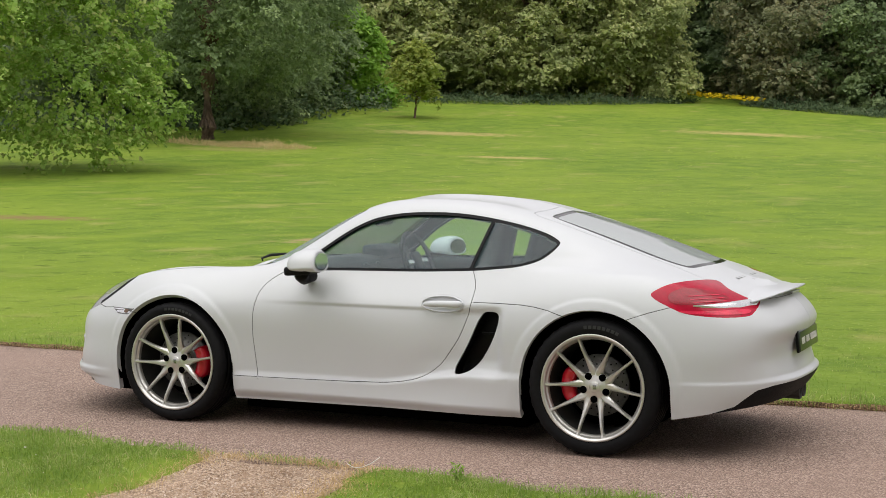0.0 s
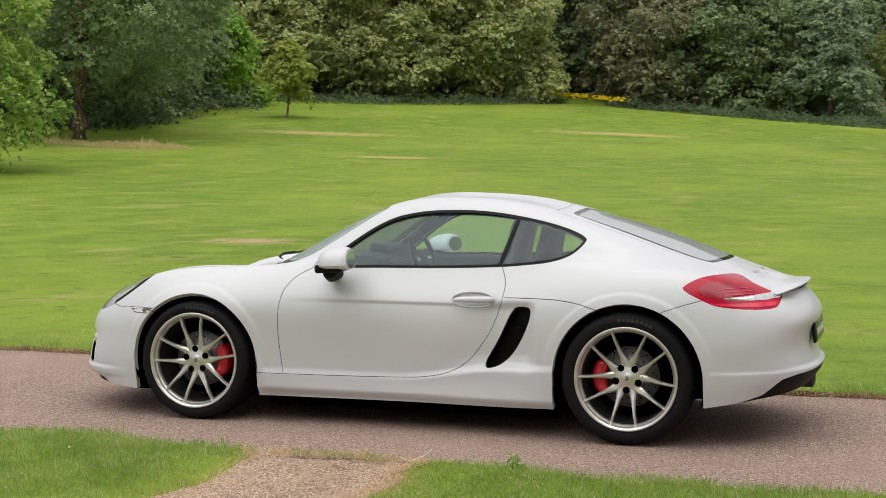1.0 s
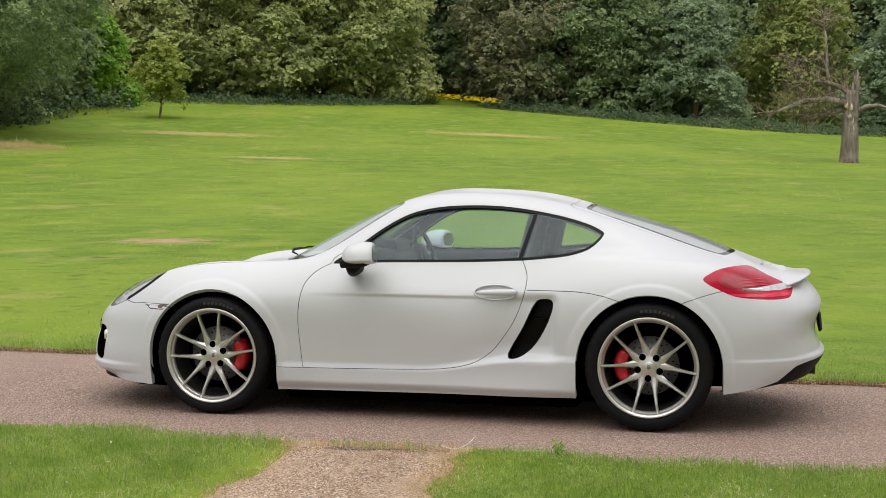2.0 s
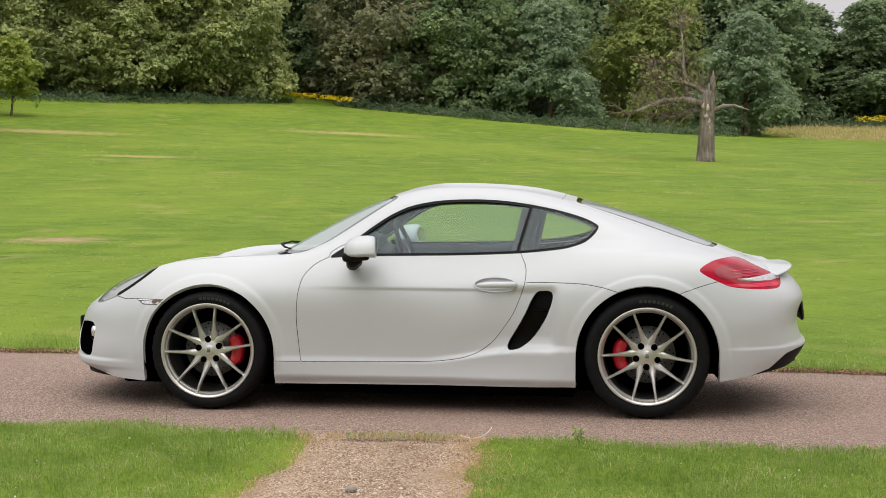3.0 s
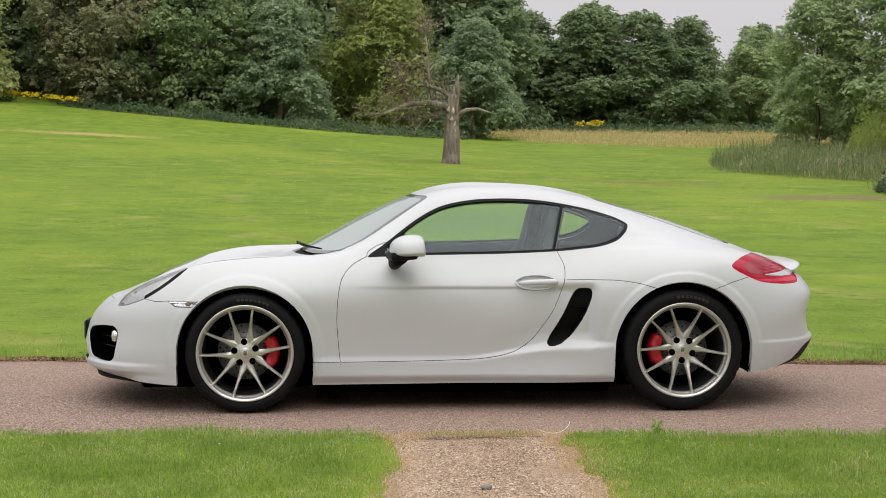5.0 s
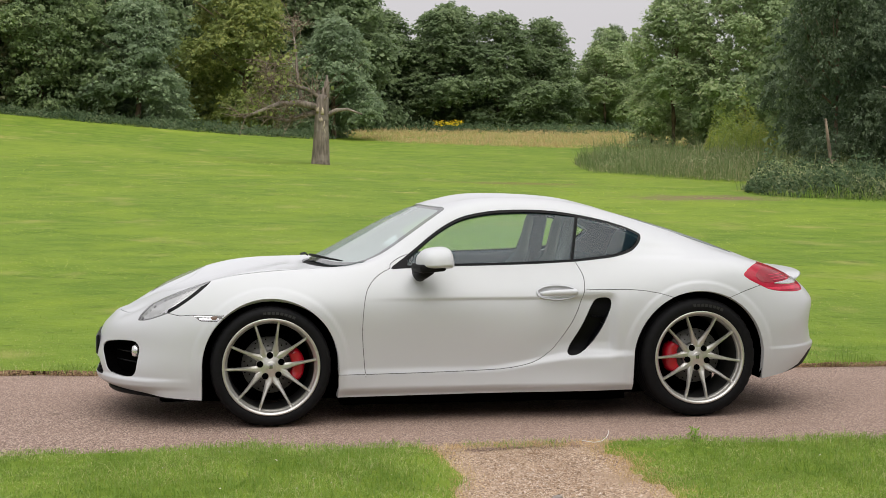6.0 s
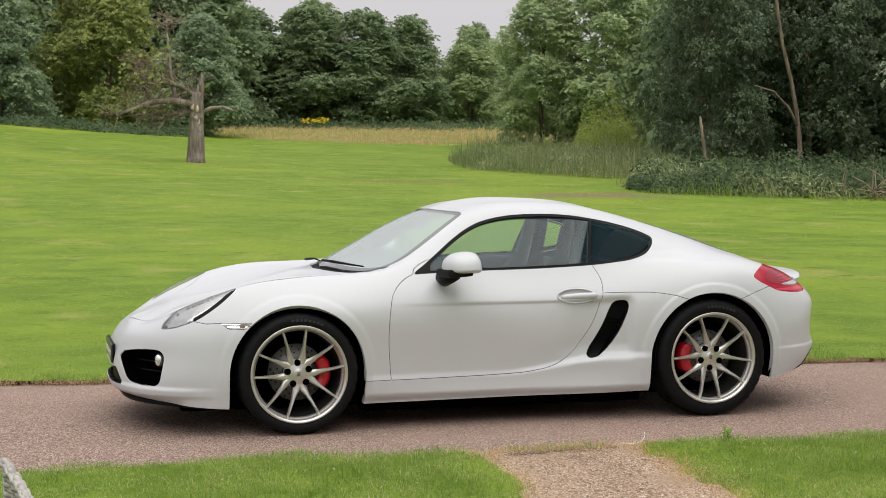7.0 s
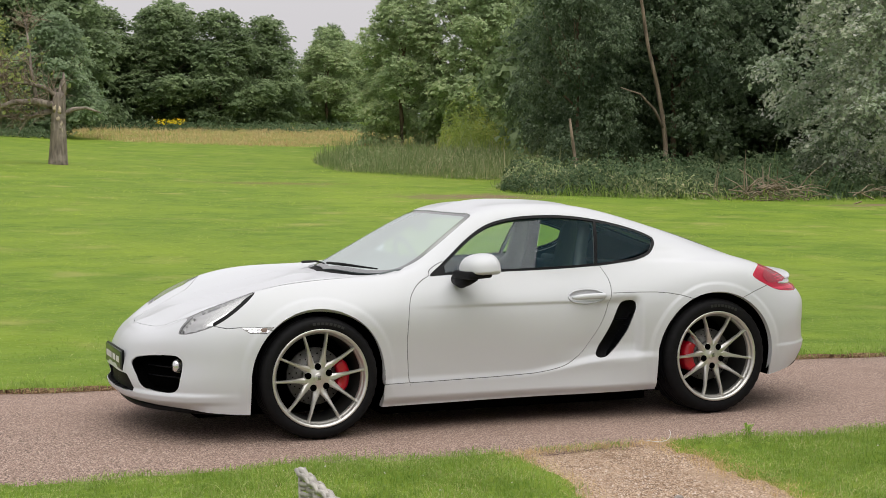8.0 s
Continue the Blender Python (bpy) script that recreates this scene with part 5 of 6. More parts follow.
# ---- wheels ----
def beam(bm, stations):
    """A ridged bar through stations of (point, across, depth, width): narrow outer face, wide back."""
    rings = []
    for p, a, depth, w in stations:
        p, a = Vector(p), Vector(a)
        out = Vector((0, -1, 0))
        rings.append([bm.verts.new(p + a * w * s + out * (-depth * d)) for s, d in ((-0.5, 1), (-0.5, 0.34), (-0.22, 0.0), (0.22, 0.0), (0.5, 0.34), (0.5, 1))])
    for r, s in zip(rings, rings[1:]):
        for k in range(6):
            bm.faces.new((r[k], r[(k + 1) % 6], s[(k + 1) % 6], s[k]))
    bm.faces.new(rings[0][::-1])
    bm.faces.new(rings[-1])
    return bm


def spoke(angle, deep):
    bm = bmesh.new()
    for sgn in (-1, 1):
        st = []
        for r, da, d, w in ((0.040, 8, deep + 0.001, 0.046), (0.070, 10.5, deep - 0.001, 0.043), (0.088, 12.9, deep * 0.90, 0.0385), (0.106, 15.4, deep * 0.77, 0.0315), (0.128, 17.4, deep * 0.63, 0.0245), (0.165, 19.2, deep * 0.40, 0.0185), (0.205, 20.2, deep * 0.20, 0.0155), (0.238, 20.7, 0.008, 0.0150), (0.256, 20.8, 0.003, 0.0205)):
            a = radians(angle + sgn * da)
            st.append(((r * math.cos(a), d, r * math.sin(a)), (-math.sin(a), 0, math.cos(a)), 0.026 + 0.010 * (0.25 - r), w))
        beam(bm, st)
    bmesh.ops.recalc_face_normals(bm, faces=bm.faces[:])
    bmesh.ops.bevel(bm, geom=[e for e in bm.edges if e.calc_face_angle(0) > 0.5], offset=0.0016, segments=2, affect="EDGES")
    return bm


def wheel(x, y, z, tyre_r, wide, arms, deep, caliper_at, turn):
    m = pose(x, y, z, 0, 0, turn)

    def put(name, bm, material, parent, label="", smooth=True):
        bm.transform(m)
        bm.normal_update()
        return part(name, bm, material, parent, label, smooth)
    rim = put("wheel", lathe(bmesh.new(), [(0.262, 0.010), (0.2705, 0.002), (0.2715, -0.004), (0.268, -0.008), (0.262, -0.007), (0.2535, 0.000), (0.2505, 0.010), (0.2500, 0.017), (0.2440, 0.021), (0.2405, 0.030), (0.2395, 0.045)], 96),
              RIM, car, "silver alloy wheel with five forked spokes")
    put("barrel", lathe(bmesh.new(), [(0.2395, 0.045), (0.236, 0.09), (0.232, wide)], 64), DARKMETAL, rim)
    h = tyre_r - 0.262
    prof = [(0.262, 0.012), (0.266, 0.003), (0.262 + h * 0.25, -0.006), (0.262 + h * 0.5, -0.009), (0.262 + h * 0.75, -0.003), (0.262 + h * 0.90, 0.009), (tyre_r - 0.004, 0.021), (tyre_r, 0.034)]
    grooves = [0.055, 0.095, 0.135, 0.175]
    for q in grooves:
        prof += [(tyre_r, q - 0.005), (tyre_r - 0.007, q - 0.004), (tyre_r - 0.007, q + 0.004), (tyre_r, q + 0.005)]
    prof += [(tyre_r, wide - 0.03), (tyre_r - 0.012, wide - 0.005), (0.30, wide + 0.01), (0.262, wide)]
    bm = lathe(bmesh.new(), prof, 112)
    # cross grooves in both shoulders of the tread
    for n, v in enumerate(bm.verts):
        r = math.hypot(v.co.x, v.co.z)
        if n % 112 % 3 == 0 and r > tyre_r - 0.015 and (v.co.y < 0.05 or v.co.y > wide - 0.04):
            v.co.x, v.co.z = v.co.x * (1 - 0.004 / r), v.co.z * (1 - 0.004 / r)
    put("tyre", bm, RUBBER, rim, "black low-profile tyre")
    for i, (a0, a1) in enumerate(((96, 99.5), (91.5, 95), (87, 90.5), (82.5, 86), (78, 81.5), (73.5, 77), (69, 72.5), (64.5, 68))):
        bm = bmesh.new()
        rr = [(0.262 + h * 0.42, -0.0098), (0.262 + h * 0.62, -0.0088)]
        rows = [[bm.verts.new((r * math.cos(radians(a)), yy, r * math.sin(radians(a)))) for a in np.linspace(a0 - 0.6, a1 - 0.9, 4)] for r, yy in rr]
        for k in range(3):
            bm.faces.new((rows[0][k], rows[0][k + 1], rows[1][k + 1], rows[1][k]))
        put("sidewall_bar", bm, SIDEWALL, rim, "grey lettering bar on the tyre")
    for k in range(5):
        put("spoke", spoke(arms + 72 * k, deep), RIM, rim, "", False)
    put("hub", lathe(bmesh.new(), [(0.0, deep - 0.003), (0.03, deep - 0.003), (0.034, deep - 0.001), (0.066, deep), (0.078, deep + 0.004), (0.083, deep + 0.014), (0.080, deep + 0.04)], 48), RIM, rim)
    put("centre_cap", lathe(bmesh.new(), [(0.0, deep - 0.0065), (0.024, deep - 0.006), (0.0285, deep - 0.0035), (0.0295, deep)], 36), RIM, rim)
    put("cap_crest", box(bmesh.new(), (0.018, 0.002, 0.024), (0, deep - 0.0068, 0), 0.0008), BADGE, rim, "small crest on the cap")
    for k in range(5):
        a = radians(arms + 36 + 72 * k)
        bm = lathe(bmesh.new(), [(0.0185, 0.004), (0.0182, -0.0035), (0.0160, -0.0040), (0.0150, -0.0020), (0.0105, -0.0020), (0.0098, -0.0058), (0.0, -0.0062)], 18)
        bmesh.ops.translate(bm, vec=(0.062 * math.cos(a), deep + 0.001, 0.062 * math.sin(a)), verts=bm.verts[:])
        # nut and recess share the near-black that paints in their shade
        put("lug_nut", bm, VOID, rim, "lug nut in its recess, shade put into the black colour")
    put("brake_disc", lathe(bmesh.new(), [(0.070, 0.095), (0.080, 0.107), (0.084, 0.112), (0.158, 0.112), (0.158, 0.138), (0.09, 0.138)], 64), DISC, rim, "drilled steel brake disc")
    # flat near-black circles give the drilled holes their depth of shade
    bm = bmesh.new()
    for ring, (r, cnt, off) in enumerate(((0.108, 15, 0), (0.126, 15, 12), (0.146, 15, 4))):
        for k in range(cnt):
            a = radians(360 / cnt * k + off)
            bmesh.ops.create_circle(bm, cap_ends=True, segments=8, radius=0.0045, matrix=pose(r * math.cos(a), 0.1115, r * math.sin(a), 90))
    tagged(put("disc_holes", bm, VOID, rim, "drilled holes", False), kind="stuff")
    bm = bmesh.new()
    rows = []
    for a in np.linspace(-31, 31, 15):
        e = 1 - 0.20 * (abs(a) / 31) ** 4
        t = radians(caliper_at + a)
        lobe = 0.006 * math.cos(radians(a * 12))
        rows.append([bm.verts.new((r * math.cos(t), yy, r * math.sin(t))) for r, yy in ((0.118, 0.125), (0.116, 0.074), (0.126, 0.060 - lobe * 0.5), (0.158, 0.058 - lobe * 0.5), (0.180 * e ** 0.3, 0.068), (0.190 * e ** 0.4, 0.085), (0.190 * e ** 0.4, 0.13))])
    for p, q in zip(rows, rows[1:]):
        for k in range(6):
            bm.faces.new((p[k], q[k], q[k + 1], p[k + 1]))
    bm.faces.new(rows[0])
    bm.faces.new(rows[-1][::-1])
    bmesh.ops.recalc_face_normals(bm, faces=bm.faces[:])
    put("brake_caliper", bm, CALIPER, rim, "red brake caliper")


SIDEWALL = plain("tyre_lettering", (0.014, 0.014, 0.015), 0.5, 0, 0, 0.1, 40)
wheel(-WHEELBASE, -0.876, 0.3345, 0.3345, 0.235, 59.5, 0.034, 0, 0)
wheel(WHEELBASE, -0.886, 0.3455, 0.3455, 0.265, 87.0, 0.044, 180, 0)
wheel(-WHEELBASE, 0.876, 0.3345, 0.3345, 0.235, 20.0, 0.034, 180, 180)
wheel(WHEELBASE, 0.886, 0.3455, 0.3455, 0.265, 50.0, 0.044, 0, 180)


# ---- cabin ----
def dash():
    bm = bmesh.new()
    prof = [(-0.86, 0.86), (-0.70, 0.905), (-0.52, 0.912), (-0.42, 0.895), (-0.39, 0.84), (-0.42, 0.70), (-0.48, 0.55), (-0.85, 0.5)]
    for y0, y1 in ((-0.66, 0.66),):
        a = [bm.verts.new((x, y0, z)) for x, z in prof]
        b = [bm.verts.new((x, y1, z)) for x, z in prof]
        for i in range(len(a)):
            bm.faces.new((a[i - 1], a[i], b[i], b[i - 1]))
        bm.faces.new(a[::-1])
        bm.faces.new(b)
    bmesh.ops.bevel(bm, geom=bm.edges[:], offset=0.015, segments=2, affect="EDGES")
    bmesh.ops.recalc_face_normals(bm, faces=bm.faces[:])
    return bm


board = plug(dash(), "dashboard", DASH, None, "grey-green dashboard")
plug(box(bmesh.new(), (0.16, 0.36, 0.07), (-0.50, 0.36, 0.925), 0.03, (0, 8, 0), 4), "instrument_hood", DASH, board)
for y in (-0.60, -0.10, 0.06, 0.60):
    plug(lathe_at([(0.0, 0.01), (0.034, 0.004), (0.040, -0.002), (0.044, 0.0), (0.046, 0.02)], (-0.405, y, 0.845), -90, (1, 1, 0.8), 20), "air_vent", CHROME, board, "silver-ringed air vent")


def seat(y):
    bm = bmesh.new()
    outline = [(0.0, 0.20), (0.20, 0.235), (0.42, 0.245), (0.58, 0.225), (0.68, 0.150), (0.76, 0.135), (0.88, 0.125), (0.925, 0.085)]
    front, back = [], []
    for s, hw in outline:
        xx = 0.34 + 0.30 * s * 0.72
        z = 0.28 + s * 0.94
        row_f, row_b = [], []
        for k in np.linspace(-1, 1, 9):
            wing = 0.060 * k * k * (1 if s < 0.62 else 0.3)
            row_f.append(bm.verts.new((xx - wing, y + k * hw, z)))
            row_b.append(bm.verts.new((xx + 0.11 - 0.03 * k * k - 0.02 * s, y + k * hw * 0.96, z)))
        front.append(row_f)
        back.append(row_b)
    for rows, rev in ((front, False), (back, True)):
        for a, b in zip(rows, rows[1:]):
            for k in range(8):
                q = (a[k], a[k + 1], b[k + 1], b[k])
                bm.faces.new(q[::-1] if rev else q)
    for i in range(len(front) - 1):
        bm.faces.new((front[i][0], front[i + 1][0], back[i + 1][0], back[i][0]))
        bm.faces.new((front[i][8], back[i][8], back[i + 1][8], front[i + 1][8]))
    for k in range(8):
        bm.faces.new((front[-1][k], front[-1][k + 1], back[-1][k + 1], back[-1][k]))
    bmesh.ops.recalc_face_normals(bm, faces=bm.faces[:])
    return bm


for y in (-0.36, 0.36):
    s = plug(seat(y), "seat", LEATHER, None, "black leather sports seat")
    plug(box(bmesh.new(), (0.50, 0.46, 0.16), (0.09, y, 0.40), 0.05, (0, -8, 0), 3), "seat_cushion", LEATHER, s)
bm = bmesh.new()
bmesh.ops.create_circle(bm, segments=40, radius=0.182)
ring = [v.co.copy() for v in bm.verts]
bm.free()
hoop = plug(tube(bmesh.new(), ring + ring[:2], [0.0155] * 42, 8, False), "steering_wheel", LEATHER, None, "black three-spoke steering wheel")
hoop.matrix_basis = pose(-0.275, 0.36, 0.868, 0, 68, 0)
plug(box(bmesh.new(), (0.13, 0.11, 0.035), (0, 0, -0.01), 0.02), "wheel_boss", LEATHER, hoop)
for a in (90, 270, 0):
    plug(box(bmesh.new(), (0.13, 0.028, 0.012), (0.115 * math.cos(radians(a)), 0.115 * math.sin(radians(a)), -0.005), 0.004, (0, 0, a)), "wheel_spoke", CHROME, hoop, "silver spoke")
plug(box(bmesh.new(), (1.5, 1.34, 0.03), (0.0, 0, 0.30), 0.01), "cabin_floor", LINING)
plug(box(bmesh.new(), (0.05, 1.28, 0.56), (0.74, 0, 0.60), 0.02, (0, -8, 0)), "rear_bulkhead", LINING)
plug(box(bmesh.new(), (0.85, 1.10, 0.05), (1.16, 0, 0.84), 0.02, (0, 6, 0)), "engine_cover", LINING)
plug(box(bmesh.new(), (0.75, 0.20, 0.30), (-0.05, 0, 0.42), 0.05, (0, 0, 0), 3), "centre_console", DASH)
plug(box(bmesh.new(), (0.03, 0.22, 0.06), (-0.33, 0, 1.125), 0.02, (0, 20, 0), 3), "inner_mirror", TRIM)
sides(lambda: box(bmesh.new(), (1.10, 0.05, 0.10), (-0.02, -0.665, 0.83), 0.03, (0, -1, 0), 3), "door_card", LINING, (near_door, far_door))
skin.free()


# ---- grass and other plants ----
def blades(name, x, y, z, tall, wide, material, label, category, lean=0.35, seed=1):
    """Many separate bent blades at the given places."""
    rng = np.random.default_rng(seed)
    n = len(x)
    h = tall * rng.lognormal(0, 0.28, n)
    a = rng.uniform(0, 2 * np.pi, n)
    b = rng.uniform(0, 2 * np.pi, n)
    k = np.abs(rng.normal(0, lean, n))
    side = np.stack([np.cos(a), np.sin(a), 0 * a], -1) * (wide * rng.uniform(0.6, 1.3, n))[:, None] / 2
    root = np.stack([x, y, z - 0.005], -1)
    bend = np.stack([np.cos(b) * k, np.sin(b) * k, np.zeros(n)], -1) * h[:, None]
    up = np.stack([0 * h, 0 * h, h], -1)
    mid = root + up * 0.6 + bend * 0.35
    tip = root + up * (1 - 0.3 * np.minimum(k, 1))[:, None] + bend
    v = np.stack([root - side, mid + side, tip, mid - side * 0.6], 1).reshape(-1, 3)
    f = np.arange(n)[:, None] * 4 + np.arange(4)
    return tagged(soup(name, v, f, material), label, category, kind="stuff")


def scatter(seed, count, x0, x1, y0, y1, keep):
    rng = np.random.default_rng(seed)
    x, y = rng.uniform(x0, x1, count), rng.uniform(y0, y1, count)
    m = keep(x, y, rng.random(count))
    return x[m], y[m]


def off_path(x, y, r):
    lo, hi = path_sides(y)
    d = np.minimum(x - lo, hi - x)
    edge = np.minimum(near_edge(x) - y, 1)
    thin = np.clip((edge + 0.02 + 0.05 * np.sin(9 * x)) / 0.10, 0, 1)
    worn = np.clip((y + 1.86) / 0.10, 0, 1) * 0.25
    return (edge > -0.03) & ((d < 0.02 * np.sin(23 * y)) & (r < thin * np.clip((0.09 + 0.05 * np.sin(31 * y + 17 * x) - d) / 0.26, 0.05, 1)) | (r < worn * thin * 0.5))


def tufts(x, y, seed):
    return 0.55 + 0.45 * np.sin(2.1 * x + seed) * np.sin(1.7 * y + 2 * seed) + 0.35 * np.sin(6.3 * x + 1.1) * np.sin(5.1 * y)


gx, gy = scatter(21, 150000, -4.8, 4.8, -3.6, -1.5, off_path)
blades("near_grass", gx, gy, lawn_height(gx, gy), 0.034 * (0.65 + 0.6 * tufts(gx, gy, 1)), 0.0046, BLADE, "lush green grass along the drive", "grass", 1.15, 3)
gx, gy = scatter(22, 170000, -9.5, 9.5, 1.0, 11, lambda x, y, r: (y > far_edge(x) - 0.045) & (r < np.clip(1.25 - y / 5.5, 0, 1) ** 1.5))
blades("verge_grass", gx, gy, lawn_height(gx, gy), 0.040 * (0.8 + 0.3 * tufts(gx, gy, 2)) * np.where(gy < far_edge(gx) + 0.12 + 0.10 * np.sin(3 * gx), 2.1, 0.55), 0.0055, BLADE, "green grass beyond the drive", "grass", 1.4, 4)


gx, gy = scatter(29, 60000, -7.5, 7.5, 0.8, 2.2, lambda x, y, r: (np.abs(y - far_edge(x) - 0.02) < 0.07) & (r < 0.62 + 0.38 * np.sin(5 * x) * np.sin(13 * x)))
blades("edge_grass", gx, gy, np.maximum(lawn_height(gx, gy), 0.0), 0.062 * (0.7 + 0.5 * tufts(gx, 3 * gy, 5)), 0.006, BLADE, "long grass that hangs over the drive's edge", "grass", 0.8, 12)


def path_fringe(seed, count):
    rng = np.random.default_rng(seed)
    y = rng.uniform(-3.8, near_edge(0.0) - 0.02, count)
    lo, hi = path_sides(y)
    off = rng.normal(-0.01, 0.075, count)
    x = np.where(rng.random(count) < 0.5, lo + off, hi - off)
    head = rng.random(count) < 0.10
    y = np.where(head, near_edge(0.0) + rng.normal(-0.05, 0.04, count), y)
    x = np.where(head, rng.uniform(-0.4, 0.4, count), x)
    return x, y


gx, gy = path_fringe(25, 3800)
keep = np.sin(9 * gx + 1.7) + np.sin(7 * gy) > 0.1
blades("path_tufts", gx[keep], gy[keep], rise(gx[keep], gy[keep]), 0.036, 0.0045, BLADE, "green tufts creeping over the path's edges", "grass", 1.2, 11)
gx, gy = path_fringe(24, 9000)
blades("dry_fringe", gx, gy, rise(gx, gy), 0.030, 0.0035, DRY, "dry straw along the edges of the path", "grass", 1.3, 9)


def far_tufts(seed, count):
    """Coarser tufts in the sward further up the slope, sparser with distance."""
    rng = np.random.default_rng(seed)
    y = 5.0 * (58.0 / 5.0) ** rng.random(count)
    x = rng.uniform(-1, 1, count) * (5 + 0.62 * y) + 0.02 * y
    patch = np.sin(0.9 * x + 1.3 * np.sin(0.37 * y)) * np.sin(0.8 * y + np.sin(0.5 * x)) + 0.6 * np.sin(2.3 * x + 1) * np.sin(2.1 * y)
    keep = rng.random(count) < np.clip(0.35 + 0.55 * patch, 0.06, 1)
    return x[keep], y[keep]


TUFT = foliage("sward_tufts", [(0.34, 0.46, 0.075), (0.40, 0.52, 0.10), (0.52, 0.56, 0.17), (0.64, 0.60, 0.30)], 0.7, 0.7, 0.1)
gx, gy = far_tufts(27, 170000)
blades("lawn_tufts", gx, gy, lawn_height(gx, gy), 0.008 + 0.00035 * gy, 0.005 + 0.0008 * gy, TUFT, "uneven tufts of grass over the lawn", "grass", 2.4, 6)


gx, gy = scatter(28, 900, -4.6, 4.6, -3.6, -1.75, lambda x, y, r: off_path(x, y, 0.5 + 0 * r) & (r < 0.22 * np.clip(tufts(x, y, 3), 0, 1)))
clover_rng = np.random.default_rng(61)
v, f = leaf_mesh(clover_rng, np.stack([gx, gy, lawn_height(gx, gy) + clover_rng.uniform(0.018, 0.034, len(gx))], -1), np.tile([0, -0.4, 1.0], (len(gx), 1)), 0.009, SPRAY)
tagged(soup("clover_heads", v, f, foliage("white_clover", [(0.55, 0.54, 0.46), (0.66, 0.66, 0.60)], 0.8, 0.2, 0.1)), "small white clover heads in the grass", "flowers", kind="stuff")


def uneven(x, y, seed, cell):
    """A height factor that differs from plant to plant."""
    rng = np.random.default_rng(seed + 900)
    table = 0.6 + 0.75 * rng.random(4096) ** 1.5
    i, j = np.floor(x / cell + 0.3 * np.sin(2 * y)).astype(int), np.floor(y / cell).astype(int)
    return table[(i * 73 + j * 1291) % 4096]


def clump(name, seed, count, corners, tall, wide, material, label, category, lean=0.3, fringe=0.0):
    """Tall growth over an outline on the ground."""
    line = rounded(corners, 6)
    lo, hi = line.min(0), line.max(0)
    x, y = scatter(seed, count, lo[0], hi[0], lo[1], hi[1], lambda x, y, r: inside(line, np.stack([x, y], -1)) < -fringe * r)
    t = tall * (0.75 + 0.35 * np.sin(0.9 * x + seed) * np.sin(0.7 * y) + 0.2 * np.sin(2.9 * x) * np.sin(3.3 * y + 1))
    t = t * np.clip(-inside(line, np.stack([x, y], -1)) / 0.8 + 0.45, 0.45, 1)
    t = t * uneven(x, y, seed, 0.5)
    return blades(name, x, y, rise(x, y), np.maximum(t, 0.1 * tall), wide, material, label, category, lean, seed)


def thicket(name, seed, count, corners, tall, size, material, label, shape=SPRAY):
    """Leafy growth over an outline: sprays at all heights up to an uneven top."""
    line = rounded(corners, 6)
    lo, hi = line.min(0), line.max(0)
    x, y = scatter(seed, count, lo[0], hi[0], lo[1], hi[1], lambda x, y, r: inside(line, np.stack([x, y], -1)) < 0)
    d = -inside(line, np.stack([x, y], -1))
    rng = np.random.default_rng(seed)
    t = tall * (0.75 + 0.3 * np.sin(1.1 * x + seed) * np.sin(0.9 * y) + 0.18 * np.sin(3.1 * x) * np.sin(2.7 * y + 1)) * np.clip(d / 0.7 + 0.35, 0.35, 1)
    t = t * uneven(x, y, seed, 0.45)
    p = np.stack([x, y, rise(x, y) + t * rng.random(len(x)) ** 0.55], -1)
    v, f = leaf_mesh(rng, p, np.stack([0 * x, 0 * x - 0.6, 0 * x + 0.5], -1), size, shape)
    tagged(soup(name, v, f, material), label, "undergrowth", kind="stuff")


clump("dry_meadow", 31, 52000, [(13, 101), (18, 95), (24, 91), (30, 93), (44, 98), (60, 112), (60, 126), (34, 124), (18, 126), (12, 116)], 0.34, 0.045, DRY, "dry straw-coloured meadow grass", "meadow", 0.8)
thicket("meadow_edge", 32, 14000, [(12, 121), (20, 120), (32, 118), (46, 120), (60, 120), (60, 127), (34, 127), (14, 130)], 0.95, 0.24, NETTLE, "dark rank growth at the meadow's edge", LANCE)
clump("reeds", 33, 24000, [(16.6, 56.5), (17.4, 52.5), (19.8, 45.5), (24, 43.5), (29, 50), (30, 66), (25, 74), (19.8, 70)], 1.0, 0.035, REED, "tall grey-green reeds and rank grass", "reeds", 0.55)
thicket("rank_growth", 43, 24000, [(17.2, 56.5), (18.0, 52.5), (20.2, 46.2), (24, 44.2), (29, 50), (29, 64), (25, 71), (20.2, 68)], 0.88, 0.13, REED, "soft grey-green growth among the reeds", LANCE)
thicket("undergrowth", 35, 80000, [(16.4, 34.8), (18.3, 32.6), (21, 30.4), (25, 29.8), (33, 33), (36, 42), (27, 44.5), (20, 43), (17, 38.5)], 1.05, 0.085, NETTLE, "dark green nettles and brambles")
thicket("tall_weeds", 39, 9000, [(16.9, 35.0), (18.5, 32.0), (20.4, 30.4), (21.2, 31.4), (19.6, 34), (18.6, 39), (17.2, 39.5)], 0.95, 0.10, REED, "tall grey-green weeds before the wood", LANCE)
clump("weed_stalks", 44, 4200, [(16.8, 35.0), (18.4, 31.8), (21, 29.8), (25, 29.6), (29, 30.4), (25, 31.5), (21, 32.5), (18.5, 39), (17, 39.5)], 0.85, 0.022, REED, "thin grass stalks before the nettles", "weeds", 0.5)
clump("bank_grass", 45, 5000, [(16.0, 34.6), (18.0, 31.0), (21, 28.9), (26, 28.5), (30, 29.0), (30, 30), (25, 30.2), (21, 30.6), (18.4, 33), (17.2, 35.5)], 0.30, 0.03, BLADE, "long green grass along the bank", "grass", 0.7)
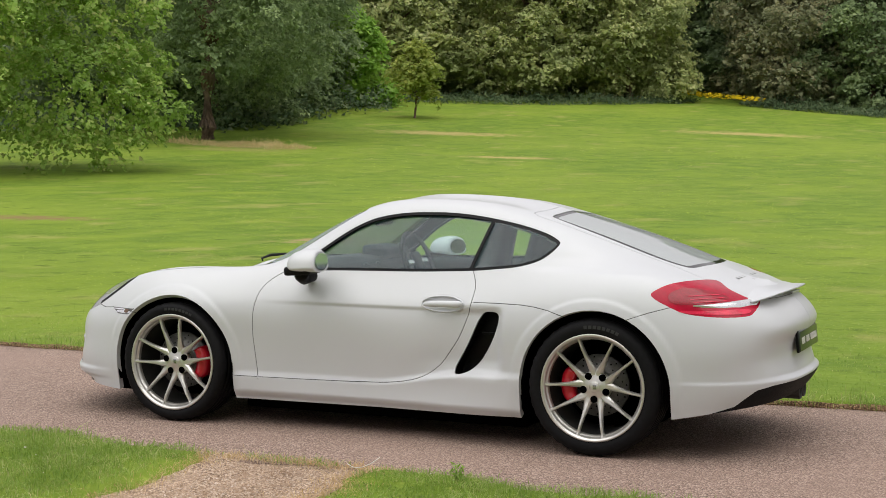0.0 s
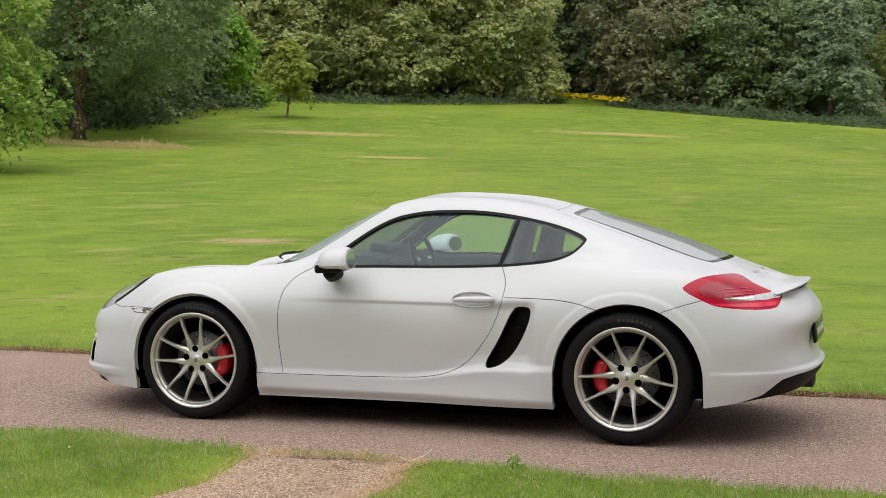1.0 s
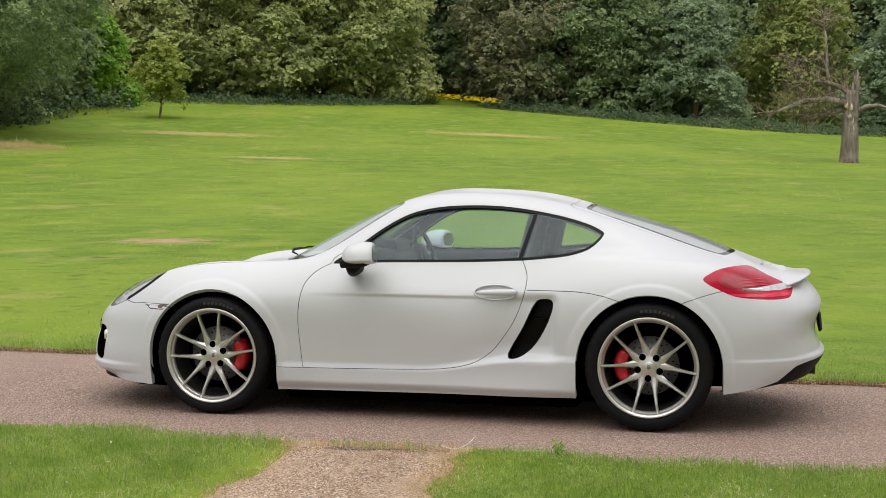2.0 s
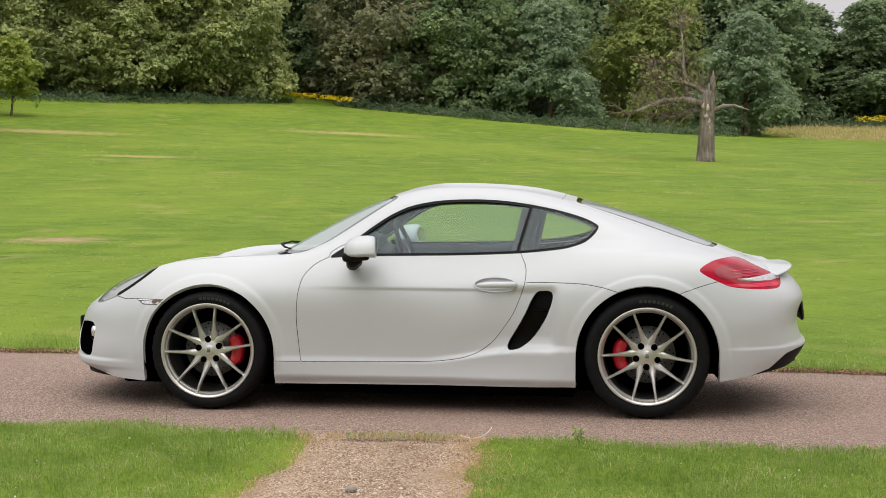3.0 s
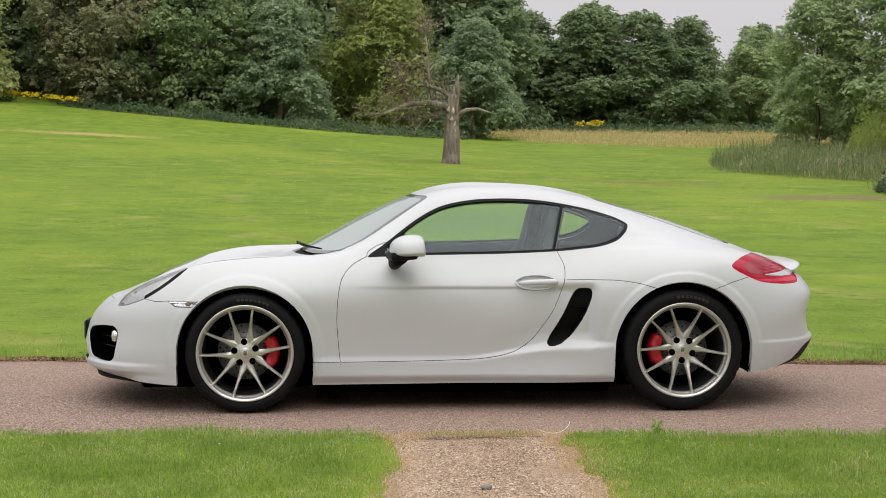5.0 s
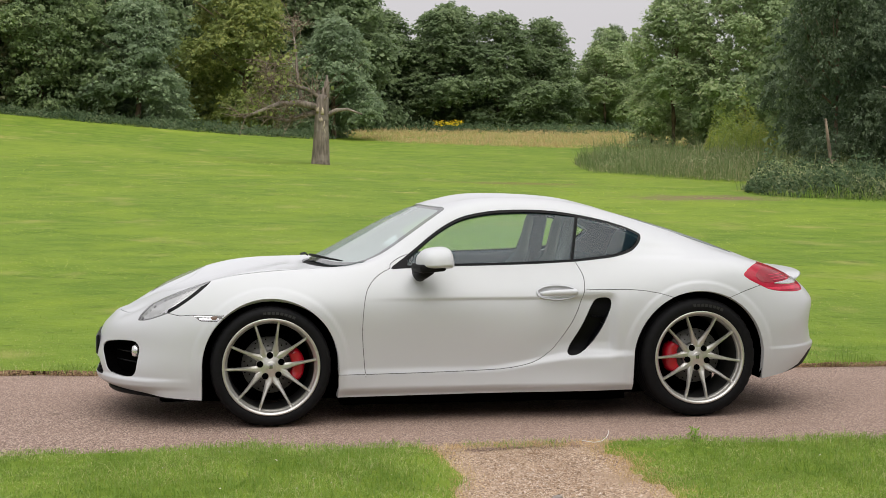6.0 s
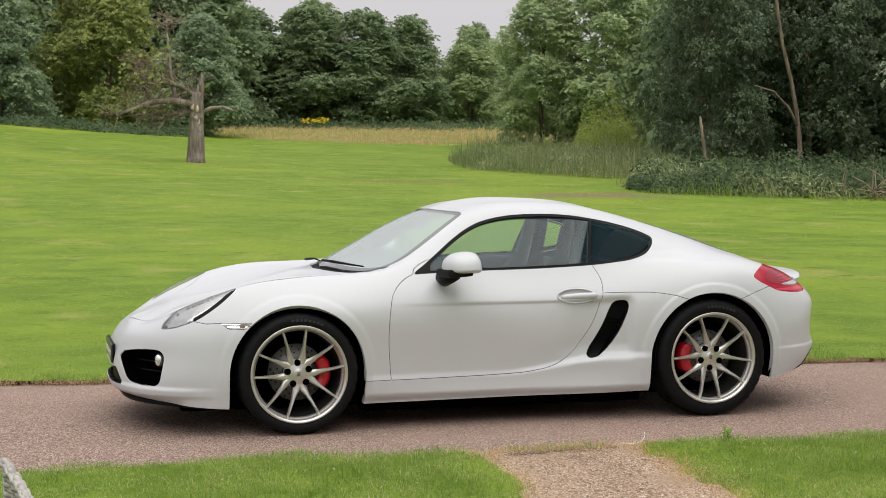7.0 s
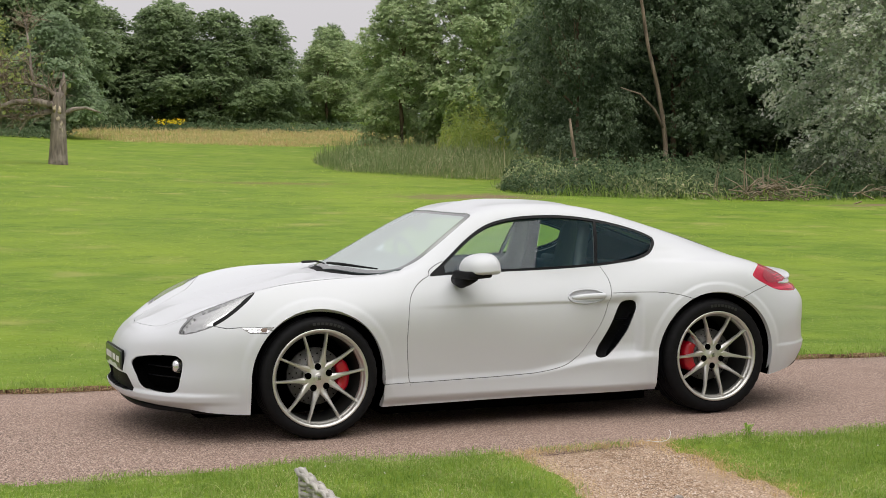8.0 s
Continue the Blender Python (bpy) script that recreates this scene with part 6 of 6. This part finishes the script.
thicket("yellow_weeds", 46, 16000, [(28.6, 73.0), (30, 71.5), (33, 72), (34.5, 74.5), (32, 77), (29, 76)], 2.7, 0.15, LEAVES["young"], "tall ragged yellow-green weeds beside the reeds", LANCE)
thicket("shaded_brambles", 47, 9000, [(-40, 54.5), (-37.2, 57.5), (-36.6, 61), (-37.0, 66), (-38.4, 73), (-37.6, 79), (-43, 85), (-52, 80), (-52, 56), (-46, 53)], 1.7, 0.22, NETTLE, "dark brambles in the shade behind the stout trunk", TIP)
thicket("wood_floor", 40, 9000, [(31, 41), (40, 38), (52, 44), (52, 62), (36, 62), (30, 52)], 1.5, 0.30, NETTLE, "dark brambles inside the wood", TIP)
thicket("field_edge", 36, 26000, [(-19.5, 100.4), (-10, 97.4), (0, 95.2), (7, 97.5), (9, 101), (0, 99.0), (-10, 100.6), (-19, 103.5)], 0.80, 0.20, NETTLE, "strip of dark long grass under the trees", LANCE)
thicket("tree_skirt", 37, 22000, [(-46, 86), (-36, 87.5), (-30, 91.5), (-24, 99), (-24, 102), (-32, 95), (-44, 90)], 0.7, 0.20, NETTLE, "dark growth at the foot of the trees", LANCE)
clump("straw_tuft", 38, 6500, [(-36.5, 51.8), (-33.5, 49.5), (-29, 48.5), (-27.5, 50), (-31, 52), (-34, 53)], 0.26, 0.022, DRY, "dry long grass by the stout trunk", "grass", 0.9)


def flower_heads(name, seed, count, corners, tall, label):
    line = rounded(corners, 6)
    lo, hi = line.min(0), line.max(0)
    x, y = scatter(seed, count, lo[0], hi[0], lo[1], hi[1], lambda x, y, r: (inside(line, np.stack([x, y], -1)) < 0) & (np.sin(2.3 * x) * np.sin(1.9 * y + 1) > -0.35))
    rng = np.random.default_rng(seed)
    p = np.stack([x, y, rise(x, y) + tall * rng.uniform(0.65, 1.05, len(x))], -1)
    v, f = leaf_mesh(rng, p, np.tile([0, -0.5, 1.0], (len(x), 1)), 0.13, SPRAY)
    tagged(soup(name, v, f, YELLOW), label, "flowers", kind="stuff")


flower_heads("yellow_flowers", 41, 1500, [(-24.6, 101.5), (-22, 100.3), (-18.6, 99.6), (-18.5, 100.8), (-22, 102.2), (-24.5, 103.3)], 0.75, "yellow ragwort in bloom under the trees")
flower_heads("yellow_flowers", 42, 260, [(20.4, 117), (22.6, 117), (22.6, 119.5), (20.4, 119.5)], 1.1, "yellow ragwort in bloom by the meadow")


# ---- the dead tree on the lawn ----
def dead_tree():
    x0, y0 = 4.76, 58.8
    ob = thing("dead_tree", "dead tree with a broken grey trunk and bare limbs", "tree", (x0, y0, float(rise(np.float64(x0), np.float64(y0)))))
    rng = np.random.default_rng(8)
    bm = bmesh.new()
    path = [(0, 0, -0.15), (0.0, 0, 0.12), (0.0, 0, 0.8), (0.02, 0, 1.7), (0.05, 0, 2.5), (0.08, 0, 2.95), (0.10, 0, 3.15)]
    tube(bm, path, [0.48, 0.41, 0.37, 0.34, 0.31, 0.27, 0.20], 14)
    for px, py, h, r in ((0.27, 0.02, 4.05, 0.13), (0.10, -0.08, 3.50, 0.09), (-0.08, 0.05, 3.42, 0.08), (0.18, 0.1, 3.75, 0.07)):
        tube(bm, [(px * 0.6, py, 2.8), (px, py, (2.9 + h) / 2), (px, py, h)], [r * 1.4, r, 0.015], 7)
    for v in bm.verts:
        v.co += Vector((rng.normal(0, 0.012), rng.normal(0, 0.012), 0))
    stem = part("trunk", bm, GREYBARK, ob)
    limbs = [([(0, 0, 2.55), (-0.9, -0.1, 2.75), (-1.9, -0.1, 2.70), (-2.8, -0.2, 2.35), (-3.5, -0.2, 2.05)], 0.12), ([(0, 0, 2.4), (-0.7, 0.2, 2.25), (-1.5, 0.2, 1.95), (-2.3, 0.3, 2.15)], 0.10),
             ([(0.02, 0, 2.95), (-0.5, 0.1, 3.35), (-1.2, 0.2, 3.55), (-2.0, 0.2, 3.50), (-2.6, 0.2, 3.2)], 0.08), ([(0.1, 0, 2.15), (0.7, -0.1, 2.45), (1.2, -0.1, 2.50), (1.85, -0.2, 2.28)], 0.085),
             ([(-0.8, 0.5, 2.7), (-0.95, 1.2, 4.0), (-1.0, 1.8, 5.4), (-1.15, 2.0, 6.7)], 0.07), ([(-1.9, 0.3, 2.6), (-2.3, 0.6, 3.6), (-2.4, 0.7, 4.6)], 0.05)]
    for pts, r in limbs:
        bm = bmesh.new()
        n = len(pts)
        tube(bm, pts, [1.5 * r * (1 - 0.75 * i / (n - 1)) for i in range(n)], 8)
        part("limb", bm, GREYBARK, ob)
    bm = bmesh.new()
    for pts, r in limbs:
        if pts[0][0] > 0.05:
            continue
        for _ in range(40):
            i = rng.integers(1, len(pts))
            s = Vector(pts[i - 1]).lerp(Vector(pts[i]), rng.random())
            d = Vector((rng.normal(-0.3, 0.6), rng.normal(0, 0.6), rng.normal(0.45, 0.5))).normalized() * rng.uniform(0.5, 1.5)
            tube(bm, [s, s + d * 0.5 + Vector((0, 0, 0.06)), s + d], [0.026, 0.017, 0.007], 4, False)
            for _ in range(3):
                e = Vector((rng.normal(0, 0.5), rng.normal(0, 0.5), rng.normal(0.2, 0.5))).normalized() * rng.uniform(0.25, 0.7)
                tube(bm, [s + d * 0.6, s + d * 0.6 + e], [0.013, 0.006], 3, False)
    part("brush", bm, PALEBARK, ob, "bare twigs", kind="stuff")
    p = np.stack([rng.normal(-2.1, 0.8, 520), rng.normal(0.4, 0.6, 520), np.clip(rng.normal(3.6, 0.95, 520), 2.3, 6)], -1)
    v, f = leaf_mesh(rng, p, rng.normal(size=(520, 3)), 0.12, SPRAY)
    tagged(soup("last_leaves", v, f, LEAVES["olive"], ob), "a few yellowing leaves", kind="stuff")
    for z, a in ((2.35, 0.1), (1.75, 0.3), (2.0, -0.1), (1.55, 0.25), (2.45, -0.7)):
        bm = bmesh.new()
        bmesh.ops.create_icosphere(bm, subdivisions=2, radius=1)
        bm.transform(pose(0.02 + 0.27 * math.sin(a), -0.28 * math.cos(a), z, 0, 0, 20) @ Matrix.Diagonal((0.09, 0.07, 0.15, 1)))
        for w in bm.verts:
            w.co += Vector((rng.normal(0, 0.022), rng.normal(0, 0.012), rng.normal(0, 0.035)))
        part("torn_wood", bm, TORN, ob, "pale torn wood")


PALEBARK = bark("pale_brown_bark", (0.27, 0.21, 0.145), (0.34, 0.28, 0.21))
TORN = bark("pale_torn_wood", (0.60, 0.50, 0.37), (0.70, 0.62, 0.52))
dead_tree()


def bare_stem(x, y, pts, r, label):
    ob = thing("bare_tree", label, "tree", (x, y, float(rise(np.float64(x), np.float64(y)))), "stems at the edge of the wood")
    n = len(pts)
    part("trunk", tube(bmesh.new(), pts, [r * (1 - 0.5 * i / (n - 1)) for i in range(n)], 9), PALEBARK, ob)
    return ob


lean_stem = bare_stem(26.9, 44.6, [(0, 0, -0.2), (0.0, 0, 0.8), (-0.05, 0, 1.7), (-0.20, 0, 2.8), (-0.45, 0, 4.0), (-0.85, 0, 5.4), (-1.15, 0, 7.2), (-1.3, 0, 9.0)], 0.115, "leaning bare stem at the edge of the wood")
part("limb", tube(bmesh.new(), [(-0.03, 0, 2.0), (-0.6, -0.1, 2.9), (-1.3, -0.2, 3.5), (-2.2, -0.2, 3.75)], [0.07, 0.055, 0.04, 0.02], 7), PALEBARK, lean_stem)
bare_stem(22.4, 43.6, [(0, 0, -0.2), (-0.06, 0, 0.9), (-0.18, 0, 1.7), (-0.30, 0, 2.5)], 0.09, "short bare stem at the edge of the wood")


def brush_heap(x, y, wide, label, seed):
    rng = np.random.default_rng(seed)
    bm = bmesh.new()
    z = float(rise(np.float64(x), np.float64(y)))
    for _ in range(85):
        s = Vector((x + rng.normal(0, wide), y + rng.normal(0, 0.4), z + rng.uniform(0, 0.42)))
        d = Vector((rng.normal(0, 1), rng.normal(0, 0.4), rng.normal(0.1, 0.3))).normalized() * rng.uniform(0.5, 1.3)
        tube(bm, [s, s + d * 0.5 + Vector((0, 0, 0.08)), s + d], [0.022, 0.016, 0.008], 4, False)
    ob = part("brushwood", bm, PALEBARK, None)
    tagged(ob, label, "brushwood", kind="stuff")


brush_heap(21.8, 29.7, 0.7, "heap of dead branches before the nettles", 51)
brush_heap(26.2, 27.4, 1.2, "heap of dead branches under the willow", 52)


# ---- small things by the drive ----
def weed(x, y, size):
    ob = thing("weed", "small green weed at the edge of the drive", "weed", (x, y, 0.0))
    rng = np.random.default_rng(6)
    bm = bmesh.new()
    pts, ways = [], []
    for k in range(5):
        a, h = k * 1.26, size * rng.uniform(0.08, 0.15)
        top = Vector((0.025 * math.cos(a), 0.025 * math.sin(a), h))
        tube(bm, [(0, 0, 0), top * 0.5, top], [0.0022, 0.0018, 0.001], 5)
        for q in np.linspace(0.3, 1, 7):
            for _ in range(2):
                pts.append(np.array(top) * q + rng.normal(0, 0.007, 3))
                ways.append(rng.normal(size=3))
    part("stem", bm, BLADE, ob)
    v, f = leaf_mesh(rng, np.array(pts), np.array(ways), 0.024 * size, SLIM)
    soup("leaves", v, f, LEAVES["bright"], ob)


weed(0.89, -1.78, 0.72)
string = [(0.30, -1.72, 0.035), (0.33, -1.74, 0.030), (0.36, -1.76, 0.028), (0.40, -1.76, 0.035), (0.43, -1.74, 0.050), (0.45, -1.71, 0.066), (0.455, -1.69, 0.075)]
tagged(part("cord", tube(bmesh.new(), string, [0.0017] * 7, 6), INK, None), "thin white cord lying in the grass", "cord")
bm = bmesh.new()
bmesh.ops.create_icosphere(bm, subdivisions=3, radius=1)
bm.transform(pose(-0.08, -2.705, -0.045, 0, 0, 20) @ Matrix.Diagonal((0.026, 0.020, 0.014, 1)))
for v in bm.verts:
    v.co += Vector(v.co - Vector((-0.08, -2.705, -0.045))) * 0.25 * noise.noise(v.co * 40)
tagged(part("stone", bm, plain("grey_stone", (0.27, 0.245, 0.22), 0.85, 0, 0, 0.3, 60, 0.002), None), "grey stone on the gravel path", "stone")


# ---- wicker chair ----
def wicker_chair():
    ob = thing("wicker_chair", "weathered grey wicker chair on the grass", "chair", (-2.69, -6.0, -0.05))
    base = 0.05
    half, foot = 0.29, 0.30

    def rim_height(s):
        return 0.846 + base - 0.12 * (1 - abs(s)) ** 0.8 * 0.8

    def shell(s, z):
        """The back's face: s from -1 to 1 across, bowed outwards."""
        return Vector((0.03 - 0.06 * s * s + (z - foot) * -0.02, s * half, z))
    bm = bmesh.new()
    cols, step = 26, 0.0105
    for r in range(int((0.90 - foot) / step)):
        z = foot + r * step
        for c in range(cols):
            s0, s1 = -1 + 2 * c / cols, -1 + 2 * (c + 1) / cols
            if z > rim_height((s0 + s1) / 2) - 0.015:
                continue
            out = 0.008 if (r + c) % 2 else -0.003
            a, m, b = shell(s0, z), shell((s0 + s1) / 2, z), shell(s1, z)
            for sign in (-1, 1):
                o = Vector((-out * sign if sign > 0 else out, 0, 0))
                tube(bm, [a, m + Vector((out, 0, 0.001)), b], [0.0042, 0.0056, 0.0042], 6, False)
                break
    part("back_weave", bm, WICKER, ob, kind="stuff")
    bm = bmesh.new()
    for off, r in ((0.0, 0.0075), (0.008, 0.0050), (-0.008, 0.0050)):
        pts = [shell(s, rim_height(s) - 0.010) + Vector((off, 0, 0.004 * math.sin(60 * s + off * 400))) for s in np.linspace(-1, 1, 60)]
        tube(bm, pts, [r] * 60, 7)
    part("rim", bm, WICKER, ob)
    bm = bmesh.new()
    for s in np.linspace(-1, 1, 14):
        tube(bm, [shell(s, foot), shell(s, (foot + rim_height(s)) / 2), shell(s, rim_height(s) - 0.012)], [0.004] * 3, 6)
    part("stakes", bm, WICKER, ob, kind="stuff")
    part("seat", box(bmesh.new(), (0.56, 0.58, 0.09), (0.26, 0, 0.40), 0.03, (0, 0, 0), 3), WICKER, ob)
    for y in (-0.29, 0.29):
        part("arm", tube(bmesh.new(), [(0.02, y, 0.64), (0.2, y * 1.03, 0.66), (0.45, y * 1.03, 0.64), (0.52, y, 0.55), (0.52, y, 0.40)], [0.022] * 5, 8), WICKER, ob)
    for x, y in ((0.02, -0.26), (0.02, 0.26), (0.5, -0.26), (0.5, 0.26)):
        part("leg", tube(bmesh.new(), [(x, y, 0.40), (x, y, 0.2), (x, y, 0.03)], [0.024, 0.022, 0.020], 10), WICKER, ob)


wicker_chair()


# ---- the tall house beside the drive ----
def house():
    ob = thing("house", "tall stuccoed house with a steep slate roof beside the lawn", "house", (11.2, -14.8, 0))
    w, d, h, ridge = 5.5, 7.0, 10.5, 8.0
    lows = [-0.3, 1.0, 3.2, 4.4, 6.4, 7.6, 9.4, h]

    def front(cols, at):
        """A thick wall with window openings; at(u, depth, z) gives the place."""
        bm = bmesh.new()
        for i in range(len(cols) - 1):
            for k in range(len(lows) - 1):
                if i % 2 and k % 2:
                    continue
                ring = ((cols[i], lows[k]), (cols[i + 1], lows[k]), (cols[i + 1], lows[k + 1]), (cols[i], lows[k + 1]))
                q, r = [bm.verts.new(at(u, 0, z)) for u, z in ring], [bm.verts.new(at(u, 0.3, z)) for u, z in ring]
                bm.faces.new(q)
                bm.faces.new(r[::-1])
                for a in range(4):
                    bm.faces.new((q[a - 1], q[a], r[a], r[a - 1]))
        bmesh.ops.recalc_face_normals(bm, faces=bm.faces[:])
        part("wall", bm, STUCCO, ob, "grey-brown stucco wall", False)
        for i in range(1, len(cols) - 1, 2):
            for k in range(1, len(lows) - 1, 2):
                u0, u1, z0, z1 = cols[i], cols[i + 1], lows[k], lows[k + 1]
                f = bmesh.new()
                for a, b, c, e in ((u0, u1, z0, z0 + 0.08), (u0, u1, z1 - 0.08, z1), (u0, u0 + 0.08, z0, z1), (u1 - 0.08, u1, z0, z1), ((u0 + u1) / 2 - 0.03, (u0 + u1) / 2 + 0.03, z0, z1), (u0, u1, (z0 + z1) / 2 - 0.03, (z0 + z1) / 2 + 0.03)):
                    p, q = Vector(at(a, 0.10, c)), Vector(at(b, 0.18, e))
                    box(f, [abs(m) for m in q - p], (p + q) / 2, 0.006)
                sash = part("window", f, WHITE, ob, "white sash window", False)
                p, q = Vector(at(u0, 0.15, z0)), Vector(at(u1, 0.16, z1))
                part("pane", box(bmesh.new(), [abs(m) for m in q - p], (p + q) / 2), ROOM, sash, "dark pane", False)

    front([-w, -4.2, -3.0, -0.6, 0.6, 3.0, 4.2, w], lambda u, k, z: (u, d - k, z))
    front([-d + 0.3, -5.2, -4.0, -1.6, -0.4, 2.0, 3.2, 5.0, 6.0, d - 0.31], lambda u, k, z: (-w + k, u, z))
    bm = bmesh.new()
    for x0, y0, x1, y1 in ((-w, -d, w, -d), (w, -d, w, d)):
        bm.faces.new([bm.verts.new(v) for v in ((x0, y0, -0.3), (x1, y1, -0.3), (x1, y1, h), (x0, y0, h))])
    for y in (d - 0.01, -d):
        bm.faces.new([bm.verts.new(v) for v in ((-w, y, h), (w, y, h), (0, y, h + ridge))])
    part("wall", bm, STUCCO, ob, "grey-brown stucco wall", False)
    bm = bmesh.new()
    for s in (-1, 1):
        low, top = (s * (w + 0.5), h - 0.5 * ridge / w), (0, h + ridge)
        a = [bm.verts.new((x, y, z)) for x, z in (low, top) for y in (-d - 0.4, d + 0.4)]
        b = [bm.verts.new(v.co + Vector((0, 0, 0.25))) for v in a]
        for f in ((0, 1, 3, 2),):
            bm.faces.new([a[k] for k in f])
            bm.faces.new([b[k] for k in f][::-1])
        for m, n in ((0, 1), (1, 3), (3, 2), (2, 0)):
            bm.faces.new((a[m], a[n], b[n], b[m]))
    bmesh.ops.recalc_face_normals(bm, faces=bm.faces[:])
    roof = part("roof", bm, SLATE, ob, "dark slate roof", False)
    part("chimney", box(bmesh.new(), (0.9, 1.3, 2.6), (0, -2.0, h + ridge + 0.6), 0.05), BRICK, roof, "", False)


STUCCO = plain("grey_brown_stucco", (0.46, 0.41, 0.34), 0.9, 0, 0, 0.25, 5)
ROOM = plain("dark_window_pane", (0.02, 0.022, 0.025), 0.05, 0, 0, 0.1, 5)
house()
